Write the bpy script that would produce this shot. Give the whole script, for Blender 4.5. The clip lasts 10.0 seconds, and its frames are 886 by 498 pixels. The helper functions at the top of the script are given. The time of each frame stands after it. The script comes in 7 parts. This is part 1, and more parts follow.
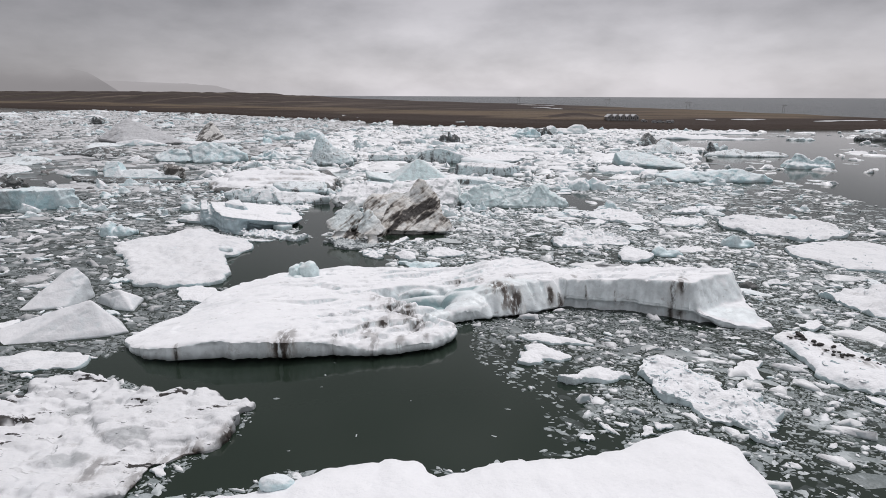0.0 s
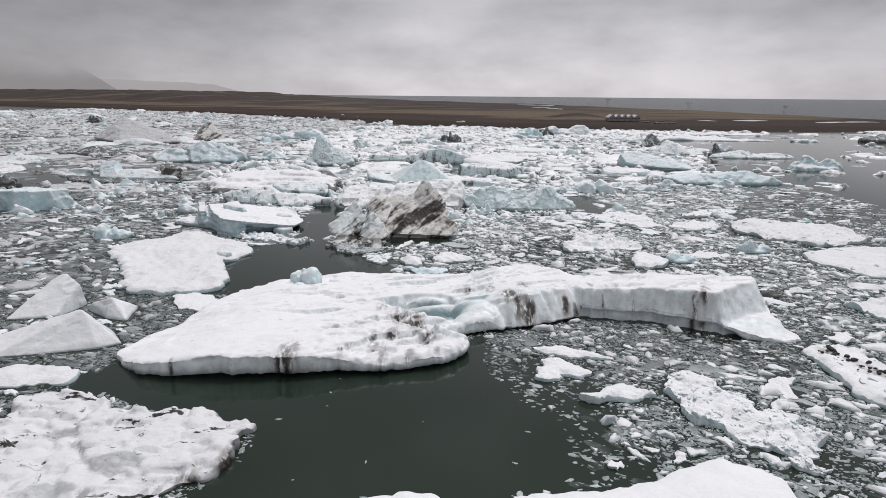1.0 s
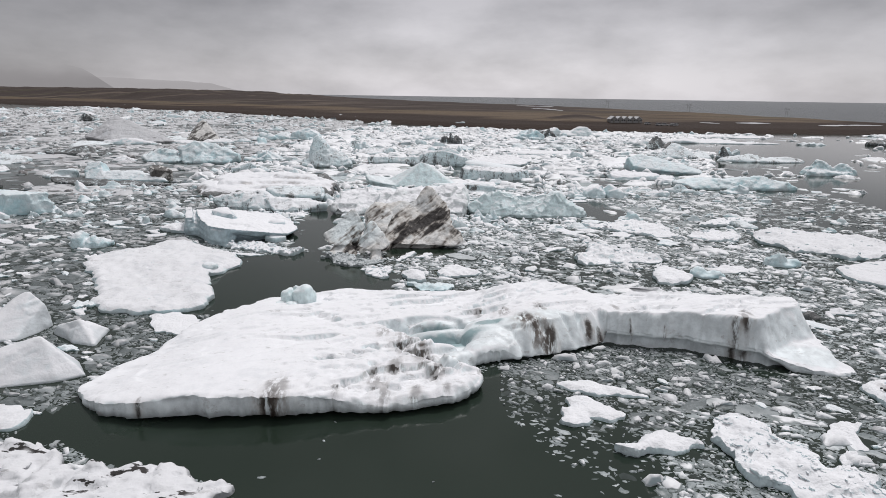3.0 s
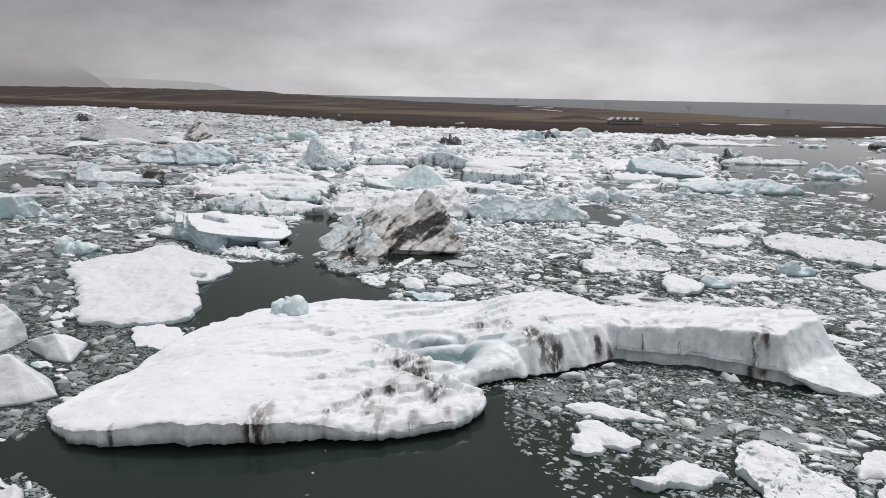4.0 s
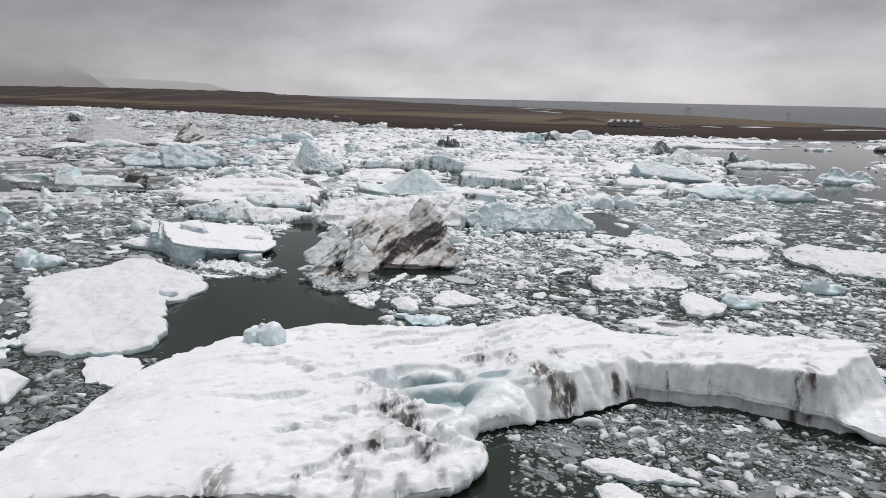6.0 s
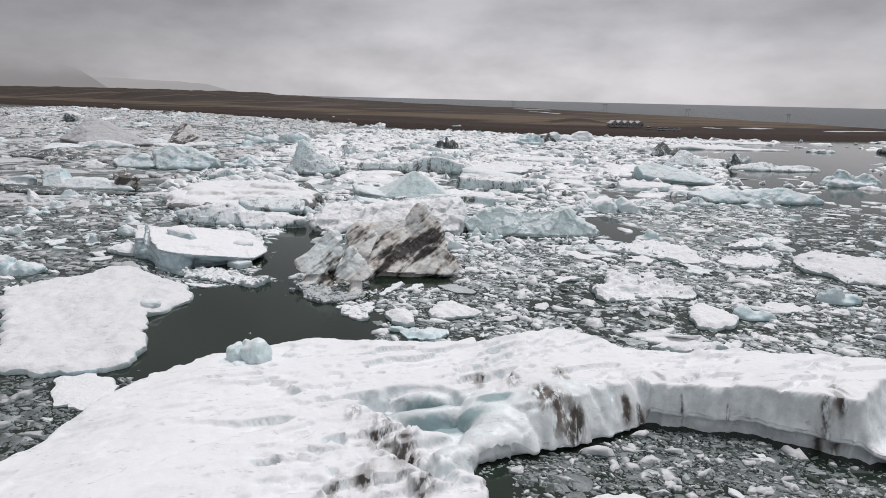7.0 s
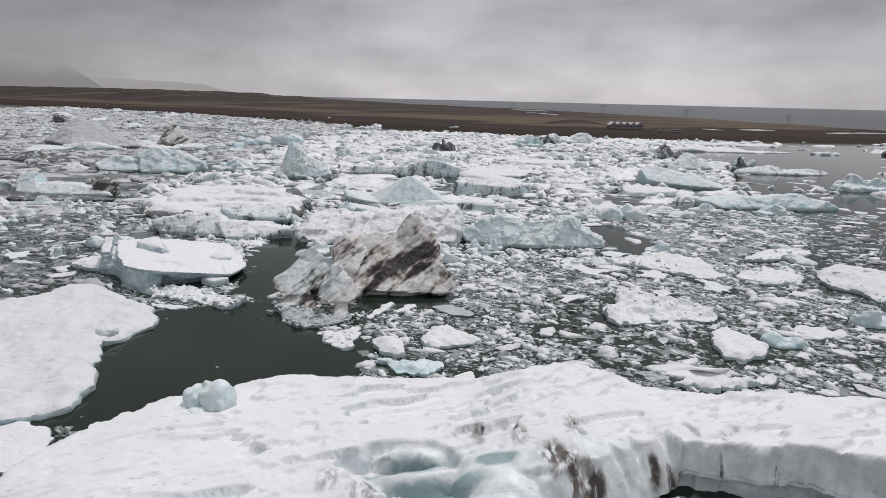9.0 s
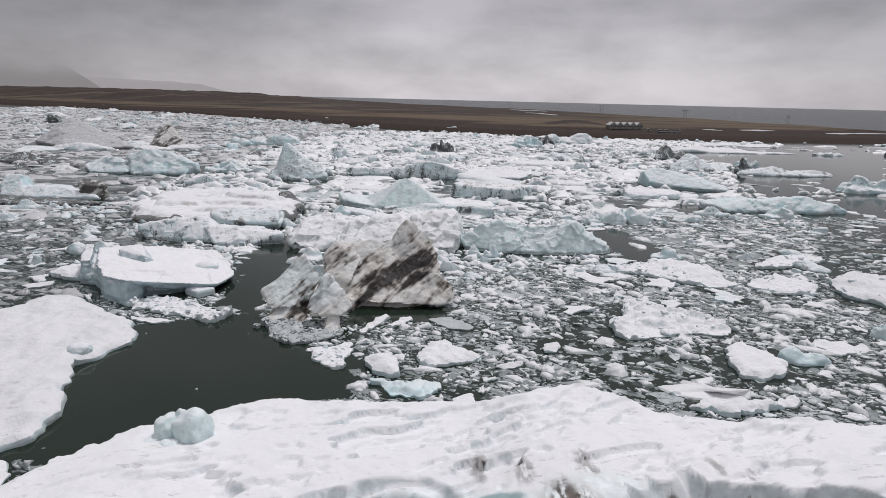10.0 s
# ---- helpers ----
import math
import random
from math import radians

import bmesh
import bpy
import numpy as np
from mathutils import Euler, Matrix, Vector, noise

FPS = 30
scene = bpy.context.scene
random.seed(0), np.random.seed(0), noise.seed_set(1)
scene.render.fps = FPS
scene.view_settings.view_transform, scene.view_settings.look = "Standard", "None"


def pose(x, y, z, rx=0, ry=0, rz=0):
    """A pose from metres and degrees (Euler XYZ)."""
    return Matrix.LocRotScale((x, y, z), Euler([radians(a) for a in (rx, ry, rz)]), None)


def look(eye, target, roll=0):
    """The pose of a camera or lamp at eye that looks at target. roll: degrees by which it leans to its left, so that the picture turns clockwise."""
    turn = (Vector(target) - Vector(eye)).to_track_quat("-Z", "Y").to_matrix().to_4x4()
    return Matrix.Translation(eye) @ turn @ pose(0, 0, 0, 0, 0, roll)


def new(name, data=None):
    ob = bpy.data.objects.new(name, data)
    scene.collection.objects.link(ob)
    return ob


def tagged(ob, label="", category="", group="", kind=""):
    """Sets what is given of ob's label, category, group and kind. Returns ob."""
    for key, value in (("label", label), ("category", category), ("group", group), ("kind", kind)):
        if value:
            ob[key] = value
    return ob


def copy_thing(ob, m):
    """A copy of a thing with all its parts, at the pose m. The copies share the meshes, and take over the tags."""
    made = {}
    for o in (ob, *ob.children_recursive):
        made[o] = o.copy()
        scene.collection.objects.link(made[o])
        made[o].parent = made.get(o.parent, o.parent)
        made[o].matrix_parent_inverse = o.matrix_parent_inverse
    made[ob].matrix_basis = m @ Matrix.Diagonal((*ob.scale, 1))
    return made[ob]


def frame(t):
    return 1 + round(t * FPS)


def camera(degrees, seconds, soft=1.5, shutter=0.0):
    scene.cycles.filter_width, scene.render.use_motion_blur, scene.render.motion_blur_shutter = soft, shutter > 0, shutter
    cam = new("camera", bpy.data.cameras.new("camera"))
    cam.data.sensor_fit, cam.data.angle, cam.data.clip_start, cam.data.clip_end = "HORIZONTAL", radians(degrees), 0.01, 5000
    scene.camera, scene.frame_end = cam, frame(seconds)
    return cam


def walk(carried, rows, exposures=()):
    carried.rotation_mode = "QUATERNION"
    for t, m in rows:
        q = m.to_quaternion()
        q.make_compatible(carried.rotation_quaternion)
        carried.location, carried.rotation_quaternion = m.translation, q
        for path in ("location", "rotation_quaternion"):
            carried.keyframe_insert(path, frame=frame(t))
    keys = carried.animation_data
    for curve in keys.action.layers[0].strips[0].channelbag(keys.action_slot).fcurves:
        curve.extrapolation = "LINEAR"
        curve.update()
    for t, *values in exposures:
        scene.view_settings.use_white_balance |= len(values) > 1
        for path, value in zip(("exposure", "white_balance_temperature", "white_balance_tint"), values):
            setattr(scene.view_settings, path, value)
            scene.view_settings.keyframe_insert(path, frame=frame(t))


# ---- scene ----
cam = camera(77.5, 10.0, soft=0.88)
PATH = [
    (0, (0.159, 0.350, 19.818), (-0.349, 48.482, 6.288), 0.26),
    (0.5, (-0.447, 1.628, 19.779), (-0.875, 49.757, 6.235), 0.38),
    (1, (-0.929, 2.954, 19.743), (-1.283, 51.082, 6.193), 0.50),
    (1.5, (-1.303, 4.318, 19.709), (-1.589, 52.447, 6.161), 0.60),
    (2, (-1.583, 5.710, 19.680), (-1.805, 53.841, 6.138), 0.70),
    (2.5, (-1.782, 7.121, 19.653), (-1.946, 55.256, 6.124), 0.79),
    (3.2, (-1.951, 9.117, 19.621), (-2.038, 57.259, 6.117), 0.90),
    (4, (-2.023, 11.410, 19.592), (-2.027, 59.562, 6.125), 1.02),
    (4.5, (-2.019, 12.843, 19.578), (-1.974, 61.003, 6.137), 1.08),
    (5, (-1.989, 14.273, 19.567), (-1.894, 62.440, 6.153), 1.13),
    (5.5, (-1.939, 15.699, 19.559), (-1.796, 63.874, 6.173), 1.18),
    (6.2, (-1.850, 17.690, 19.553), (-1.638, 65.875, 6.206), 1.24),
    (7, (-1.738, 19.964, 19.555), (-1.443, 68.160, 6.247), 1.30),
    (7.5, (-1.668, 21.391, 19.559), (-1.319, 69.592, 6.274), 1.32),
    (8, (-1.603, 22.828, 19.567), (-1.195, 71.034, 6.301), 1.35),
    (8.5, (-1.544, 24.282, 19.579), (-1.074, 72.492, 6.327), 1.36),
    (9, (-1.491, 25.761, 19.593), (-0.954, 73.972, 6.350), 1.38),
    (9.5, (-1.445, 27.273, 19.611), (-0.836, 75.485, 6.372), 1.39),
    (10, (-1.403, 28.830, 19.631), (-0.716, 77.040, 6.389), 1.39),
]
walk(cam, [(t, look(eye, target, roll)) for t, eye, target, roll in PATH],
     exposures=((0.0, 0.0, 6500, 13.0), (4.0, 0.02, 6500, 12.0), (6.0, 0.0, 6500, 12.0), (8.0, -0.1, 6500, 12.0), (9.0, -0.16, 6500, 13.0), (10.0, -0.15, 6500, 14.0)))

# ---------- sky and light: a low overcast over a cold lagoon ----------
SUN_EL, SUN_ROT = 65.0, 30.0
world = bpy.data.worlds.new("overcast")
scene.world = world
world.use_nodes = True
wn, wl = world.node_tree.nodes, world.node_tree.links
wn.clear()


def wnode(kind, **values):
    n = wn.new(kind)
    for key, value in values.items():
        n.inputs[int(key[1:])].default_value = value
    return n


w_out = wn.new("ShaderNodeOutputWorld")
sky = wn.new("ShaderNodeTexSky")
sky.sky_type, sky.sun_disc = "NISHITA", False
sky.sun_elevation, sky.sun_rotation = radians(SUN_EL), radians(SUN_ROT)
bg_sky, bg_cloud, w_mix = wn.new("ShaderNodeBackground"), wn.new("ShaderNodeBackground"), wn.new("ShaderNodeMixShader")
bg_sky.inputs[1].default_value = 0.1
w_mix.inputs[0].default_value = 0.93
coord = wn.new("ShaderNodeTexCoord")
sep = wn.new("ShaderNodeSeparateXYZ")
wl.new(coord.outputs["Generated"], sep.inputs[0])
# brightness of the cloud by height over the horizon
climb = wn.new("ShaderNodeValToRGB")
climb.color_ramp.interpolation = "EASE"
for at, c in ((0.0, 0.67), (0.02, 0.665), (0.07, 0.60), (0.15, 0.475), (0.24, 0.435), (0.5, 0.48), (1.0, 0.56)):
    e = climb.color_ramp.elements.new(at)
    e.color = (c * 0.995, c * 0.978, c * 1.012, 1)
climb.color_ramp.elements.remove(climb.color_ramp.elements[0])
climb.color_ramp.elements.remove(climb.color_ramp.elements[-1])
wl.new(sep.outputs[2], climb.inputs[0])
flat_map = wn.new("ShaderNodeMapping")
flat_map.inputs["Scale"].default_value = (2.4, 2.4, 6.0)
wl.new(coord.outputs["Generated"], flat_map.inputs[0])
puffs = wn.new("ShaderNodeTexNoise")
puffs.inputs["Scale"].default_value, puffs.inputs["Detail"].default_value = 1.5, 7.0
puffs.inputs["Roughness"].default_value = 0.55
wl.new(flat_map.outputs[0], puffs.inputs["Vector"])
puff_range = wn.new("ShaderNodeMapRange")
puff_range.inputs[1].default_value, puff_range.inputs[2].default_value = 0.36, 0.64
puff_range.inputs[3].default_value, puff_range.inputs[4].default_value = 0.77, 1.15
wl.new(puffs.outputs[0], puff_range.inputs[0])
# the cloud hangs darker to the east, over the mountains
side = wn.new("ShaderNodeValToRGB")
side.color_ramp.interpolation = "EASE"
for at, c in ((0.15, 0.5), (0.3, 0.7), (0.4, 0.9), (0.5, 1.04), (0.64, 1.0), (0.82, 0.8)):
    side.color_ramp.elements.new(at).color = (c, c, c, 1)
side.color_ramp.elements.remove(side.color_ramp.elements[0])
side.color_ramp.elements.remove(side.color_ramp.elements[-1])
half = wn.new("ShaderNodeMapRange")
half.inputs[1].default_value, half.inputs[2].default_value = -1.0, 1.0
wl.new(sep.outputs[0], half.inputs[0])
wl.new(half.outputs[0], side.inputs[0])
m1, m2 = wn.new("ShaderNodeMath"), wn.new("ShaderNodeVectorMath")
m1.operation, m2.operation = "MULTIPLY", "SCALE"
wl.new(puff_range.outputs[0], m1.inputs[0])
wl.new(side.outputs[0], m1.inputs[1])
wl.new(climb.outputs[0], m2.inputs[0])
wl.new(m1.outputs[0], m2.inputs["Scale"])
wl.new(m2.outputs[0], bg_cloud.inputs[0])
wl.new(sky.outputs[0], bg_sky.inputs[0])
wl.new(bg_sky.outputs[0], w_mix.inputs[1])
wl.new(bg_cloud.outputs[0], w_mix.inputs[2])
wl.new(w_mix.outputs[0], w_out.inputs[0])

sun = new("sun", bpy.data.lights.new("sun", "SUN"))
sun.data.energy, sun.data.angle, sun.data.color = 1.9, radians(9), (1.0, 0.98, 0.97)
sun.matrix_world = look((14, 24, 60), (0, 0, 0))


# ---------- materials ----------
class Mat:
    """A small builder for node materials."""

    def __init__(self, name):
        self.m = bpy.data.materials.new(name)
        self.m.use_nodes = True
        self.t = self.m.node_tree
        self.p = self.t.nodes["Principled BSDF"]
        self.geo = self.t.nodes.new("ShaderNodeNewGeometry")
        self.co = self.t.nodes.new("ShaderNodeTexCoord")

    def put(self, value, socket):
        if isinstance(value, bpy.types.NodeSocket):
            self.t.links.new(value, socket)
        else:
            socket.default_value = value

    def noise(self, scale, detail=4.0, rough=0.55, stretch=(1, 1, 1), off=(0, 0, 0)):
        mp = self.t.nodes.new("ShaderNodeMapping")
        mp.inputs["Scale"].default_value, mp.inputs["Location"].default_value = stretch, off
        self.t.links.new(self.geo.outputs["Position"], mp.inputs[0])
        n = self.t.nodes.new("ShaderNodeTexNoise")
        n.inputs["Scale"].default_value, n.inputs["Detail"].default_value, n.inputs["Roughness"].default_value = scale, detail, rough
        self.t.links.new(mp.outputs[0], n.inputs["Vector"])
        return n.outputs[0]

    def remap(self, v, a, b, c=0.0, d=1.0, smooth=True):
        n = self.t.nodes.new("ShaderNodeMapRange")
        n.interpolation_type = "SMOOTHSTEP" if smooth else "LINEAR"
        self.put(v, n.inputs[0])
        for k, x in enumerate((a, b, c, d)):
            n.inputs[k + 1].default_value = x
        return n.outputs[0]

    def math(self, op, a, b=0.0):
        n = self.t.nodes.new("ShaderNodeMath")
        n.operation = op
        self.put(a, n.inputs[0])
        self.put(b, n.inputs[1])
        return n.outputs[0]

    def mix(self, f, a, b):
        n = self.t.nodes.new("ShaderNodeMix")
        n.data_type = "RGBA"
        self.put(f, n.inputs[0])
        self.put(a if isinstance(a, bpy.types.NodeSocket) else (*a, 1), n.inputs[6])
        self.put(b if isinstance(b, bpy.types.NodeSocket) else (*b, 1), n.inputs[7])
        return n.outputs[2]

    def up(self):
        s = self.t.nodes.new("ShaderNodeSeparateXYZ")
        self.t.links.new(self.geo.outputs["Normal"], s.inputs[0])
        return s.outputs[2]

    def height(self):
        s = self.t.nodes.new("ShaderNodeSeparateXYZ")
        self.t.links.new(self.geo.outputs["Position"], s.inputs[0])
        return s.outputs[2]

    def bump(self, v, strength, dist):
        n = self.t.nodes.new("ShaderNodeBump")
        n.inputs["Strength"].default_value, n.inputs["Distance"].default_value = strength, dist
        self.t.links.new(v, n.inputs["Height"])
        if self.p.inputs["Normal"].links:
            self.t.links.new(self.p.inputs["Normal"].links[0].from_socket, n.inputs["Normal"])
        self.t.links.new(n.outputs[0], self.p.inputs["Normal"])

    def done(self, colour, rough=0.5, spec=0.4):
        self.put(colour if isinstance(colour, bpy.types.NodeSocket) else (*colour, 1), self.p.inputs["Base Color"])
        self.put(rough, self.p.inputs["Roughness"])
        self.p.inputs["Specular IOR Level"].default_value = spec
        return self.m


def ice_material(name, blue=0.4, dirt=0.0, snow=1.0, size=1.0, ash=(0.075, 0.068, 0.06), cracks=0.0, slant=0.0, stains_and_holes=(), bare=(), grime=0.25, smoothness=0.0, tone=None, upright=False, flecks=0.0, whiteness=1.0, shaded_hollows=()):
    """Glacier ice with snow on its flatter faces. dirt: share of ash streaks; size: grain size of the pattern; slant:
    lean of the ash bands in degrees;
    stains_and_holes: (x, y, reach) of ash spots and of holes painted dark as in shade; bare: (x, y, rx, ry) of patches
    with no snow; shaded_hollows: the same of hollows in clear blue ice with their shade in the colour; grime: dull
    patches in the snow."""
    m = Mat(name)
    broad, mid, fine = m.noise(0.3 / size, 5), m.noise(1.1 / size, 5, 0.6, off=(3, 8, 2)), m.noise(5.0 / size, 5, 0.65)
    white = m.mix(fine, tuple(whiteness * c for c in (0.725, 0.74, 0.765)), tuple(whiteness * c for c in (0.82, 0.83, 0.848)))
    dull = m.math("MULTIPLY", m.remap(m.math("ADD", m.math("MULTIPLY", broad, 0.5), m.math("MULTIPLY", mid, 0.5)), 0.5, 0.68), grime)
    white = m.mix(dull, white, (0.50, 0.53, 0.56))
    blue_ice = m.mix(m.remap(broad, 0.3, 0.7), (0.66, 0.745, 0.765), (0.66 - 0.22 * blue, 0.755 - 0.07 * blue, 0.775 - 0.04 * blue))
    blue_ice = m.mix(m.remap(mid, 0.45, 0.75, 0, 0.5), blue_ice, (0.74, 0.77, 0.785))
    if tone:
        blue_ice = m.mix(m.remap(mid, 0.3, 0.7), tone, tuple(0.72 * c for c in tone))
    lie = m.math("ADD", m.up(), m.math("MULTIPLY", m.math("SUBTRACT", mid, 0.5), 0.6))
    cover = m.math("MULTIPLY", m.remap(lie, 0.5, 0.82), snow)

    def patch(x, y, rx, ry):
        mp = m.t.nodes.new("ShaderNodeMapping")
        mp.vector_type = "TEXTURE"
        mp.inputs["Location"].default_value, mp.inputs["Scale"].default_value = (x, y, 0), (rx, ry, 1e5)
        m.t.links.new(m.geo.outputs["Position"], mp.inputs[0])
        d = m.t.nodes.new("ShaderNodeVectorMath")
        d.operation = "LENGTH"
        m.t.links.new(mp.outputs[0], d.inputs[0])
        return m.math("ADD", d.outputs["Value"], m.math("MULTIPLY", m.math("SUBTRACT", mid, 0.5), 1.2))

    for x, y, rx, ry in bare:
        cover = m.math("MULTIPLY", cover, m.remap(patch(x, y, rx, ry), 0.6, 1.0, 0.1, 1.0))
    colour = m.mix(cover, blue_ice, white)
    # hollows of teal ice, coloured darker to paint the shade inside them
    for x, y, rx, ry in shaded_hollows:
        colour = m.mix(m.remap(patch(x, y, rx, ry), 0.6, 1.1, 0.85, 0.0), colour, (0.20, 0.31, 0.325))
    streak = m.noise(0.8 / size, 6, 0.65, (1, 1, 0.35), (7, 3, 1))
    if slant:
        mp = streak.node.inputs["Vector"].links[0].from_node
        mp.vector_type = "TEXTURE"
        mp.inputs["Rotation"].default_value = (0, radians(slant), 0)
        mp.inputs["Scale"].default_value = (2.4, 1.4, 0.6)
    if upright:
        streak.node.inputs["Vector"].links[0].from_node.inputs["Scale"].default_value = (1.0, 1.0, 0.05)
    spot = m.noise(4.5 / size, 4, 0.6, (1, 1, 0.6), (1, 9, 4))
    share = 0.14 if slant else 0.34
    both = m.math("ADD", m.math("MULTIPLY", streak, 1 - share), m.math("MULTIPLY", spot, share))
    if dirt > 0:
        lo = 0.66 - 0.24 * dirt
        mask = m.remap(both, lo, lo + (0.07 if slant else 0.11))
        mask = m.math("MULTIPLY", mask, m.remap(cover, 0.2, 1.0, 0.9, max(0.1, 0.75 * dirt)))
        colour = m.mix(mask, colour, ash)
    if flecks:
        speck = m.noise(1.5, 5, 0.7, (0.55, 1.5, 1), (2, 3, 9))
        speck.node.inputs["Vector"].links[0].from_node.inputs["Rotation"].default_value = (0, 0, -0.35)
        where = m.remap(m.noise(0.25, 3, off=(8, 2, 0)), 0.36, 0.55)
        colour = m.mix(m.math("MULTIPLY", m.math("MULTIPLY", m.remap(speck, 0.575, 0.68), where), flecks), colour, (0.40, 0.395, 0.395))
    blot = m.noise(1.7, 5, 0.62, (1.5, 0.55, 0.4), (4, 4, 2)) if stains_and_holes else None
    for x, y, reach in stains_and_holes:
        mask = m.math("MULTIPLY", m.remap(patch(x, y, reach * 0.75, reach * 1.7), 0.35, 1.0, 1.0, 0.0), m.math("MULTIPLY", m.remap(blot, 0.37, 0.54, 0.0, 0.96), m.remap(cover, 0.0, 0.9, 1.0, 0.5)))
        halo = m.math("MULTIPLY", m.remap(patch(x, y, reach * 1.7, reach * 2.0), 0.3, 1.0, 0.5, 0.0), m.math("MULTIPLY", m.remap(blot, 0.36, 0.62), m.remap(cover, 0.0, 0.9, 1.0, 0.3)))
        colour = m.mix(halo, colour, (0.30, 0.265, 0.235))
        colour = m.mix(mask, colour, (0.045, 0.035, 0.029))
    if cracks:
        gash = m.noise(0.7, 4, 0.65, (0.6, 1.7, 1), (5, 5, 0))
        mask = m.math("MULTIPLY", m.remap(gash, 0.605, 0.63), m.remap(m.noise(0.22, 3, off=(2, 6, 1)), 0.62 - 0.25 * cracks, 0.70 - 0.25 * cracks))
        colour = m.mix(mask, colour, (0.035, 0.033, 0.032))
    chip = m.math("ABSOLUTE", m.math("SUBTRACT", m.noise(0.9 / size, 5, 0.6, (1, 1.5, 1), (9, 1, 5)), 0.5))
    m.bump(m.math("ADD", m.math("MULTIPLY", m.noise(1.4 / size, 4), 0.8), m.math("MULTIPLY", chip, 1.2)), 0.55 - 0.3 * smoothness, 0.35 * size)
    m.bump(fine, 0.42 - 0.25 * smoothness, 0.1 * size)
    return m.done(colour, m.remap(cover, 0, 1, 0.35, 0.65), 0.3)


ICE_SNOW = ice_material("snowy_ice", 0.25)
ICE_SMOOTH = ice_material("smooth_snow", 0.25, grime=0.08, smoothness=1.0)
# the white is lowered here to paint the dimmer light on this floe
ICE_CRACKED = ice_material("cracked_snowy_ice", 0.25, cracks=0.8, grime=0.3, flecks=0.5, whiteness=0.88, smoothness=0.7, tone=(0.46, 0.48, 0.495), bare=((-18.6, 28.4, 1.7, 0.8), (-23.4, 31.0, 1.2, 0.6), (-20.8, 26.4, 1.5, 0.6)), stains_and_holes=((-14.4, 27.0, 1.0), (-15.9, 25.3, 1.4), (-12.9, 28.7, 0.6), (-19.0, 25.6, 0.9)))
# old snow with dull patches; dimmer light is also put into its white
ICE_DIM_OLD = ice_material("dim_old_snow", 0.4, grime=0.5, flecks=0.5, whiteness=0.92, smoothness=0.5)
ICE_GRITTY = ice_material("gritty_snow", 0.3, grime=0.4, flecks=0.5, smoothness=0.4, stains_and_holes=((30.3, 39.6, 1.1), (29.0, 42.6, 0.8), (31.3, 38.2, 0.9), (29.6, 41.0, 0.7)))
ICE_ASHY = ice_material("ash_dusted_snow", 0.1, 0.3, size=2.5, grime=0.6, whiteness=0.7, smoothness=0.5, tone=(0.5, 0.5, 0.51), ash=(0.2, 0.19, 0.185))
ICE_SLAB = ice_material("smooth_pale_slab", 0.3, grime=0.4, smoothness=1.1, whiteness=0.97, tone=(0.70, 0.75, 0.775))
ICE_WET = ice_material("wet_grey_ice", 0.3, 0.0, 0.25, tone=(0.40, 0.445, 0.455))
# a few of the ash marks paint the shade in pits, a cavity and a slit
ICE_MAIN = ice_material("weathered_berg_ice", 0.35, 0.0, smoothness=1.25, grime=0.3, flecks=0.6, tone=(0.81, 0.875, 0.895), stains_and_holes=((-12.3, 39.3, 1.25), (-12.5, 38.4, 0.9), (-8.7, 39.6, 0.45), (-5.6, 39.9, 0.8), (-1.6, 41.0, 0.5), (4.7, 49.8, 1.0), (5.4, 48.9, 0.9), (6.4, 48.2, 0.95), (9.9, 50.0, 0.55), (10.9, 49.9, 0.5), (13.6, 50.8, 0.3), (21.4, 48.3, 0.6), (20.7, 48.0, 0.4), (22.0, 49.2, 0.6), (15.9, 49.5, 0.16), (13.2, 49.7, 0.25), (-3.4, 45.4, 1.5), (-4.9, 47.4, 1.4), (0.6, 43.6, 0.5), (-6.6, 49.0, 0.9), (-3.6, 40.4, 0.6), (-6.4, 41.6, 1.0), (-2.2, 42.9, 0.9), (-5.2, 43.4, 0.8), (-20.4, 38.3, 0.28), (3.2, 52.0, 0.9), (6.2, 52.3, 0.8), (12.4, 51.6, 0.6), (1.0, 53.0, 0.8)), shaded_hollows=((-3.0, 50.4, 2.4, 0.75), (-1.3, 48.9, 3.0, 0.7), (1.8, 50.2, 1.2, 0.7)), bare=((-1.8, 50.2, 4.4, 1.9), (1.8, 48.6, 3.2, 2.9), (-0.6, 45.4, 2.0, 1.5), (6.4, 49.4, 4.6, 2.4), (26.2, 47.4, 3.6, 1.7)))
ICE_BARE = ice_material("bare_melt_ice", 0.75, 0.0, 0.25, smoothness=0.8)
ICE_BLUE = ice_material("blue_ice", 0.8, 0.0, 0.5)
ICE_WHITE = ice_material("bright_broken_ice", 0.12, grime=0.1, smoothness=0.6, tone=(0.88, 0.925, 0.93))
ICE_AQUA = ice_material("pale_aqua_ice", 0.3, snow=0.55, grime=0.1, smoothness=0.6, tone=(0.78, 0.925, 0.94))
ICE_PALE = ice_material("pale_ice", 0.65, 0.08, 0.75)
ICE_DIRTY = ice_material("ash_streaked_ice", 0.0, 0.75, 0.2, 2.4, (0.05, 0.045, 0.04), slant=-35, grime=0.6, tone=(0.64, 0.63, 0.60))
ICE_GREY = ice_material("grey_streaked_ice", 0.3, 0.62, 0.6, 1.6)
ICE_STRIPED = ice_material("black_striped_ice", 0.3, 0.7, 0.95, 1.3, (0.04, 0.038, 0.036), upright=True)
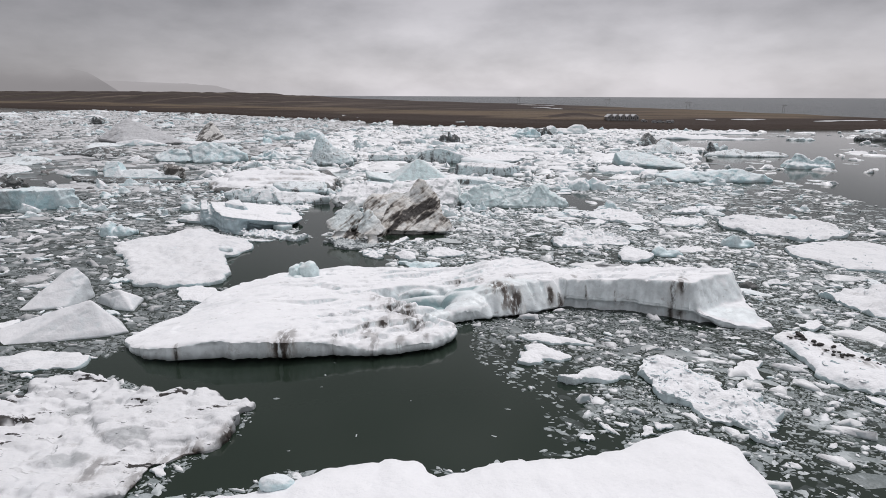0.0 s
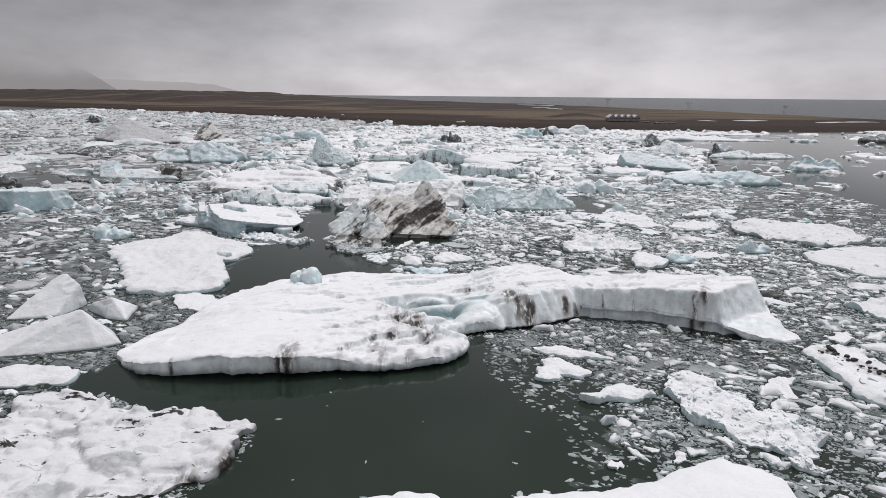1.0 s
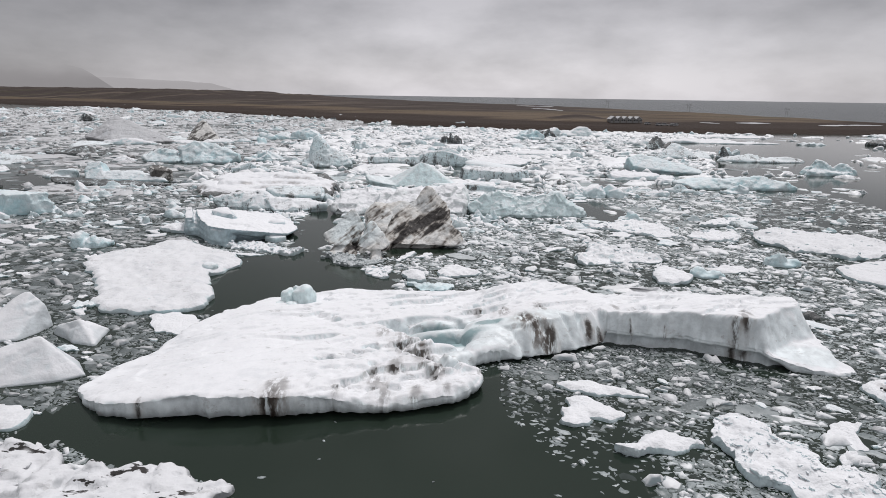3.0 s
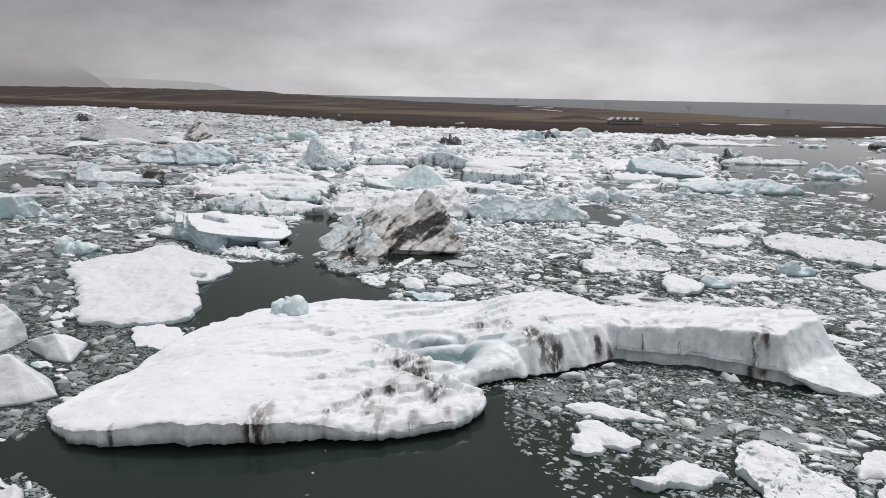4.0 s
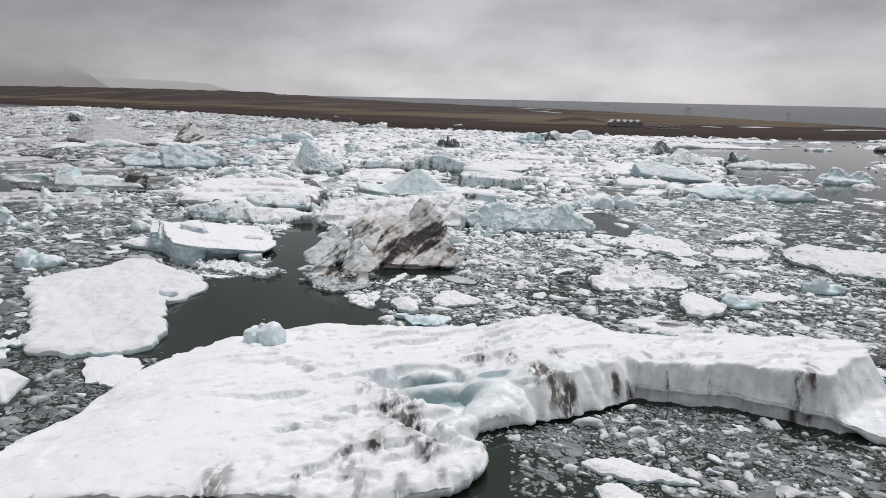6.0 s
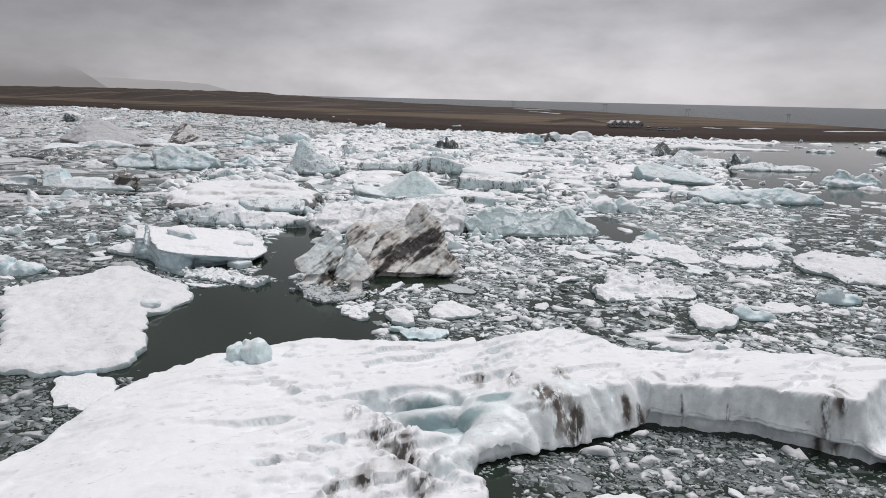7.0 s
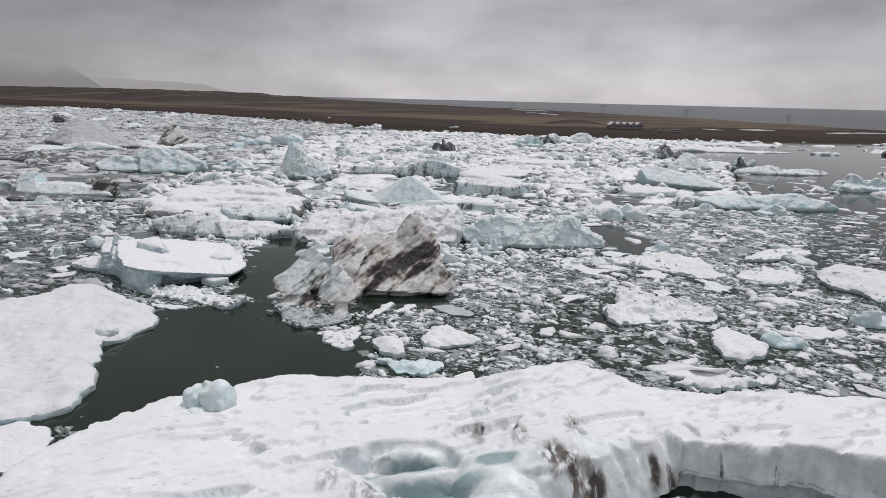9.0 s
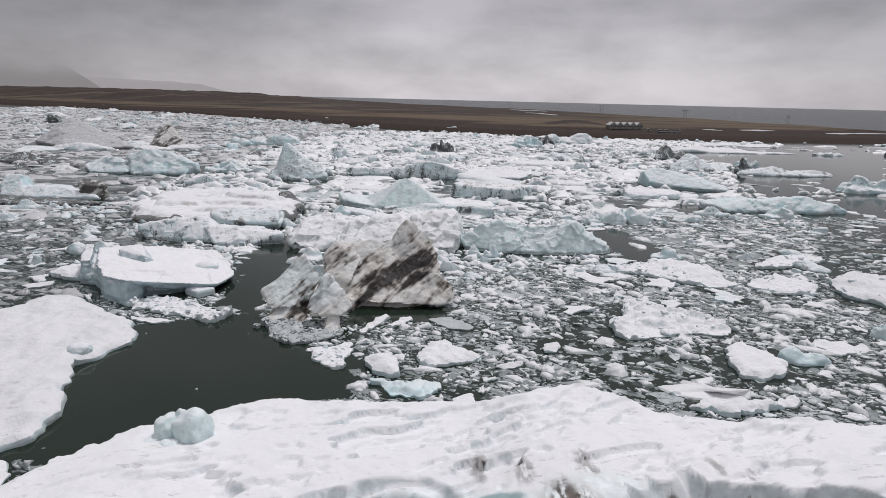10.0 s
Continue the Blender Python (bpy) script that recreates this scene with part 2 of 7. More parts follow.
ICE_STRATA = ice_material("dirty_layered_snow", 0.1, 0.2, 1.0, 2.4, (0.14, 0.122, 0.11), grime=0.4, smoothness=0.7, tone=(0.60, 0.585, 0.575))
ICE_CREV = ice_material("crevassed_white_ice", 0.3, 0.6, 0.9, 0.8, (0.03, 0.028, 0.027), upright=True, smoothness=0.5)
ICE_LAYERED = ice_material("layered_pale_ice", 0.3, 0.0, 1.0, smoothness=0.8, grime=0.15, tone=(0.47, 0.585, 0.625))
ICE_BLACK = ice_material("ash_covered_ice", 0.2, 1.15, 0.3, 1.5, (0.045, 0.042, 0.04))


def jagged_material(fields):
    """Cream-grey melt-dimpled ice with slanting black ash bands. fields: (x, y, z, rx, rz) of the places where the ash
    lies thick, and of an undercut whose shade is painted the same way.
    """
    m = Mat("jagged_berg_ice")
    band, wide, fine = m.noise(0.75, 5, 0.6, off=(7, 3, 1)), m.noise(0.5, 3, off=(1, 4, 8)), m.noise(5.0, 4, 0.6)
    mp = band.node.inputs["Vector"].links[0].from_node
    mp.vector_type = "TEXTURE"
    mp.inputs["Rotation"].default_value, mp.inputs["Scale"].default_value = (0, radians(-38), 0), (3.0, 2.0, 0.42)
    cells = m.t.nodes.new("ShaderNodeTexVoronoi")
    cells.feature = "SMOOTH_F1"
    cells.inputs["Scale"].default_value = 1.7
    m.t.links.new(m.geo.outputs["Position"], cells.inputs["Vector"])
    pit = cells.outputs["Distance"]
    ice = m.mix(m.remap(wide, 0.35, 0.65), (0.60, 0.585, 0.555), (0.60, 0.62, 0.62))
    ice = m.mix(m.remap(fine, 0.4, 0.7, 0.0, 0.5), ice, (0.72, 0.715, 0.70))
    mp = m.t.nodes.new("ShaderNodeMapping")
    mp.vector_type = "TEXTURE"
    mp.inputs["Location"].default_value, mp.inputs["Scale"].default_value = (-13.2, 75.8, 3.4), (4.4, 4.0, 2.9)
    m.t.links.new(m.geo.outputs["Position"], mp.inputs[0])
    d = m.t.nodes.new("ShaderNodeVectorMath")
    d.operation = "LENGTH"
    m.t.links.new(mp.outputs[0], d.inputs[0])
    clean = m.remap(m.math("ADD", d.outputs["Value"], m.math("MULTIPLY", wide, 0.5)), 0.8, 1.35, 0.9, 0.0)
    ice = m.mix(clean, ice, (0.66, 0.73, 0.745))
    ash = m.math("ADD", m.math("MULTIPLY", m.math("SUBTRACT", band, 0.5), 2.4), m.math("MULTIPLY", m.math("SUBTRACT", 0.36, pit), 0.6))
    thick = None
    for x, y, z, rx, rz in fields:
        mp = m.t.nodes.new("ShaderNodeMapping")
        mp.vector_type = "TEXTURE"
        mp.inputs["Location"].default_value, mp.inputs["Scale"].default_value = (x, y, z), (rx, rx * 1.3, rz)
        mp.inputs["Rotation"].default_value = (0, radians(-30), 0)
        m.t.links.new(m.geo.outputs["Position"], mp.inputs[0])
        d = m.t.nodes.new("ShaderNodeVectorMath")
        d.operation = "LENGTH"
        m.t.links.new(mp.outputs[0], d.inputs[0])
        near = m.remap(d.outputs["Value"], 0.1, 1.45, 0.68, 0.0)
        thick = near if thick is None else m.math("MAXIMUM", thick, near)
    ash = m.math("SUBTRACT", m.math("ADD", ash, thick), m.math("MULTIPLY", clean, 0.08))
    colour = m.mix(m.remap(ash, -0.06, 0.42, 0.0, 0.85), ice, (0.20, 0.175, 0.15))
    colour = m.mix(m.remap(ash, 0.24, 0.62), colour, (0.024, 0.021, 0.02))
    m.bump(pit, 0.4, 0.2)
    m.bump(m.noise(1.6, 4), 0.5, 0.3)
    return m.done(colour, 0.6, 0.25)


# the low fields behind the front blocks paint the undercut's shade
ICE_JAGGED = jagged_material(((-13.6, 76.6, 0.5, 2.4, 1.0), (-10.4, 77.2, 0.4, 1.8, 1.0), (-12.7, 76.4, 2.2, 0.9, 1.5), (-13.4, 75.4, 0.9, 1.6, 0.7), (-4.4, 81.5, 3.0, 3.6, 1.2), (-2.4, 82.6, 3.7, 1.8, 0.8), (-7.5, 80.0, 2.2, 2.4, 0.9), (-11.8, 77.2, 2.0, 1.6, 1.1), (-0.6, 80.8, 1.4, 1.3, 0.8), (-11.2, 84.0, 3.6, 1.6, 0.8), (-3.2, 81.2, 2.4, 2.6, 0.9), (-8.4, 79.4, 1.0, 2.2, 0.8), (-10.9, 83.4, 4.0, 0.5, 0.9)))


def fragment_material(name, tone=1.0, white_at=0.13, ash=0.0, wet=1.0):
    """Broken glacier ice: wet, grey and half see-through where it lies awash, white where it stands dry."""
    m = Mat(name)
    ramp = m.t.nodes.new("ShaderNodeValToRGB")
    ramp.color_ramp.elements[0].color, ramp.color_ramp.elements[0].position = (0.12 * wet * tone, 0.145 * wet * tone, 0.143 * wet * tone, 1), 0.0
    ramp.color_ramp.elements[1].color, ramp.color_ramp.elements[1].position = (0.66 * tone, 0.70 * tone, 0.715 * tone, 1), 1.0
    for at, c in ((0.35, (0.20, 0.232, 0.237)), (0.65, (0.32, 0.36, 0.37)), (0.87, (0.47, 0.515, 0.53))):
        ramp.color_ramp.elements.new(at).color = (*(wet * tone * v for v in c), 1)
    m.t.links.new(m.geo.outputs["Random Per Island"], ramp.inputs[0])
    fine, mid = m.noise(5.0, 4, 0.65), m.noise(1.3, 3, 0.6, off=(4, 1, 0))
    wet = m.mix(m.remap(fine, 0.3, 0.7, 0.0, 0.45), ramp.outputs[0], (0.34 * tone, 0.38 * tone, 0.39 * tone))
    wet = m.mix(m.remap(mid, 0.4, 0.7, 0.0, 0.4), wet, (0.10 * tone, 0.125 * tone, 0.122 * tone))
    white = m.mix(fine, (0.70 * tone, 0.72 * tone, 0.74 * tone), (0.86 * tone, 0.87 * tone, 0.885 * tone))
    # steep faces mix to a darker blue-grey
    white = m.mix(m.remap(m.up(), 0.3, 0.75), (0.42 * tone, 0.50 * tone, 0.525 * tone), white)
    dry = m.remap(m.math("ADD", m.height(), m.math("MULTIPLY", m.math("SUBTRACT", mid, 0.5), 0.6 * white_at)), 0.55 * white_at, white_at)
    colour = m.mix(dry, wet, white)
    if ash:
        # dark specks for ash, and for shaded gaps painted along with it
        speck = m.remap(m.noise(0.4, 6, 0.7, (0.5, 1, 1), (6, 2, 5)), 0.6 - 0.06 * ash, 0.66 - 0.06 * ash)
        colour = m.mix(m.math("MULTIPLY", speck, 0.8), colour, (0.09, 0.082, 0.078))
    m.bump(fine, 0.5, 0.1)
    return m.done(colour, 0.4, 0.4)


def sunken_material():
    """Ice that lies just under silty water."""
    m = Mat("sunken_ice")
    tone = m.mix(m.geo.outputs["Random Per Island"], (0.026, 0.034, 0.031), (0.12, 0.145, 0.14))
    colour = m.mix(m.remap(m.noise(0.9, 5, 0.6), 0.36, 0.66), tone, (0.03, 0.039, 0.035))
    m.p.inputs["IOR"].default_value = 1.33
    return m.done(colour, 0.12, 0.5)


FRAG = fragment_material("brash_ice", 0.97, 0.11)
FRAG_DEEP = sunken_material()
# wet grey brash; the low tone also paints dimmer light on the left
FRAG_DIM_WET = fragment_material("dimmed_wet_brash", 0.61)
# wet brash with the shade of the ice cliff put into its tone
FRAG_SHADED = fragment_material("shaded_wet_brash", 0.82, 0.13, wet=0.72)
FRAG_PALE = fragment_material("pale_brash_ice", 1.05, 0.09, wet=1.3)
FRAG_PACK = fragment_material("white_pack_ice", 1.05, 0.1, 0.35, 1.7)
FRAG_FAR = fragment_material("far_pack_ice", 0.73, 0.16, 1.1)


def water_material():
    m = Mat("silty_lagoon_water")
    murk = m.noise(0.06, 4)
    colour = m.mix(murk, (0.0135, 0.022, 0.0155), (0.0205, 0.031, 0.0235))
    m.bump(m.noise(2.2, 3, 0.5, (1, 1.6, 1)), 0.06, 0.05)
    m.p.inputs["IOR"].default_value = 1.33
    return m.done(colour, 0.09, 0.5)


WATER = water_material()


def sea_material():
    m = Mat("wind_ruffled_sea")
    m.bump(m.noise(0.35, 5, 0.6, (1, 2.0, 1)), 1.0, 3.0)
    m.p.inputs["IOR"].default_value = 1.33
    return m.done(m.mix(m.noise(0.004, 3, stretch=(0.3, 1, 1)), (0.125, 0.135, 0.142), (0.165, 0.175, 0.182)), 0.45, 0.35)


SEA = sea_material()


def land_material():
    m = Mat("black_sand_and_moss")
    bands = m.noise(0.012, 6, 0.6, (0.35, 1.6, 1))
    fine = m.noise(0.25, 5, 0.65)
    level = m.math("ADD", m.height(), m.math("MULTIPLY", m.math("SUBTRACT", bands, 0.5), 3.0))
    gravel, flats, heath = (0.033, 0.022, 0.017), (0.118, 0.088, 0.060), (0.046, 0.035, 0.031)
    colour = m.mix(m.remap(level, 3.3, 4.1), gravel, flats)
    colour = m.mix(m.remap(level, 4.7, 5.6), colour, heath)
    colour = m.mix(m.remap(fine, 0.45, 0.8, 0, 0.7), colour, (0.045, 0.035, 0.027))
    for off, tint, share in (((0, 0, 0), (0.15, 0.12, 0.095), 0.6), ((40, 300, 0), (0.072, 0.064, 0.04), 0.7), ((90, 70, 0), (0.03, 0.022, 0.019), 0.7)):
        streak = m.noise(0.03, 6, 0.65, (0.16, 1.5, 1), off)
        colour = m.mix(m.math("MULTIPLY", m.remap(streak, 0.54, 0.64, 0, share), m.remap(level, 3.2, 4.2)), colour, tint)
    m.bump(fine, 0.6, 1.5)
    return m.done(colour, 0.9, 0.2)


LAND = land_material()


# ---------- ways to make ice ----------
def lattice(i, j, seed):
    """Repeatable random numbers from 0 to 1 on a lattice."""
    h = (i * 374761393 + j * 668265263 + seed * 1442695041) & 0x7FFFFFFF
    h = ((h ^ (h >> 13)) * 1274126177) & 0x7FFFFFFF
    return ((h ^ (h >> 16)) & 0xFFFF) / 65535.0


def soft_noise(x, y, seed=0):
    x, y = np.asarray(x, float), np.asarray(y, float)
    i, j = np.floor(x).astype(np.int64), np.floor(y).astype(np.int64)
    u, v = x - i, y - j
    u, v = u * u * (3 - 2 * u), v * v * (3 - 2 * v)
    a, b = lattice(i, j, seed), lattice(i + 1, j, seed)
    c, d = lattice(i, j + 1, seed), lattice(i + 1, j + 1, seed)
    return (a + (b - a) * u) * (1 - v) + (c + (d - c) * u) * v


def fbm(x, y, seed=0, octaves=4):
    total, amp = 0.0, 0.5
    for k in range(octaves):
        total = total + amp * (soft_noise(x * 2 ** k, y * 2 ** k, seed + 17 * k) - 0.5)
        amp *= 0.5
    return 2 * total


def ridges(x, y, seed=0, octaves=4):
    total, amp = 0.0, 0.5
    for k in range(octaves):
        total = total + amp * (1 - np.abs(2 * soft_noise(x * 2 ** k, y * 2 ** k, seed + 31 * k) - 1))
        amp *= 0.5
    return total


def facets(x, y, seed=0):
    """Broken plates: each cell of a rough mosaic lies at its own height and tilt, from about -1 to 1."""
    x, y = np.asarray(x, float), np.asarray(y, float)
    i, j = np.floor(x).astype(np.int64), np.floor(y).astype(np.int64)
    best, value = np.full(x.shape, 9e9), np.zeros(x.shape)
    for a in (-1, 0, 1):
        for c in (-1, 0, 1):
            p, q = i + a, j + c
            dx, dy = x - p - lattice(p, q, seed), y - q - lattice(p, q, seed + 1)
            d = dx * dx + dy * dy
            v = lattice(p, q, seed + 2) - 0.5 + 1.6 * ((lattice(p, q, seed + 3) - 0.5) * dx + (lattice(p, q, seed + 4) - 0.5) * dy)
            value = np.where(d < best, v, value)
            best = np.minimum(d, best)
    return value


def smooth(v, a, b):
    f = np.clip((v - a) / (b - a), 0, 1)
    return f * f * (3 - 2 * f)


def shoreline(points, step, rough, seed):
    """A closed, worn outline through the corner points."""
    p = np.array(points, float)
    n, rows = len(p), []
    for k in range(n):
        a, b, c, d = p[k - 1], p[k], p[(k + 1) % n], p[(k + 2) % n]
        m = max(2, int(np.hypot(*(c - b)) / step))
        for t in np.arange(m) / m:
            q = 0.5 * (2 * b + (c - a) * t + (2 * a - 5 * b + 4 * c - d) * t * t + (3 * b - a - 3 * c + d) * t ** 3)
            rows.append(0.35 * q + 0.65 * (b + (c - b) * t))
    q = np.array(rows)
    side = np.roll(q, -1, 0) - np.roll(q, 1, 0)
    out = np.stack([side[:, 1], -side[:, 0]], 1) / (np.hypot(*side.T)[:, None] + 1e-9)
    area = np.sum(q[:, 0] * np.roll(q[:, 1], -1) - q[:, 1] * np.roll(q[:, 0], -1))
    if area < 0:
        out = -out
    s = 0.35 / max(rough, 0.02)
    q = q + out * rough * (fbm(q[:, 0] * s, q[:, 1] * s, seed, 4) * 1.4 + np.abs(fbm(q[:, 0] * 2 * s, q[:, 1] * 2 * s, seed + 7, 4)) * 1.4 - 0.35)[:, None]
    return q if area > 0 else q[::-1]


def within(poly, x, y):
    """Which points lie inside the polygon."""
    inside = np.zeros(np.shape(x), bool)
    px, py = poly[:, 0], poly[:, 1]
    qx, qy = np.roll(px, -1), np.roll(py, -1)
    for a, b, c, d in zip(px, py, qx, qy):
        if b != d:
            inside ^= ((b > y) != (d > y)) & (x < (c - a) * (y - b) / (d - b) + a)
    return inside


def nearest(poly, x, y):
    """The nearest points of the outline, and the distances."""
    a = poly
    e = np.roll(poly, -1, 0) - a
    l2 = (e * e).sum(1) + 1e-12
    bx, by, bd = np.zeros(len(x)), np.zeros(len(x)), np.zeros(len(x))
    for s in range(0, len(x), 4000):
        X, Y = x[s:s + 4000, None], y[s:s + 4000, None]
        f = np.clip(((X - a[:, 0]) * e[:, 0] + (Y - a[:, 1]) * e[:, 1]) / l2, 0, 1)
        cx, cy = a[:, 0] + f * e[:, 0], a[:, 1] + f * e[:, 1]
        d = np.hypot(X - cx, Y - cy)
        k = d.argmin(1)
        r = np.arange(len(k))
        bx[s:s + 4000], by[s:s + 4000], bd[s:s + 4000] = cx[r, k], cy[r, k], d[r, k]
    return bx, by, bd


def sheet_mesh(name, outline, top, cell, rough=0.3, wall=((0.5, 0.05), (1.0, -0.1)), foot=-0.5, wall_rough=0.1, seed=1):
    """A body of ice: its upper side follows top(x, y, distance from the rim), its wall goes down from the rim to foot.
    wall: rows of (share of the way down, how far out), or a function of x and y that gives them."""
    poly = shoreline(outline, cell * 1.5, rough, seed)
    lo, hi = poly.min(0) - cell, poly.max(0) + cell
    nx, ny = int((hi[0] - lo[0]) / cell) + 2, int((hi[1] - lo[1]) / cell) + 2
    gx, gy = np.meshgrid(lo[0] + cell * np.arange(nx), lo[1] + cell * np.arange(ny), indexing="ij")
    keep = within(poly, gx[:-1, :-1] + cell / 2, gy[:-1, :-1] + cell / 2)
    ci, cj = np.nonzero(keep)
    at = lambda i, j: i * ny + j  # noqa: E731
    quads = np.stack([at(ci, cj), at(ci + 1, cj), at(ci + 1, cj + 1), at(ci, cj + 1)], 1)
    used, quads = np.unique(quads, return_inverse=True)
    quads = quads.reshape(-1, 4)
    x, y = gx.ravel()[used].copy(), gy.ravel()[used].copy()
    edges = np.concatenate([quads[:, [k, (k + 1) % 4]] for k in range(4)])
    key = edges[:, 0].astype(np.int64) * len(used) + edges[:, 1]
    back = edges[:, 1].astype(np.int64) * len(used) + edges[:, 0]
    rim = edges[~np.isin(key, back)]
    rim_v = np.unique(rim)
    bx, by, d = nearest(poly, x, y)
    x[rim_v], y[rim_v], d[rim_v] = bx[rim_v], by[rim_v], 0
    z = top(x, y, d)
    out = np.zeros((len(used), 2))
    dx, dy = x[rim[:, 1]] - x[rim[:, 0]], y[rim[:, 1]] - y[rim[:, 0]]
    for k in (0, 1):
        np.add.at(out, rim[:, k], np.stack([dy, -dx], 1))
    out /= np.hypot(*out.T)[:, None] + 1e-9
    if len(rim_v) < 3000:
        rx, ry = x[rim_v], y[rim_v]
        weight = np.exp(-((rx[:, None] - rx) ** 2 + (ry[:, None] - ry) ** 2) / (4 * cell) ** 2)
        out[rim_v] = weight @ out[rim_v]
        out /= np.hypot(*out.T)[:, None] + 1e-9
    verts, faces = [np.stack([x, y, z], 1)], [quads]
    slot = np.full(len(used), -1)
    slot[rim_v] = np.arange(len(rim_v))
    above = rim_v
    base = len(used)
    for share, off in wall(x[rim_v], y[rim_v]) if callable(wall) else wall:
        zz = z[rim_v] * (1 - share) + foot * share
        wob = off + wall_rough * 2 * fbm(x[rim_v] * 0.6 / max(cell * 4, 0.3) + zz * 0.5, y[rim_v] * 0.6 / max(cell * 4, 0.3) - zz * 0.4, seed + 5, 2)
        verts.append(np.stack([x[rim_v] + out[rim_v, 0] * wob, y[rim_v] + out[rim_v, 1] * wob, zz], 1))
        below = base + np.arange(len(rim_v))
        a, b = slot[rim[:, 0]], slot[rim[:, 1]]
        faces.append(np.stack([above[a], below[a], below[b], above[b]], 1))
        above, base = below, base + len(rim_v)
    me = grid_mesh(name, np.concatenate(verts), np.concatenate(faces))
    # a crisp break between the snow on top and the wall
    ends = np.zeros(len(me.edges) * 2, np.int32)
    me.edges.foreach_get("vertices", ends)
    ends, pair = np.sort(ends.reshape(-1, 2).astype(np.int64), 1), np.sort(rim.astype(np.int64), 1)
    crisp = np.isin(ends[:, 0] * base + ends[:, 1], pair[:, 0] * base + pair[:, 1])
    me.attributes.new("sharp_edge", "BOOLEAN", "EDGE").data.foreach_set("value", crisp)
    return me, poly


def grid_mesh(name, verts, quads, soft=True):
    me = bpy.data.meshes.new(name)
    n, f = len(verts), len(quads)
    k = quads.shape[1]
    me.vertices.add(n)
    me.vertices.foreach_set("co", np.asarray(verts, np.float32).ravel())
    me.loops.add(f * k)
    me.loops.foreach_set("vertex_index", np.asarray(quads, np.int32).ravel())
    me.polygons.add(f)
    me.polygons.foreach_set("loop_start", np.arange(0, f * k, k, dtype=np.int32))
    me.polygons.foreach_set("use_smooth", np.full(f, soft))
    me.update(calc_edges=True)
    me.validate()
    return me


def chunk(seed, lumpy, n, low):
    """A low, ragged chunk of ice with n sides: rows of points for the foot, the waist (not in low ones) and the top."""
    r = random.Random(seed)
    angles = [2 * math.pi * (k + r.uniform(-0.38, 0.38)) / n for k in range(n)]
    long, bay = r.uniform(0.0, 0.3), r.uniform(0, 6.28)
    reach = [r.uniform(0.6, 1.2) * (1 + long * math.cos(2 * a) - 0.3 * max(0, math.cos(a - bay)) ** 4) for a in angles]
    rows, levels = [], ((-0.1, 1.0), (0.16, 0.86)) if low else ((-0.12, 0.92), (0.07, 1.0), (0.2, 0.84))
    tip, tilt = r.uniform(-0.14, 0.14), r.uniform(-0.14, 0.14)
    for z, f in levels:
        for a, q in zip(angles, reach):
            g = q * f * r.uniform(0.9, 1.08)
            x, y = math.cos(a) * g, math.sin(a) * g
            rows.append((x, y, z + (r.uniform(-0.09, 0.08) * (1.8 if lumpy else 1.0) + tip * x + tilt * y if z > 0.15 else 0)))
    rows.append((r.uniform(-0.3, 0.3), r.uniform(-0.3, 0.3), 0.2 + (r.uniform(0.0, 0.35) if lumpy else r.uniform(-0.08, 0.08))))
    tris = []
    for k in range(n):
        q = (k + 1) % n
        for b in range(0, n * (len(levels) - 1), n):
            tris += [(b + k, b + q, b + n + q), (b + k, b + n + q, b + n + k)]
        tris.append((len(rows) - 1 - n + k, len(rows) - 1 - n + q, len(rows) - 1))
    return np.array(rows), np.array(tris)


CHUNKS = [chunk(500 + k, k % 3 == 0, 9 + k % 5, False) for k in range(60)]


TAKEN = []  # outlines of all ice that is placed by hand, for the drifting ice to keep clear of


def chunk_mesh(name, rows, kinds, tall, seed, soft=False):
    """Many chunks in one mesh: rows of (x, y, z, half size, ratio, turn)."""
    r = random.Random(seed)
    verts, tris, base = [], [], 0
    for x, y, z, s, ratio, turn in rows:
        v, f = r.choice(kinds(s))
        c, n = math.cos(turn), math.sin(turn)
        a, e = v[:, 0] * s, v[:, 1] * s * ratio
        h = v[:, 2] * min(s, 1.2) * r.uniform(0.5, 1.25) * tall
        verts.append(np.stack([x + a * c - e * n, y + a * n + e * c, z + h + r.uniform(-0.01, 0.03)], 1))
        tris.append(f + base)
        base += len(v)
    return grid_mesh(name, np.concatenate(verts), np.concatenate(tris), soft)


def ice_body(name, outline, top, material, label, category="ice floe", group="", cell=0.3, rubble=None, **more):
    """rubble: (how many, smallest and largest half size) of loose blocks on it, most of them near its rim."""
    me, poly = sheet_mesh(name, outline, top, cell, **more)
    me.materials.append(material)
    TAKEN.append(poly)
    ob = tagged(new(name, me), label, category, group)
    if rubble:
        count, lo, hi = rubble
        r = np.random.default_rng(more["seed"])
        x, y = r.uniform(*poly[:, 0][[poly[:, 0].argmin(), poly[:, 0].argmax()]], count * 9), r.uniform(*poly[:, 1][[poly[:, 1].argmin(), poly[:, 1].argmax()]], count * 9)
        keep = within(poly, x, y)
        x, y = x[keep], y[keep]
        d = nearest(poly, x, y)[2]
        keep = r.random(len(x)) < 0.15 + 0.85 * np.exp(-d / 1.2)
        x, y, d = x[keep][:count], y[keep][:count], d[keep][:count]
        z = top(x, y, d)
        s = lo * (hi / lo) ** (r.random(len(x)) ** 1.6)
        part = chunk_mesh("rubble", list(zip(x, y, z - 0.04 * s, s, r.uniform(0.5, 0.9, len(x)), r.uniform(0, 3.1, len(x)))), lambda _: CHUNKS, 1.3, more["seed"])
        part.materials.append(material)
        child = tagged(new("rubble", part), "loose broken ice blocks", kind="stuff")
        child.parent = ob
    return ob


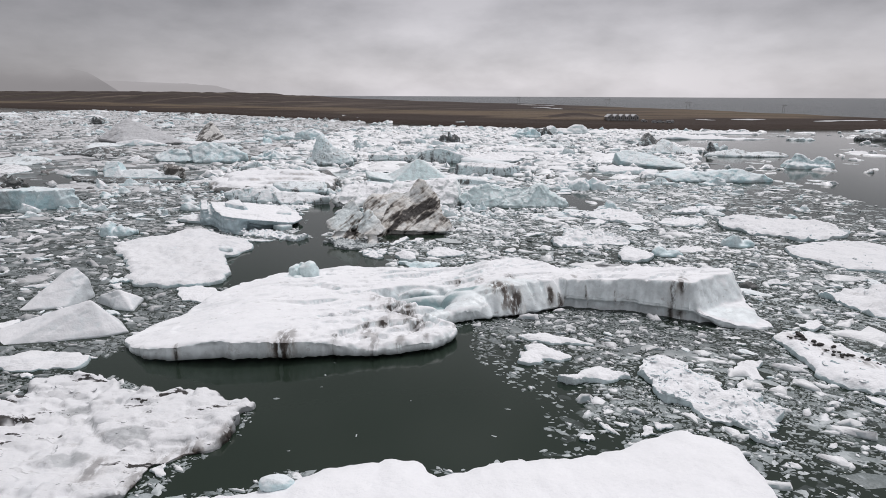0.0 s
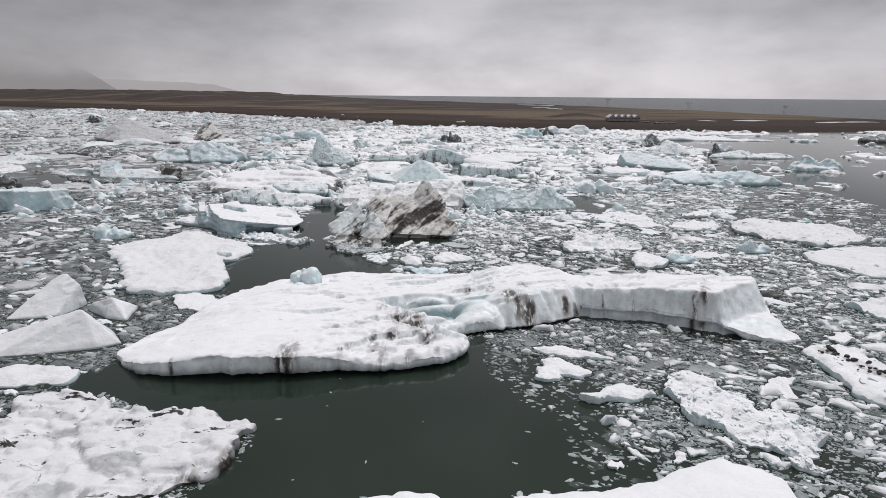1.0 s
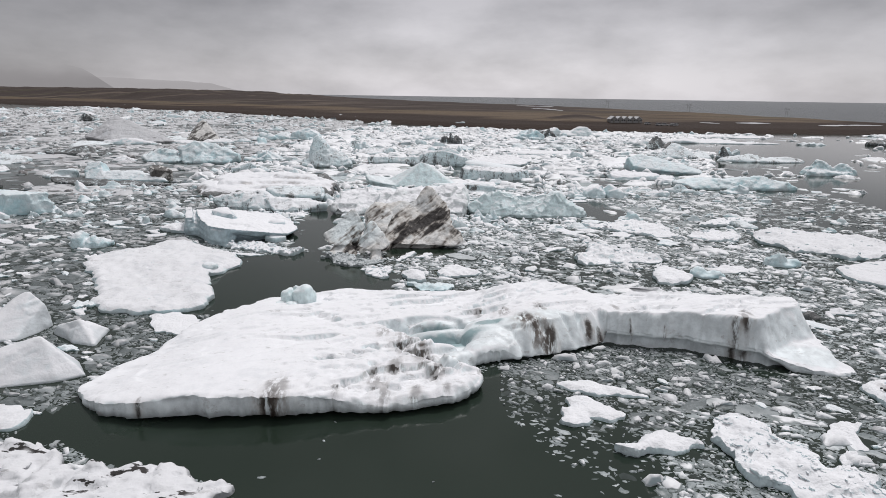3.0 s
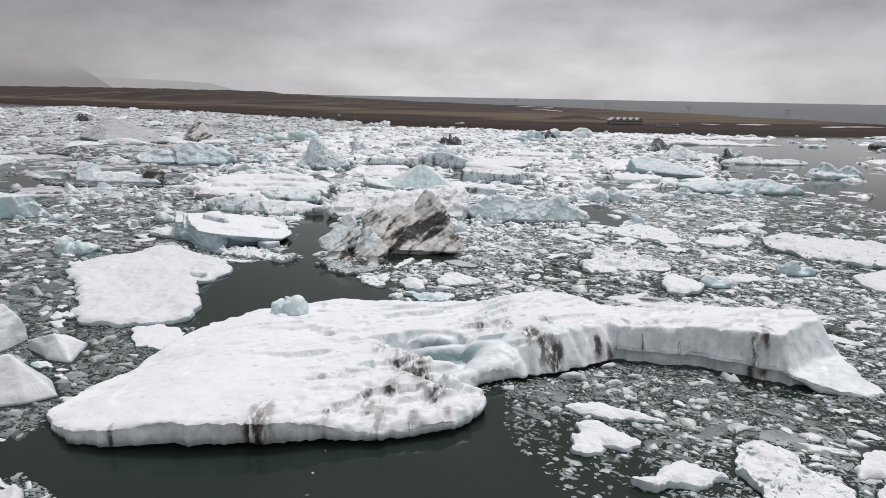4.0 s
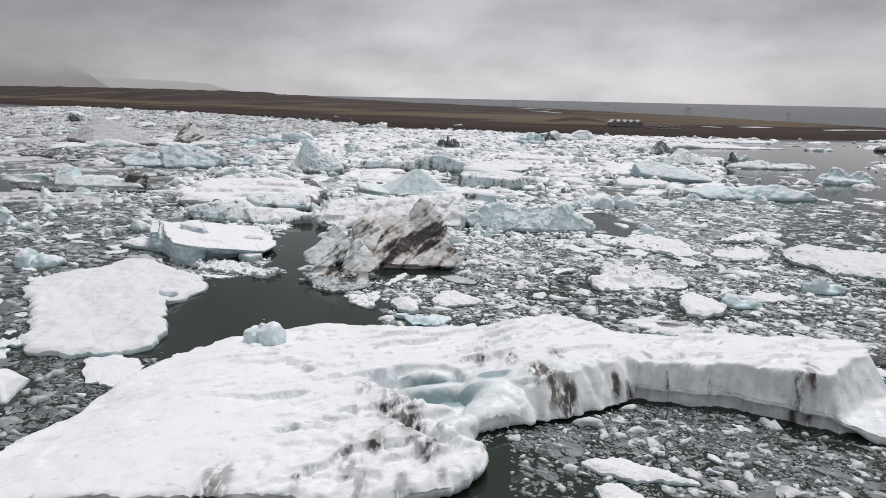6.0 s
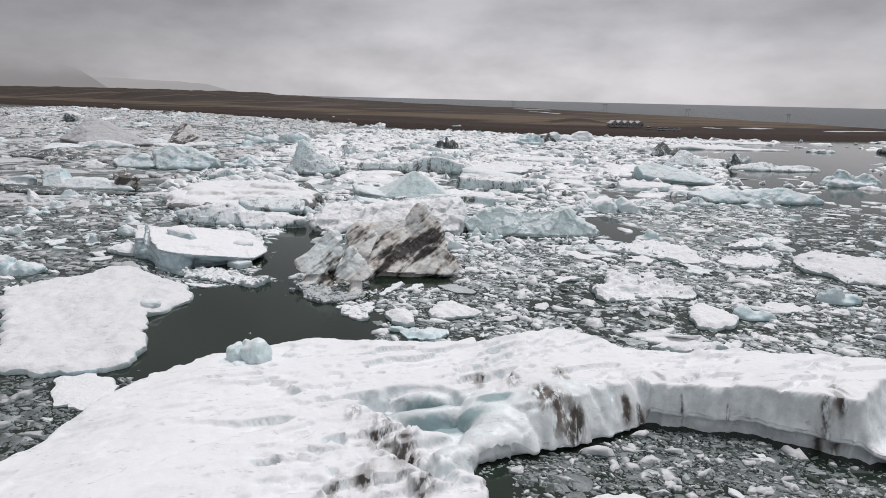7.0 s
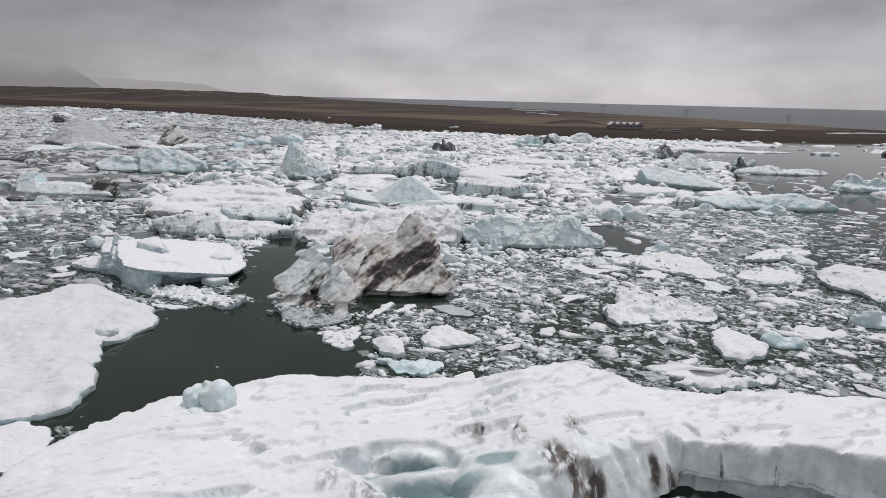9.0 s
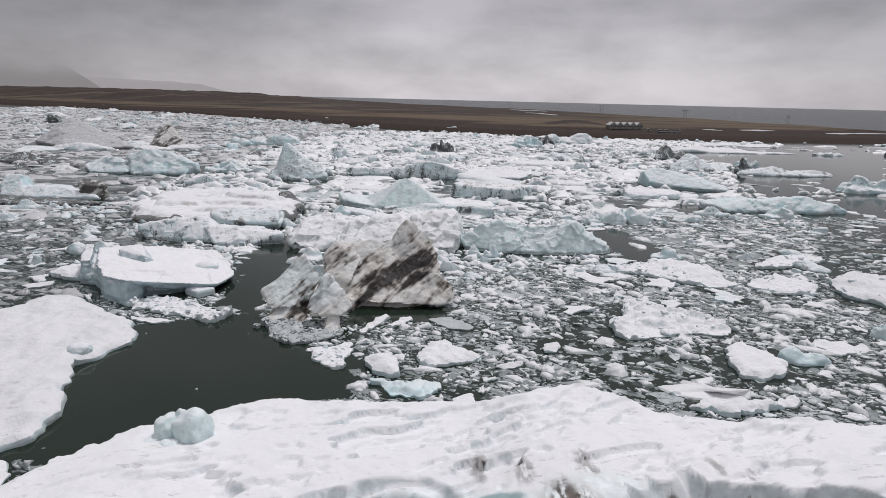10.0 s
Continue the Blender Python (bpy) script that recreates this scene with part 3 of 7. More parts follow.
def floe(outline, thick, label, material=None, lean=(0, 0), lumps=0.12, pits=0.0, seed=1, cell=0.3, rough=0.35, name="ice_floe", category="ice floe", group="snow-covered ice floes", rim=0.5, steps=0.0, chips=0.8, **more):
    """A flat, snow-covered floe: thick metres over the water, leaning by lean metres a metre."""
    mid = np.mean(np.array(outline), 0)

    def top(x, y, d):
        z = thick + lean[0] * (x - mid[0]) + lean[1] * (y - mid[1])
        z = z + lumps * 2.2 * fbm(x * 0.3, y * 0.3, seed, 3) + lumps * fbm(x * 1.3, y * 1.3, seed + 3, 3)
        if steps:
            rise = 3.2 * fbm(x * 0.16, y * 0.3, seed + 21, 4)
            z = z + steps * (np.floor(rise) + smooth(rise - np.floor(rise), 0.8, 1.0))
        z = z + lumps * chips * (0.9 * facets(x * 0.45, y * 0.7, seed + 15) + 0.5 * facets(x * 1.5, y * 2.0, seed + 16))
        z = z + lumps * 0.5 * (ridges(x * 0.9, y * 1.2, seed + 13, 4) - 0.6)
        z = z - 0.4 * thick * (1 - np.clip(d / rim, 0, 1)) ** 2
        if pits:
            z = z - pits * smooth(ridges(x * 0.5, y * 0.9, seed + 9, 4), 0.62, 0.85)
        return np.maximum(z, 0.07 + 0.06 * soft_noise(x * 2, y * 2, seed))

    more.setdefault("wall", ((0.35, 0.06), (0.7, -0.08), (1.0, -0.3)))
    return ice_body(name, outline, top, material or ICE_SNOW, label, category, group, cell, rough=rough, seed=seed, **more)


def lattice3(i, j, k, seed):
    h = (i * 374761393 + j * 668265263 + k * 1103515245 + seed * 1442695041) & 0x7FFFFFFF
    h = ((h ^ (h >> 13)) * 1274126177) & 0x7FFFFFFF
    return ((h ^ (h >> 16)) & 0xFFFF) / 65535.0


def solid_noise(p, seed, octaves=3):
    """Soft noise in space, about -1 to 1."""
    total, amp = 0.0, 1.0
    for o in range(octaves):
        g = p * 2.0 ** o + 31.7 * o
        c = np.floor(g).astype(np.int64)
        f = g - c
        f = f * f * (3 - 2 * f)
        v = 0.0
        for a in (0, 1):
            for e in (0, 1):
                for n in (0, 1):
                    wt = (f[:, 0] if a else 1 - f[:, 0]) * (f[:, 1] if e else 1 - f[:, 1]) * (f[:, 2] if n else 1 - f[:, 2])
                    v = v + wt * lattice3(c[:, 0] + a, c[:, 1] + e, c[:, 2] + n, seed + o)
        total = total + amp * (2 * v - 1)
        amp *= 0.5
    return total / 1.6


def solid_facets(p, seed):
    """Broken planes in space, about -1 to 1."""
    c = np.floor(p).astype(np.int64)
    best, value = np.full(len(p), 9e9), np.zeros(len(p))
    for a in (-1, 0, 1):
        for e in (-1, 0, 1):
            for n in (-1, 0, 1):
                k = (c[:, 0] + a, c[:, 1] + e, c[:, 2] + n)
                off = p - np.stack(k, 1) - np.stack([lattice3(*k, seed + s) for s in (0, 1, 2)], 1)
                d = (off * off).sum(1)
                v = lattice3(*k, seed + 3) - 0.5 + 1.4 * sum((lattice3(*k, seed + 4 + s) - 0.5) * off[:, s] for s in (0, 1, 2))
                value = np.where(d < best, v, value)
                best = np.minimum(d, best)
    return value


def carved_mesh(name, hulls, voxel, rough, seed, grain=1.0, melt=0.4, grooves=None, layers=0.0):
    """One body out of overlapping convex blocks (lists of corners), weathered. melt: how much of the relief is soft.
    grooves: (rise in degrees, depth, spacing) of melt flutes that slant across it; layers: depth of level ledges."""
    bm = bmesh.new()
    for corners in hulls:
        made = [bm.verts.new(c) for c in corners]
        res = bmesh.ops.convex_hull(bm, input=made)
        bmesh.ops.delete(bm, geom=[g for g in res["geom_interior"] if isinstance(g, bmesh.types.BMVert)], context="VERTS")
    raw = bpy.data.meshes.new("raw")
    bm.to_mesh(raw)
    bm.free()
    temp = new("raw", raw)
    mod = temp.modifiers.new("union", "REMESH")
    mod.mode, mod.voxel_size = "VOXEL", voxel
    me = bpy.data.meshes.new_from_object(temp.evaluated_get(bpy.context.evaluated_depsgraph_get()))
    bpy.data.objects.remove(temp)
    me.name = name
    n = len(me.vertices)
    p, nrm = np.zeros(n * 3), np.zeros(n * 3)
    me.vertices.foreach_get("co", p)
    me.vertices.foreach_get("normal", nrm)
    p, nrm = p.reshape(-1, 3), nrm.reshape(-1, 3)
    g = p / grain
    hard = 0.8 * solid_facets(g * 0.5 + 0.15 * solid_noise(g, seed)[:, None], seed) + 0.45 * solid_facets(g * 1.3, seed + 20)
    soft = 0.9 * solid_noise(g * 0.55, seed + 40, 3) + 0.3 * solid_noise(g * 2.2, seed + 50, 2)
    relief = rough * ((1 - melt) * hard + melt * soft)
    if grooves:
        rise, depth, spacing = grooves
        c, n = math.cos(radians(rise)), math.sin(radians(rise))
        q = np.stack([(p[:, 0] * c + p[:, 2] * n) * 0.22, p[:, 1] * 0.4, p[:, 2] * c - p[:, 0] * n], 1) / spacing
        q = q + 0.25 * solid_noise(p * 0.5, seed + 60, 2)[:, None]
        relief = relief + depth * (1.3 * np.abs(solid_noise(q, seed + 61, 2)) - 0.35) + 0.35 * depth * solid_noise(q * 2.7, seed + 62, 2)
    if layers:
        q = np.stack([p[:, 0] * 0.12, p[:, 1] * 0.12, p[:, 2] * 1.9 + 0.5 * solid_noise(p * 0.25, seed + 70, 2)], 1)
        relief = relief + layers * solid_noise(q, seed + 71, 2) * (1 - np.abs(nrm[:, 2]) ** 2)
    p = p + nrm * relief[:, None]
    me.vertices.foreach_set("co", p.ravel())
    me.polygons.foreach_set("use_smooth", np.ones(len(me.polygons), bool))
    me.update()
    return me


def foot_outline(corners):
    """The outline of points seen from above."""
    pts = sorted({(round(c[0], 2), round(c[1], 2)) for c in corners})
    half = []
    for run in (pts, pts[::-1]):
        line = []
        for p in run:
            while len(line) > 1 and (line[-1][0] - line[-2][0]) * (p[1] - line[-2][1]) - (line[-1][1] - line[-2][1]) * (p[0] - line[-2][0]) <= 0:
                line.pop()
            line.append(p)
        half += line[:-1]
    return np.array(half)


def carved(hulls, label, material, voxel=0.2, rough=0.3, seed=1, grain=1.0, melt=0.4, name="iceberg", category="iceberg", group="grounded icebergs", lift=(), notch=0.35, inset=0.9, grooves=None, layers=0.0):
    """An iceberg out of blocks. Each block reaches down into the water, but for those in lift, which stand on others."""
    full = []
    for k, corners in enumerate(hulls):
        if k in lift:
            full.append(corners)
            continue
        cx, cy = sum(c[0] for c in corners) / len(corners), sum(c[1] for c in corners) / len(corners)
        upper = [(x, y, max(z, notch)) for x, y, z in corners]
        full.append(upper + [(x, y + z * 0.5, notch) for x, y, z in corners if z > 1])
        foot = [(x, y + max(0, z) * 0.5, 0) for x, y, z in corners]
        full.append([(cx + (x - cx) * f, cy + (y - cy) * f, z) for x, y, _ in foot for f, z in ((inset, notch + 0.3), (inset, 0.1), (1.0, -0.5))])
        TAKEN.append(foot_outline([c for c in full[-1] if c[2] < 0.6]))
    me = carved_mesh(name, full, voxel, rough, seed, grain, melt, grooves, layers)
    me.materials.append(material)
    return tagged(new(name, me), label, category, group)


def block_hulls(w, d, h, peaks, plinth, rng, flat=None):
    """Random blocks for a berg w wide, d deep and h high round the origin."""
    hulls = []
    ring = [(math.cos(a) * rng.uniform(0.85, 1.05) * w / 2, math.sin(a) * rng.uniform(0.85, 1.05) * d / 2) for a in np.arange(9) * 0.698]
    hulls.append([(u, v, -0.5) for u, v in ring] + [(u * 0.92, v * 0.92, plinth * rng.uniform(0.5, 1.2)) for u, v in ring])
    for u, v, s, pw, pd in peaks:
        cx, cy, rx, ry, top = u * w / 2, v * d / 2, pw * w / 2, pd * d / 2, s * h
        turn, tx, ty = rng.uniform(0, 1), rng.uniform(-0.3, 0.3), rng.uniform(-0.3, 0.3)
        pts = []
        for k in range(7):
            a = turn + k * 0.898 + rng.uniform(-0.25, 0.25)
            for z, f in ((-0.5, 1.0), (top * rng.uniform(0.25, 0.6), rng.uniform(0.72, 0.98))):
                pts.append((cx + math.cos(a) * rx * f, cy + math.sin(a) * ry * f, z))
        if flat is not None:
            for k in range(7):
                a = turn + k * 0.898
                f = rng.uniform(0.75, 0.95)
                pts.append((cx + math.cos(a) * rx * f, cy + math.sin(a) * ry * f, min(top, flat * h) * (1 + 0.12 * math.cos(a + turn * 6) + rng.uniform(-0.05, 0.05))))
        else:
            for k in range(rng.choice((2, 3, 4))):
                pts.append((cx + rng.uniform(-0.3, 0.3) * rx + tx * rx, cy + rng.uniform(-0.3, 0.3) * ry + ty * ry, top * rng.uniform(0.84, 1.0)))
        hulls.append(pts)
    return hulls


def berg(x, y, w, d, h, label, material, peaks=None, plinth=None, seed=1, turn=0.0, bumps=None, name="iceberg", flat=None, category="iceberg", group="grounded icebergs", melt=0.35):
    """An iceberg at (x, y), w wide and d deep. peaks: (u, v, height share, half width share, half depth share) with u, v from -1 to 1."""
    rng = random.Random(seed * 7 + 1)
    if peaks is None:
        peaks = [(rng.uniform(-0.6, 0.6), rng.uniform(-0.4, 0.4), rng.uniform(0.5, 0.95), rng.uniform(0.3, 0.6), rng.uniform(0.5, 0.8)) for _ in range(5)]
        peaks[0] = (*peaks[0][:2], 1.0, *peaks[0][3:])
    hulls = block_hulls(w, d, h, peaks, h * 0.22 if plinth is None else plinth, rng, flat)
    c, n = math.cos(turn), math.sin(turn)
    hulls = [[(x + u * c - v * n, y + u * n + v * c, z) for u, v, z in k] for k in hulls]
    me = carved_mesh(name, hulls, max(0.18, w / 56), (0.13 * h + 0.05) if bumps is None else bumps, seed, max(0.8, h / 3), melt)
    me.materials.append(material)
    TAKEN.append(foot_outline(hulls[0]))
    return tagged(new(name, me), label, category, group)


# ---------- water, land, distance ----------
def disc(name, radius, material, label, category):
    bm = bmesh.new()
    bmesh.ops.create_circle(bm, cap_ends=True, radius=radius, segments=180)
    me = bpy.data.meshes.new(name)
    bm.to_mesh(me)
    bm.free()
    me.materials.append(material)
    return tagged(new(name, me), label, category, kind="structure")


disc("water", 4900, WATER, "dark grey-green still lagoon water and open sea", "water")

SHORE = [(-1700, 1330), (-605, 745), (-370, 610), (-213, 525), (-108, 437), (-37, 387), (37, 347), (101, 333), (164, 333), (257, 345), (420, 350), (900, 380)]
COAST = [(-1700, 3200), (-266, 1500), (59, 1190), (190, 1000), (270, 760), (320, 520), (360, 450), (420, 420), (900, 450)]
CREST = [(-1700, 20), (-600, 20), (-480, 19), (-370, 16.5), (-213, 12), (-37, 7.5), (101, 6), (257, 4.5), (420, 3.5), (900, 3)]


def along(rows, x):
    return np.interp(x, [r[0] for r in rows], [r[1] for r in rows])


def land():
    xs = np.concatenate([np.linspace(-1700, -650, 60), np.linspace(-640, 480, 260), np.linspace(500, 900, 20)])
    vs = np.concatenate([np.linspace(0, 0.3, 50) ** 1.0, np.linspace(0.31, 1, 60)])
    X, V = np.meshgrid(xs, vs, indexing="ij")
    a, b = along(SHORE, X), along(COAST, X)
    wob = 6 * fbm(X * 0.02, X * 0.0 + 3.3, 5, 4)
    Y = a + wob * (1 - V) + (b - a) * V
    depth = (b - a) * V
    crest = along(CREST, X)
    z = 2.4 * smooth(depth, 0, 16) + 1.6 * smooth(depth, 16, 120)
    z = z + (crest - 4.0) * smooth(depth, 120 + 40 * fbm(X * 0.01, Y * 0.01, 8, 3), 240)
    z = z - 0.55 * crest * smooth(V, 0.55, 0.97)
    z = z + 1.6 * fbm(X * 0.012, Y * 0.03, 2, 5) * smooth(depth, 5, 80) * np.clip(crest / 10, 0.5, 1.1)
    z = z + 4.2 * np.exp(-(((X - 88) / 22) ** 2 + ((Y - 398) / 16) ** 2))
    z = z + 3.8 * fbm(X * 0.03, Y * 0.02, 12, 4) * smooth(depth, 120, 240) * smooth(X, -100, -300)
    z[:, 0] = z[:, -1] = -1.0
    n, m = X.shape
    i, j = np.meshgrid(np.arange(n - 1), np.arange(m - 1), indexing="ij")
    i, j = i.ravel(), j.ravel()
    quads = np.stack([i * m + j, (i + 1) * m + j, (i + 1) * m + j + 1, i * m + j + 1], 1)
    me = grid_mesh("ground", np.stack([X, Y, z], -1).reshape(-1, 3), quads)
    me.materials.append(LAND)
    tagged(new("ground", me), "dark brown gravel outwash plain with moraine banks", "shore", kind="structure")


land()


def sea():
    """Open sea beyond the outwash plain."""
    xs = np.linspace(-1700, 900, 60)
    near = along(COAST, xs) - 8
    rows = [np.stack([xs * (1 + 4.0 * f), near * (1 - f) + 4600 * f, np.full(60, 0.3)], 1) for f in (0.0, 0.1, 0.3, 0.6, 1.0)]
    i, j = np.meshgrid(np.arange(4), np.arange(59), indexing="ij")
    i, j = i.ravel(), j.ravel()
    me = grid_mesh("sea", np.concatenate(rows), np.stack([i * 60 + j, i * 60 + j + 1, (i + 1) * 60 + j + 1, (i + 1) * 60 + j], 1))
    me.materials.append(SEA)
    tagged(new("sea", me), "grey wind-ruffled open sea under cloud", "sea", kind="structure")


sea()


# distance haze painted as an even grey glow that clears upward
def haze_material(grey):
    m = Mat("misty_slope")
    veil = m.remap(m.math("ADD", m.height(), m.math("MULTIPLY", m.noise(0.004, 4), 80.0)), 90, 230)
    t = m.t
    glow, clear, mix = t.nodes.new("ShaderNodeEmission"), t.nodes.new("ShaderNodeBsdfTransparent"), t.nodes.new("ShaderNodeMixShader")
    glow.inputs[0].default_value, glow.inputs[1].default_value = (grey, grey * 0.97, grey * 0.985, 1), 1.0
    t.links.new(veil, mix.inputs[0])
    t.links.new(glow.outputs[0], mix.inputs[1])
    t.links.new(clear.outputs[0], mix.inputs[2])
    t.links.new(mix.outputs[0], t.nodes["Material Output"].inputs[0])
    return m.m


def far_slope(x0, x1, y, heights, seed, grey):
    xs = np.linspace(x0, x1, 120)
    h = np.interp(np.linspace(0, 1, 120), np.linspace(0, 1, len(heights)), heights)
    h = h + 6 * fbm(xs * 0.01, xs * 0 + seed, seed, 4)
    rows = [np.stack([xs, np.full(120, y + 250 * f), np.maximum(h * math.sin(f * 1.57), -2) if f else np.full(120, -5.0)], 1) for f in (0, 0.25, 0.5, 0.75, 1.0)]
    i, j = np.meshgrid(np.arange(4), np.arange(119), indexing="ij")
    i, j = i.ravel(), j.ravel()
    me = grid_mesh("backdrop", np.concatenate(rows), np.stack([i * 120 + j, i * 120 + j + 1, (i + 1) * 120 + j + 1, (i + 1) * 120 + j], 1))
    me.materials.append(haze_material(grey))
    tagged(new("backdrop", me), "grey mountain slope fading into low cloud", "mountain", kind="structure")


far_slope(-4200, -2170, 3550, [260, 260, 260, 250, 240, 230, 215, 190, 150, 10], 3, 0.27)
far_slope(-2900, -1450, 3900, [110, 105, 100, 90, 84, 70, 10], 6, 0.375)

# ---------- on the far shore ----------
def part(name, bm, material, parent, label=""):
    me = bpy.data.meshes.new(name)
    bm.to_mesh(me)
    bm.free()
    me.materials.append(material)
    ob = tagged(new(name, me), label)
    ob.parent = parent
    return ob


def prism(profile, depth):
    """A solid with the profile (x, z) pushed along y, centred."""
    bm = bmesh.new()
    rows = [[bm.verts.new((x, s * depth / 2, z)) for x, z in profile] for s in (-1, 1)]
    n = len(profile)
    bm.faces.new(rows[0])
    bm.faces.new(rows[1][::-1])
    for k in range(n):
        bm.faces.new((rows[0][k], rows[1][k], rows[1][(k + 1) % n], rows[0][(k + 1) % n]))
    bmesh.ops.recalc_face_normals(bm, faces=bm.faces)
    return bm


def tube(radius, a, b, radius_b=None, sides=10):
    bm = bmesh.new()
    a, b = Vector(a), Vector(b)
    bmesh.ops.create_cone(bm, cap_ends=True, segments=sides, radius1=radius, radius2=radius_b or radius, depth=(b - a).length)
    bmesh.ops.transform(bm, matrix=Matrix.Translation((a + b) / 2) @ (b - a).to_track_quat("Z", "Y").to_matrix().to_4x4(), verts=bm.verts)
    return bm


def paint(name, colour, rough=0.5):
    m = Mat(name)
    return m.done(m.mix(m.remap(m.noise(2.0), 0.3, 0.7), colour, tuple(0.82 * c for c in colour)), rough)


ROOF, WALLS, PANE = paint("white_roof_sheet", (0.5, 0.505, 0.51)), paint("grey_wall", (0.3, 0.295, 0.29)), paint("dark_glass", (0.03, 0.035, 0.04), 0.15)
TIMBER, RUBBER = paint("weathered_pole", (0.19, 0.175, 0.165), 0.8), paint("black_rubber", (0.02, 0.02, 0.02), 0.8)
SNOW_BED = ice_material("old_snow", 0.1, grime=0.7, size=4.0, whiteness=0.6)
bpy.context.view_layer.update()
GROUND = bpy.data.objects["ground"]


def ground_at(x, y):
    hit, place, _, _ = GROUND.ray_cast((x, y, 90), (0, 0, -1))
    return place.z if hit else 0.0


def house():
    thing = tagged(new("house"), "small white-roofed gabled house on brown gravel", "house", "row of houses")
    part("wall", prism([(-2.1, -0.6), (2.1, -0.6), (2.1, 1.7), (0, 3.3), (-2.1, 1.7)], 8.0), WALLS, thing)
    for s in (-1, 1):
        part("roof", prism([(0.0, 3.34), (0.0, 3.54), (s * 2.5, 1.64), (s * 2.5, 1.44)], 8.6), ROOF, thing, "pale metal roof slope")
        part("window", prism([(s * 1.3 - 0.4, 0.7), (s * 1.3 + 0.4, 0.7), (s * 1.3 + 0.4, 1.5), (s * 1.3 - 0.4, 1.5)], 8.04), PANE, thing)
    part("door", prism([(-0.45, -0.5), (0.45, -0.5), (0.45, 1.5), (-0.45, 1.5)], 8.06), TIMBER, thing)
    return thing


home = house()
for k in range(5):
    x, y = 107.0 + 4.4 * k, 381 + 1.0 * k
    (copy_thing(home, pose(x, y, ground_at(x, y) + 0.5)) if k else home).matrix_basis = pose(x, y, ground_at(x, y) + 0.5)


def car():
    thing = tagged(new("car"), "pale parked car on the gravel shore", "car", "parked cars")
    part("body", prism([(-2.1, 0.35), (2.1, 0.35), (2.2, 0.85), (1.2, 1.0), (-2.1, 1.0)], 1.7), ROOF, thing)
    part("cabin", prism([(-2.0, 1.0), (1.1, 1.0), (0.5, 1.6), (-1.7, 1.6)], 1.5), PANE, thing, "dark glazed cabin")
    part("roof", prism([(-1.75, 1.6), (0.55, 1.6), (0.45, 1.68), (-1.65, 1.68)], 1.52), ROOF, thing)
    for x in (-1.3, 1.3):
        for y in (-0.78, 0.78):
            part("wheel", tube(0.36, (x, y - 0.1, 0.36), (x, y + 0.1, 0.36), sides=14), RUBBER, thing)
    return thing


ride = car()
for k, (x, y, turn) in enumerate(((131, 362, 10), (135, 363, -20), (139.5, 361, 5), (142.5, 364, 80), (127, 371, 30))):
    (copy_thing(ride, pose(x, y, 0)) if k else ride).matrix_basis = pose(x, y, ground_at(x, y), 0, 0, turn)


def pylon():
    thing = tagged(new("power_pylon"), "twin-pole timber power pylon with a crossarm", "pylon", "power line")
    for s in (-1, 1):
        part("pole", tube(0.17, (s * 2.2, 0, -1), (s * 2.2, 0, 13), 0.12), TIMBER, thing)
        part("brace", tube(0.09, (s * 2.2, 0, 7.5), (-s * 2.2, 0, 10.5)), TIMBER, thing)
    part("crossarm", prism([(-5.2, 11.3), (5.2, 11.3), (5.2, 11.65), (-5.2, 11.65)], 0.3), TIMBER, thing)
    for x in (-4.8, 0, 4.8):
        part("insulator", tube(0.12, (x, 0, 10.3), (x, 0, 11.3)), PANE, thing)
    return thing


mast = pylon()
for k, (x, y) in enumerate(((296, 508), (287, 690), (232, 840), (120, 1000))):
    (copy_thing(mast, pose(x, y, 0)) if k else mast).matrix_basis = pose(x, y, ground_at(x, y), 0, 0, 25) @ Matrix.Scale(1.0 if k else 0.62, 4)


def snow_bed(outline, seed):
    """A thin bed of old snow that lies on the ground."""
    def top(x, y, d):
        z = np.array([ground_at(a, e) for a, e in zip(x, y)])
        return z + 0.35 * smooth(d, 0, 3) + 0.1
    me, _ = sheet_mesh("snow_patch", outline, top, 3.0, rough=2.0, wall=((1.0, -0.2),), foot=1.0, wall_rough=0.1, seed=seed)
    me.materials.append(SNOW_BED)
    tagged(new("snow_patch", me), "thin patch of old snow on dark gravel", "snow patch", "snow patches")


snow_bed([(238, 388), (262, 398), (290, 405), (312, 404), (284, 399), (258, 388)], 3)
snow_bed([(92, 782), (112, 768), (134, 732), (128, 726), (104, 752)], 4)
snow_bed([(171, 398), (178, 399), (184, 392), (176, 390)], 5)
snow_bed([(92, 640), (99, 636), (112, 562), (106, 560)], 6)
snow_bed([(196, 402), (214, 410), (226, 404), (210, 398)], 7)

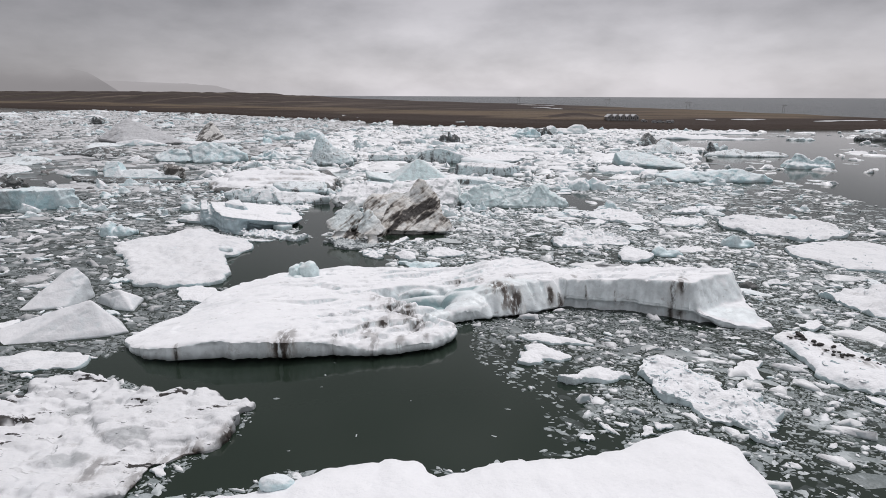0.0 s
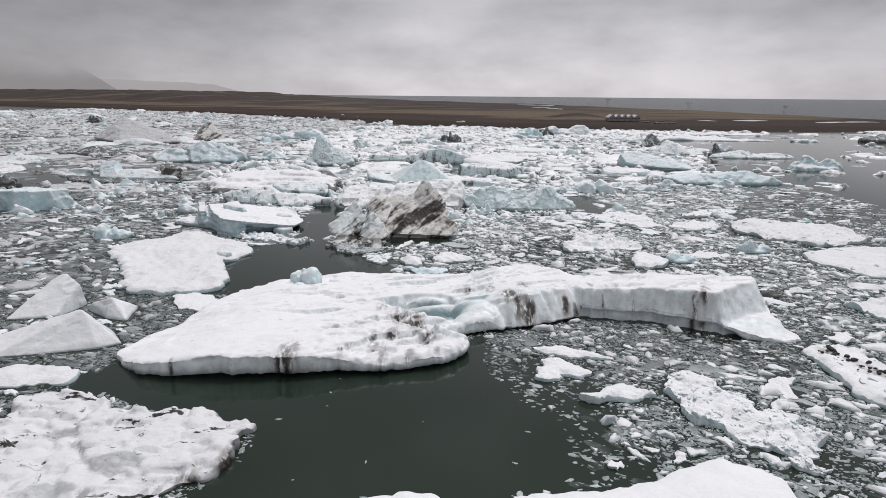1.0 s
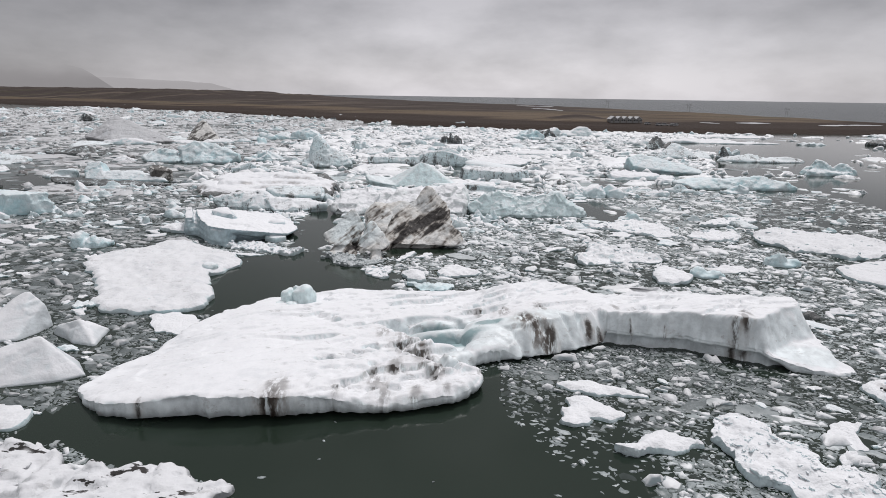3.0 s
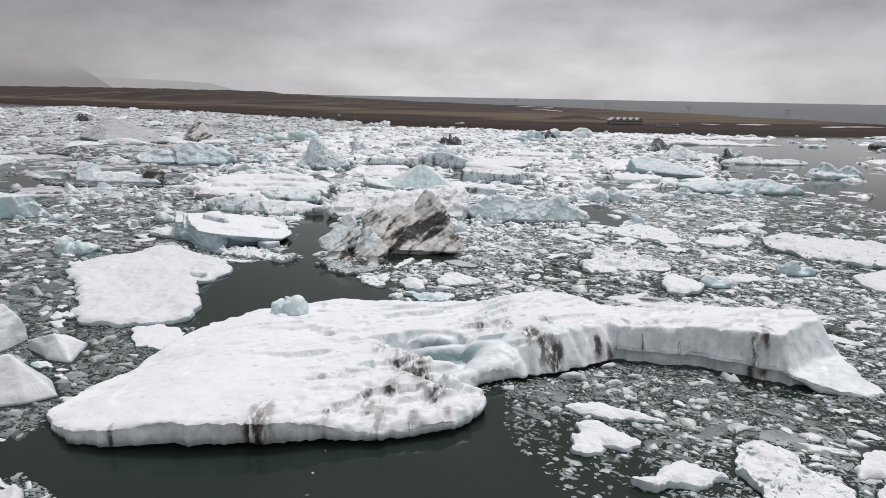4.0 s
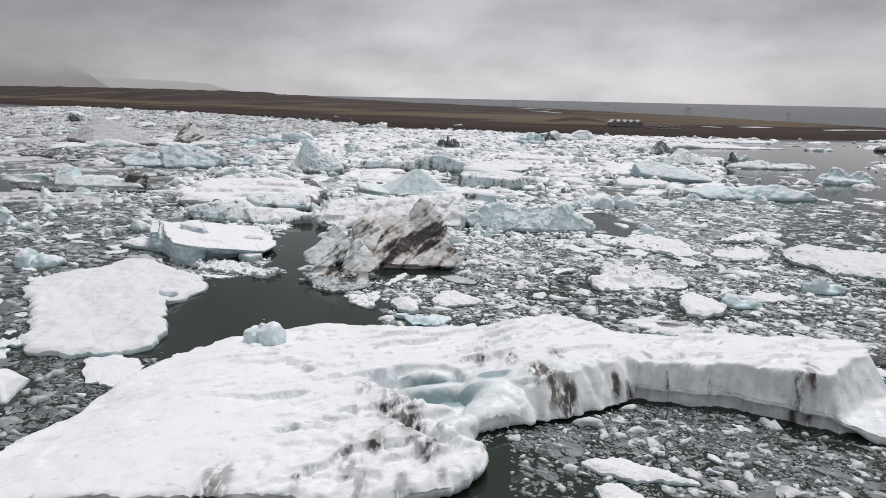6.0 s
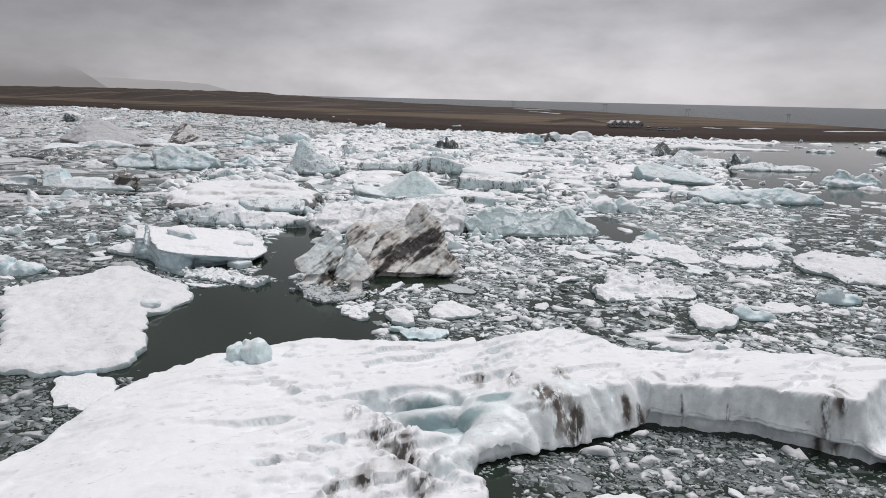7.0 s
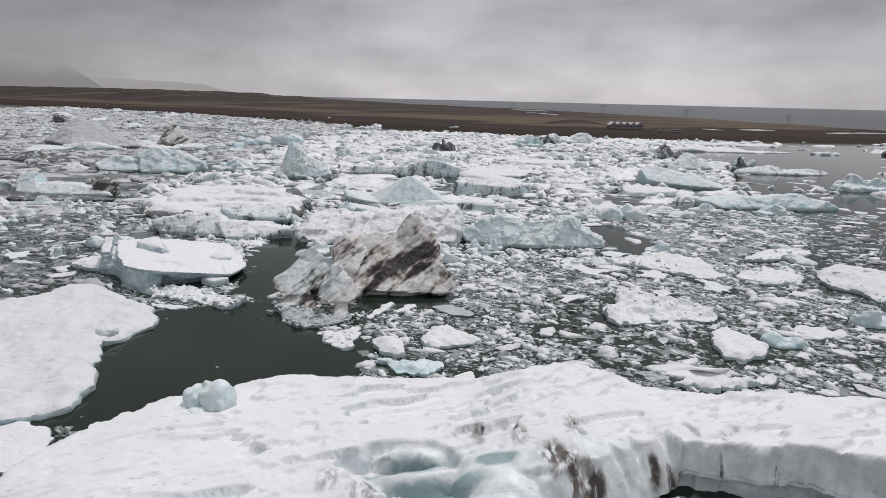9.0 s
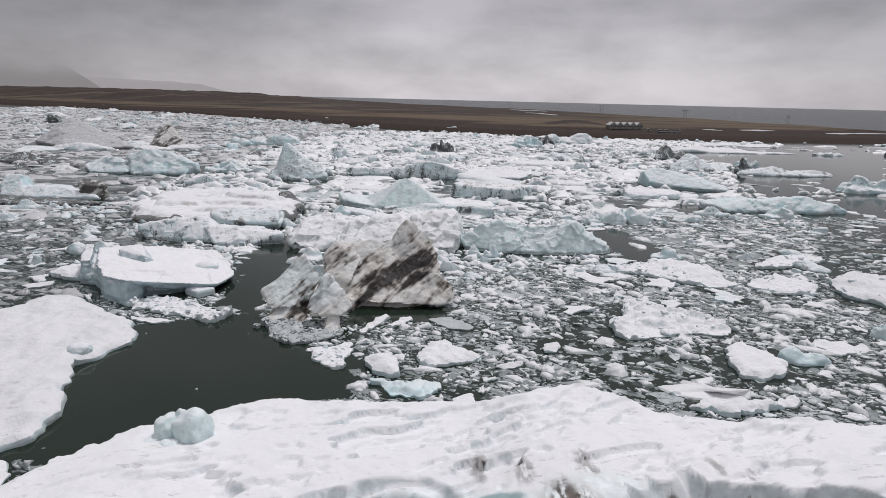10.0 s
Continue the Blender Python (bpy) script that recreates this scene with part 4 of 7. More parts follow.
# ---------- the ice in front ----------
MAIN = [(-26.0, 41.1), (-24.3, 39.3), (-22.4, 38.3), (-18.9, 38.1), (-15.5, 38.2), (-12.2, 38.5), (-9.3, 38.9), (-7.0, 38.95), (-4.9, 39.3), (-3.6, 39.55), (-1.9, 40.1), (-0.3, 40.9), (0.7, 42.6), (0.9, 43.8), (0.2, 44.7), (0.7, 46.0), (3.4, 46.9), (6.5, 47.7), (9.0, 48.8), (11.4, 50.0), (16.7, 49.3), (20.2, 47.9), (22.2, 46.9), (23.6, 46.2), (25.4, 45.6), (28.9, 45.7), (28.5, 47.7), (28.3, 49.6), (29.9, 53.4), (29.6, 55.2), (27.0, 55.8), (24.0, 56.0), (20.0, 56.8), (16.0, 57.4), (12.0, 58.7), (8.5, 61.4), (4.0, 60.6), (-4.0, 60.6), (-12.0, 60.4), (-16.0, 58.2), (-20.0, 54.9), (-22.8, 51.5), (-23.8, 47.0), (-25.3, 44.1)]


def main_berg():
    """The long berg: a broad snow-covered raft on one side, a narrow arm with a cliff on the other."""
    # melt-rounded swells: x, y, height of the crown, half length, half width, turn, fall of the flank
    swells = ((-2.4, 51.5, 1.35, 2.3, 0.62, 0.03, 1.0), (-1.4, 49.9, 1.25, 3.5, 0.75, 0.06, 1.1), (2.0, 49.6, 1.95, 2.6, 2.3, -0.5, 1.4), (1.6, 47.6, 1.5, 2.4, 1.6, 0.5, 1.3),
              (-0.7, 45.9, 1.25, 1.7, 1.15, 0.45, 1.2), (-3.0, 47.2, 1.25, 2.2, 0.6, 0.25, 0.7))

    def top(x, y, d):
        arm = smooth(x, 0, 6)
        raft = 1.5 + 0.35 * smooth(y, 45, 40) - 0.75 * smooth(y, 53, 60) - 0.85 * smooth(x, -17, -25)
        spit = 2.65 + 0.45 * smooth(x, 10.0, 14.0) + 0.35 * smooth(x, 16.5, 21.0) - (0.1 + 0.1 * smooth(x, 11, 13)) * np.clip(y - 50.5, 0, 8) - 0.3 * smooth(y, 56.5, 60)
        z = raft * (1 - arm) + spit * arm
        z = z + 0.16 * fbm(x * 0.16, y * 0.3, 3, 3)
        # wind-carved steps and scoops that run across the raft
        u, v = x * 0.94 + y * 0.34, y * 0.94 - x * 0.34
        wave = v * 0.5 + 1.5 * fbm(u * 0.1, v * 0.25, 4, 3)
        calm = smooth(fbm(x * 0.2, y * 0.25, 14, 3), -0.1, 0.25) * smooth(y, 55, 50) * smooth(x, -22, -15)
        z = z + (1 - arm) * 0.3 * (np.mod(wave, 1.0) ** 3 * smooth(np.mod(wave, 1.0), 1.0, 0.72) - 0.12) * calm
        z = z - 0.46 * smooth(fbm(u * 0.2, v * 0.7, 51, 4), 0.1, 0.18) * (1 - 0.3 * arm) * (0.25 + 0.75 * smooth(x, -17, -10)) * (0.25 + 0.75 * smooth(d, 0.2, 1.6)) - 0.2 * smooth(fbm(u * 0.7, v * 1.8, 52, 3), 0.12, 0.24) * smooth(fbm(x * 0.2, y * 0.2, 53, 2), -0.1, 0.15) * smooth(x, -15, -9) * smooth(d, 0.2, 1.6)
        worn = smooth(x, -13, -8) * smooth(x, 2, 0) * smooth(y, 49, 46) * (0.3 + 0.7 * smooth(d, 0.2, 1.4))
        z = z - worn * (0.34 * smooth(fbm(u * 0.6, v * 1.1, 81, 3), 0.12, 0.3) + 0.1 * smooth(fbm(x * 1.3, y * 1.3, 82, 2), 0.2, 0.4))
        z = z + 0.05 * fbm(x * 1.1, y * 1.6, 5, 3) + 0.05 * ridges(u * 0.8, v * 2.4, 6, 3) + 0.3 * fbm(x * 0.4, y * 0.4, 23, 3) * smooth(d, 4, 0.5) * (1 - 0.8 * arm)
        z = z + 0.15 * np.exp(-(((x - 8.5) / 2.5) ** 2 + ((y - 60) / 1.6) ** 2)) + 0.3 * smooth(fbm(x * 0.45, y * 0.8, 62, 3), 0.0, 0.5) * smooth(y, 54.5, 57) * arm
        # melt hollow between raft and arm, and the low ground in front of it
        warp = 0.7 * fbm(x * 0.5, y * 0.7, 15, 3)
        z = z - 1.35 * smooth(((x + 2.0) / 4.6) ** 2 + ((y - 50.0) / 2.0) ** 2 + warp, 1.15, 0.25)
        z = z - 0.9 * np.exp(-(((y - 48.9 - 0.06 * x) / 0.5) ** 2)) * smooth(x, -5.2, -3.4) * smooth(x, 1.8, 0.6) - 0.7 * np.exp(-(((y - 50.75) / 0.35) ** 2)) * smooth(x, -5.4, -4.0) * smooth(x, 0.2, -1.2)
        low = smooth(((x - 0.6) / 3.4) ** 2 + ((y - 47.3) / 2.4) ** 2 + warp, 1.1, 0.6)
        z = z * (1 - low) + 0.45 * low
        # worn gullies down to the notch
        z = z - 0.9 * np.exp(-(((y - 44.3 + 0.8 * (x + 2.1)) / 0.55) ** 2)) * smooth(x, -6.0, -4.2) * smooth(x, -0.4, -1.4)
        z = z - 1.0 * np.exp(-(((y - 44.5 - 0.05 * x) / 0.4) ** 2)) * smooth(x, -2.8, -1.2)
        for cx, cy, crown, lx, ly, turn, fall in swells:
            c, n = math.cos(turn), math.sin(turn)
            wx, wy = x - cx + 0.35 * fbm(x * 0.6, y * 0.6, 71, 2), y - cy + 0.3 * fbm(x * 0.6, y * 0.6, 72, 2)
            q = 1 - ((wx * c + wy * n) / lx) ** 2 - ((wy * c - wx * n) / ly) ** 2
            z = np.maximum(z, np.where(q > 0, crown - fall + fall * np.sqrt(np.maximum(q, 0)), -9))
        # the arm's front: folds that slope to the water, then a cliff that leans back over a notch
        folds = smooth(x, 2.2, 4.0) * smooth(x, 11.9, 11.0)
        s = x - 0.5 * (51.4 - y) - 4.6
        edges = np.interp(s, [-2.5, 0.0, 2.5, 3.9, 6.0], [0, 1, 2, 3, 4]) + 0.12 * fbm(x * 0.6, y * 0.6, 73, 2)
        crease = np.abs(np.sin(math.pi * edges)) ** 0.45
        slope = 0.42 + (1.2 * np.maximum(d, 0) + 0.5 * (1 - np.exp(-np.maximum(d, 0) / 0.4))) * (0.52 + 0.52 * crease)
        cliff = 1.3 + 3.2 * np.maximum(d, 0) + 0.25 * fbm(x * 0.35, y * 0.1, 74, 3) * smooth(d, 0.0, 0.7)
        front = smooth(y, 54.6, 53.6) * smooth(x, 2.0, 3.6)
        lid = np.where(x < 11.4, slope * folds + cliff * (1 - folds), cliff)
        # a sloping foot at the far end
        toe = smooth(x, 21.6, 23.4)
        inward = np.minimum(-0.41 * (x - 22.6) + 0.912 * (y - 47.1), -0.93 * (x - 28.6) + 0.37 * (y - 49.9)) + 0.6 * fbm(x * 0.3, y * 0.3, 76, 3)
        bank = 0.95 + 0.2 * np.minimum(inward, 0) + 0.22 * fbm(x * 0.7, y * 0.7, 75, 3) * smooth(inward, 0.6, -0.6)
        bank = bank + (2.6 - 1.1 * smooth(x, 22.5, 25.5)) * np.maximum(inward, 0) + 0.12 * fbm(x * 1.2, y * 1.2, 78, 2)
        z = np.where((front > 0.5) | (toe > 0), np.minimum(z, lid * (1 - toe) + bank * toe), z)
        z = z - 0.1 * (1 - np.clip(d / 0.35, 0, 1)) ** 2 * (1 - arm) - 0.25 * smooth(x, -22.5, -25.5)
        # the raft's front rounds down to the water where it is melted most
        brow = smooth(x, -10.5, -6.5) * smooth(x, 2.5, 0.5) * smooth(y, 46.5, 44.0)
        z = z - brow * (0.78 + 0.3 * fbm(x * 0.5, y * 0.2, 95, 3)) * (1 - np.clip(d / (1.9 + 0.7 * fbm(x * 0.4, y * 0.4, 96, 2)), 0, 1)) ** 2
        return np.maximum(z, 0.12)

    def wall(x, y):
        """The cliff stands upright over a wave-cut notch, deep under the arm and narrow under the raft."""
        arm = smooth(x, 2.5, 4.5) * smooth(x, 24.6, 22.8) * smooth(y, 53, 51)
        brow = smooth(x, -10.5, -6.5) * smooth(x, 2.5, 0.5) * smooth(y, 46.5, 44.0)
        toe = smooth(x, 22.8, 25.0)
        flute = 0.06 * (ridges(x * 0.5, y * 0.2, 42, 2) - 0.4)
        mix = lambda a, c: a * arm + c * (1 - arm)  # noqa: E731
        low = lambda a, c: a * brow + c * (1 - brow)  # noqa: E731
        under = lambda v: v * (1 - toe)  # noqa: E731
        return [(mix(0.05, low(0.04, 0.1)), mix(0.0, 0.02 + flute)), (mix(0.1, low(0.1, 0.22)), mix(0.02, 0.06 + flute)), (mix(0.16, low(0.2, 0.36)), mix(0.0, 0.08 + flute)), (mix(0.2, low(0.46, 0.62)), mix(-0.1, 0.5 * flute)),
                (mix(0.24, low(0.56, 0.7)), mix(-0.38, under(-0.4))), (mix(0.4, low(0.68, 0.78)), mix(-0.46, under(-1.3))), (mix(0.65, low(0.8, 0.88)), mix(-0.42, under(-2.0))), (mix(1.0, 1.0), mix(-0.2, under(-2.0)))]

    return ice_body("iceberg", MAIN, top, ICE_MAIN, "long snow-covered iceberg with an ash-streaked cliff", "iceberg", "", 0.12, rough=0.17, wall=wall, foot=-0.4, wall_rough=0.07, seed=11)


big = main_berg()


def weather(ob, flute, grain, seed):
    """Wears upright flutes and small hollows into the steep faces of a body."""
    me = ob.data
    n = len(me.vertices)
    p, nrm = np.zeros(n * 3), np.zeros(n * 3)
    me.vertices.foreach_get("co", p)
    me.vertices.foreach_get("normal", nrm)
    p, nrm = p.reshape(-1, 3), nrm.reshape(-1, 3)
    steep = (1 - np.abs(nrm[:, 2]) ** 1.5)
    q = p * np.array([0.8, 0.8, 0.16])
    move = flute * (np.abs(solid_noise(q, seed, 2)) - 0.3) * 1.6 + grain * solid_noise(p * np.array([2.0, 2.0, 1.3]), seed + 9, 2)
    me.vertices.foreach_set("co", (p + nrm * (move * steep)[:, None]).ravel())
    me.update()


weather(big, 0.3, 0.1, 301)

floe([(-28.0, 32.5), (-28.6, 35.1), (-27.1, 35.3), (-25.2, 34.8), (-22.2, 34.2), (-21.7, 33.6), (-18.5, 33.3), (-16.8, 33.3), (-14.4, 32.5), (-13.7, 33.0), (-12.3, 32.2), (-13.1, 30.8), (-12.7, 30.5), (-13.3, 27.8), (-14.8, 26.9), (-16.2, 26.2), (-16.1, 23.9), (-18.4, 21.8), (-23.7, 21.7), (-31.2, 27.2), (-31.3, 31.9)], 0.62, "snow-covered ice floe with dark cracks beside open water", lumps=0.1, pits=0.3, steps=0.34, material=ICE_CRACKED, rubble=(72, 0.08, 0.4), chips=0.6, seed=21, cell=0.14, rough=0.6, rim=0.2, wall=((0.25, 0.03), (0.6, 0.0), (0.75, -0.35), (1.0, -0.5)))
floe([(-12.7, 23.1), (-8.2, 24.0), (-6.7, 25.0), (-3.2, 25.8), (-1.4, 25.8), (-0.3, 24.6), (3.4, 25.7), (6.5, 26.0), (9.7, 26.6), (11.2, 27.5), (13.3, 28.1), (15.1, 27.6), (15.9, 26.6), (16.1, 25.2), (16.2, 23.6), (15.3, 20.1), (10.9, 16.2), (2.4, 15.0), (-8.4, 17.0), (-14.0, 21.2)], 1.4, "smooth thick snow-covered ice floe", lumps=0.1, material=ICE_SMOOTH, chips=0.1, seed=22, cell=0.2, lean=(0.02, 0.03), rough=0.15, rim=2.0)
floe([(-43.3, 68.7), (-43.4, 72.6), (-38.4, 78.5), (-35.2, 79.0), (-26.9, 72.6), (-25.3, 69.4), (-27.5, 65.8), (-24.9, 60.4), (-24.1, 56.7), (-26.9, 55.0), (-32.4, 55.0), (-35.0, 57.4), (-38.9, 63.9)], 0.7, "square snow-covered ice raft with a crisp broken edge", lumps=0.2, steps=0.12, rubble=(18, 0.06, 0.25), chips=0.12, seed=23, cell=0.24, material=ICE_DIM_OLD, rough=0.45, rim=0.5)
floe([(-28.0, 54.4), (-26.5, 55.1), (-24.6, 54.9), (-22.7, 52.7), (-23.8, 50.8), (-25.9, 51.1)], 0.25, "thin snow ledge of ice beside a larger berg", lumps=0.06, seed=24, cell=0.2)
floe([(14.4, 37.1), (16.2, 38.7), (17.5, 38.8), (18.5, 37.2), (19.3, 36.0), (19.6, 34.0), (20.9, 34.2), (21.1, 32.4), (21.2, 31.5), (19.8, 30.6), (18.0, 30.6), (16.6, 30.9), (15.8, 32.5), (14.7, 33.8), (13.9, 34.9)], 0.45, "rubbly snow-covered ice floe in brash", lumps=0.34, steps=0.25, chips=0.15, rubble=(230, 0.08, 0.36), seed=25, cell=0.12, rough=0.95)
floe([(27.6, 43.5), (28.6, 44.0), (31.2, 44.0), (31.9, 42.1), (32.7, 40.1), (33.0, 38.2), (33.2, 34.8), (31.9, 33.1), (30.0, 34.5), (28.2, 35.2), (27.1, 36.6), (27.4, 38.3), (27.6, 40.9)], 0.6, "snow-covered ice floe strewn with black stones", ICE_GRITTY, lumps=0.2, rubble=(54, 0.07, 0.35), chips=0.4, seed=26, cell=0.18)
floe([(38.3, 54.2), (40.7, 55.2), (44.2, 56.1), (47.5, 56.6), (49.3, 53.7), (44.9, 48.2), (40.5, 48.1), (39.5, 49.4), (38.9, 51.6)], 0.7, "humped snow-covered ice floe in slush", ICE_DIM_OLD, lumps=0.4, rubble=(27, 0.1, 0.5), seed=27, cell=0.25, rim=2.5)
floe([(44.9, 71.7), (48.0, 73.0), (53.3, 75.2), (57.4, 74.4), (60.4, 71.4), (62.1, 66.4), (57.3, 60.8), (50.8, 61.6), (47.3, 63.0), (45.7, 65.7), (43.8, 68.3)], 0.5, "flat wide snow-covered ice floe", ICE_DIM_OLD, lumps=0.12, rubble=(36, 0.1, 0.5), chips=0.4, seed=28, cell=0.3)
floe([(44.2, 88.5), (48.9, 92.5), (53.1, 90.2), (56.9, 88.7), (59.8, 85.3), (58.0, 78.8), (50.0, 75.7), (48.2, 78.6), (44.7, 79.5), (44.2, 82.2), (42.3, 83.8)], 0.6, "flat ice floe with a grey-blue edge", ICE_DIM_OLD, lumps=0.25, rubble=(54, 0.1, 0.7), seed=29, cell=0.3)
floe([(22.8, 70.8), (24.6, 71.8), (26.0, 69.5), (25.9, 67.1), (24.4, 65.7), (21.5, 65.5)], 0.55, "thick snowy ice block in brash", lumps=0.15, seed=30, cell=0.18)
floe([(14.2, 75.0), (16.2, 77.4), (18.0, 80.6), (20.5, 78.4), (25.0, 75.9), (24.9, 73.9), (21.5, 73.4), (18.1, 72.8), (15.3, 71.7), (14.1, 72.9)], 0.45, "ridged snowy ice floe in brash", lumps=0.35, steps=0.25, rubble=(63, 0.1, 0.5), seed=31, cell=0.17, rough=0.6)
floe([(19.2, 91.7), (22.9, 94.7), (28.3, 96.7), (31.4, 93.8), (32.4, 86.6), (29.3, 86.3), (26.7, 87.7), (23.7, 90.0)], 0.5, "long snowy ice floe in brash", lumps=0.25, rubble=(54, 0.1, 0.6), seed=32, cell=0.22)
floe([(33.5, 87.5), (39.3, 91.5), (41.5, 87.2), (39.3, 84.4), (35.3, 84.7)], 0.4, "snowy ice floe among brash ice", lumps=0.2, rubble=(27, 0.1, 0.5), seed=34, cell=0.22)
floe([(38.2, 94.2), (44.2, 99.4), (48.9, 99.8), (49.9, 98.1), (42.3, 94.0)], 0.4, "snowy ice floe among brash ice", lumps=0.2, rubble=(27, 0.1, 0.5), seed=35, cell=0.25)
floe([(6.2, 43.5), (7.4, 43.7), (9.1, 43.5), (10.6, 43.0), (11.9, 42.1), (12.4, 41.9), (10.3, 42.0), (8.0, 42.2), (6.6, 42.9)], 0.35, "long low ice floe in brash ice", lumps=0.1, seed=36, cell=0.12, rough=0.25)
floe([(5.9, 40.0), (6.4, 40.4), (6.5, 41.4), (7.2, 41.7), (8.6, 40.9), (9.6, 40.1), (9.9, 39.6), (8.6, 39.0), (7.5, 39.3), (7.2, 38.6), (6.3, 38.3), (5.6, 38.7)], 0.4, "lumpy snowy ice floe in brash ice", lumps=0.12, chips=0.3, seed=37, cell=0.12, rough=0.3)
floe([(8.1, 36.1), (9.5, 36.6), (10.5, 37.4), (11.4, 37.8), (12.5, 37.3), (13.3, 36.5), (11.0, 35.9), (9.3, 35.6)], 0.5, "wedge-shaped snowy ice floe in brash", lumps=0.15, seed=38, cell=0.12, rough=0.25)
floe([(-35.8, 37.3), (-33.9, 38.4), (-32.8, 39.5), (-29.9, 39.9), (-27.5, 38.9), (-27.3, 37.3), (-30.4, 36.8), (-32.8, 36.7)], 0.35, "low snowy ice floe in slush", ICE_DIM_OLD, lumps=0.12, seed=39, cell=0.18)
floe([(18.4, 29.7), (19.3, 29.9), (19.8, 29.3), (20.4, 28.9), (19.5, 28.4), (18.5, 28.9)], 0.35, "small rubbly ice floe in brash", lumps=0.25, rubble=(40, 0.06, 0.35), seed=40, cell=0.12, rough=0.35)
floe([(-2.6, 67.5), (-2.0, 70.2), (-0.3, 71.5), (0.3, 69.8), (2.3, 68.3), (0.9, 67.2), (-1.2, 66.2)], 0.4, "bright snowy ice floe in brash", lumps=0.2, seed=41, cell=0.15)
floe([(-6.6, 66.9), (-6.3, 67.7), (-4.7, 67.7), (-3.9, 66.1), (-3.9, 65.0), (-5.6, 65.2)], 0.75, "rounded white ice lump in brash", lumps=0.15, seed=42, cell=0.13, rough=0.2, rim=1.0)
floe([(-5.8, 64.1), (-4.9, 64.4), (-3.4, 63.5), (-2.0, 64.4), (-0.9, 63.5), (-2.0, 62.1), (-3.9, 62.4)], 0.4, "low teal ice floe with a wavy crest", ICE_BARE, lumps=0.35, seed=43, cell=0.13)
floe([(-12.0, 69.3), (-10.6, 70.0), (-9.4, 69.7), (-8.3, 70.3), (-7.3, 68.5), (-8.3, 65.9), (-10.0, 66.9), (-11.5, 68.2)], 0.2, "thin broken white ice floe beside a jagged berg", lumps=0.2, steps=0.15, rubble=(50, 0.06, 0.3), seed=49, cell=0.13, rough=0.8)
floe([(-7.9, 72.9), (-7.0, 74.6), (-6.0, 76.5), (-5.6, 76.0), (-6.4, 74.2), (-7.3, 72.5)], 0.3, "long narrow ice floe in dark water", lumps=0.2, seed=50, cell=0.12, rough=0.25)
floe([(-5.6, 74.2), (-4.6, 75.3), (-3.7, 76.0), (-3.4, 75.4), (-4.3, 74.4), (-5.0, 73.6)], 0.3, "long narrow ice floe in dark water", lumps=0.2, seed=51, cell=0.12, rough=0.25)
floe([(-2.2, 75.8), (0.2, 76.3), (2.3, 74.2), (1.6, 73.5), (0.1, 73.7), (-1.2, 74.8)], 0.1, "smooth grey-blue ice slab awash", ICE_WET, lumps=0.05, seed=52, cell=0.15, rough=0.25)
floe([(15.5, 61.3), (17.7, 62.5), (20.6, 62.0), (23.7, 62.7), (23.3, 61.9), (19.9, 60.7), (18.3, 60.5), (16.7, 61.0)], 0.45, "curved snowy ice floe in brash", lumps=0.25, seed=44, cell=0.16)
floe([(-30.3, 77.9), (-29.7, 79.7), (-26.6, 79.6), (-22.8, 77.8), (-21.4, 77.1), (-19.6, 76.1), (-20.8, 74.2), (-23.6, 75.2), (-26.6, 76.2), (-29.4, 77.4)], 0.5, "rubbly snow apron of ice at the foot of a berg", lumps=0.4, steps=0.2, rubble=(150, 0.1, 0.45), seed=46, cell=0.2, rough=0.6)
floe([(-91.0, 132.7), (-79.8, 132.3), (-71.5, 129.5), (-62.6, 126.9), (-60.4, 124.8), (-69.5, 123.1), (-80.5, 124.6), (-86.4, 126.8)], 0.35, "flat dark ash-stained ice shelf under a berg", ICE_BLACK, lumps=0.15, seed=48, cell=0.3, rough=0.4)
floe([(-29.0, 74.8), (-27.5, 75.2), (-24.1, 74.4), (-24.6, 74.0), (-27.0, 74.0)], 0.2, "thin icy ledge beside open water", lumps=0.1, seed=47, cell=0.17, rough=0.4)


WEDGE_A = [(-30.5, 44.6, 2.5), (-30.9, 44.8, 2.6), (-33.2, 44.5, 1.6), (-36.0, 44.6, 0.6), (-38.6, 43.6, 0.15), (-29.3, 44.6, 1.3), (-36.2, 40.9, -0.1), (-32.3, 42.0, -0.1), (-30.2, 42.2, 0.1), (-28.5, 42.7, 0.1), (-27.1, 43.7, 0.1), (-28.8, 45.4, 0.1)]
WEDGE_B = [(-36.9, 52.3, 3.0), (-37.5, 52.4, 2.9), (-38.9, 52.4, 2.0), (-40.8, 52.4, 0.3), (-35.9, 52.3, 2.0), (-35.5, 52.2, 0.4), (-40.4, 48.4, -0.1), (-38.6, 48.4, 0.1), (-36.2, 49.1, 0.1), (-35.7, 50.5, 0.1), (-37.0, 54.2, 0.1)]
WEDGE_C = [(-31.6, 50.1, 1.6), (-30.7, 50.0, 1.2), (-33.8, 50.5, 0.8), (-34.3, 50.6, 0.1), (-31.6, 48.8, 0.1), (-29.5, 48.4, 0.1), (-30.0, 51.4, 0.2), (-32.4, 52.6, 0.2)]
for corners, label, seed in ((WEDGE_A, "pale wedge-shaped iceberg with a smooth face", 51), (WEDGE_B, "pale wedge-shaped iceberg with a pointed top", 52), (WEDGE_C, "pale blue ice block in slush", 45)):
    carved([corners + [(x, y, -0.5) for x, y, _ in corners]], label, ICE_SLAB, 0.13, 0.16, seed, 1.8, 0.75, group="peaked icebergs", lift=(0,), layers=0.12)
    TAKEN.append(foot_outline(corners))


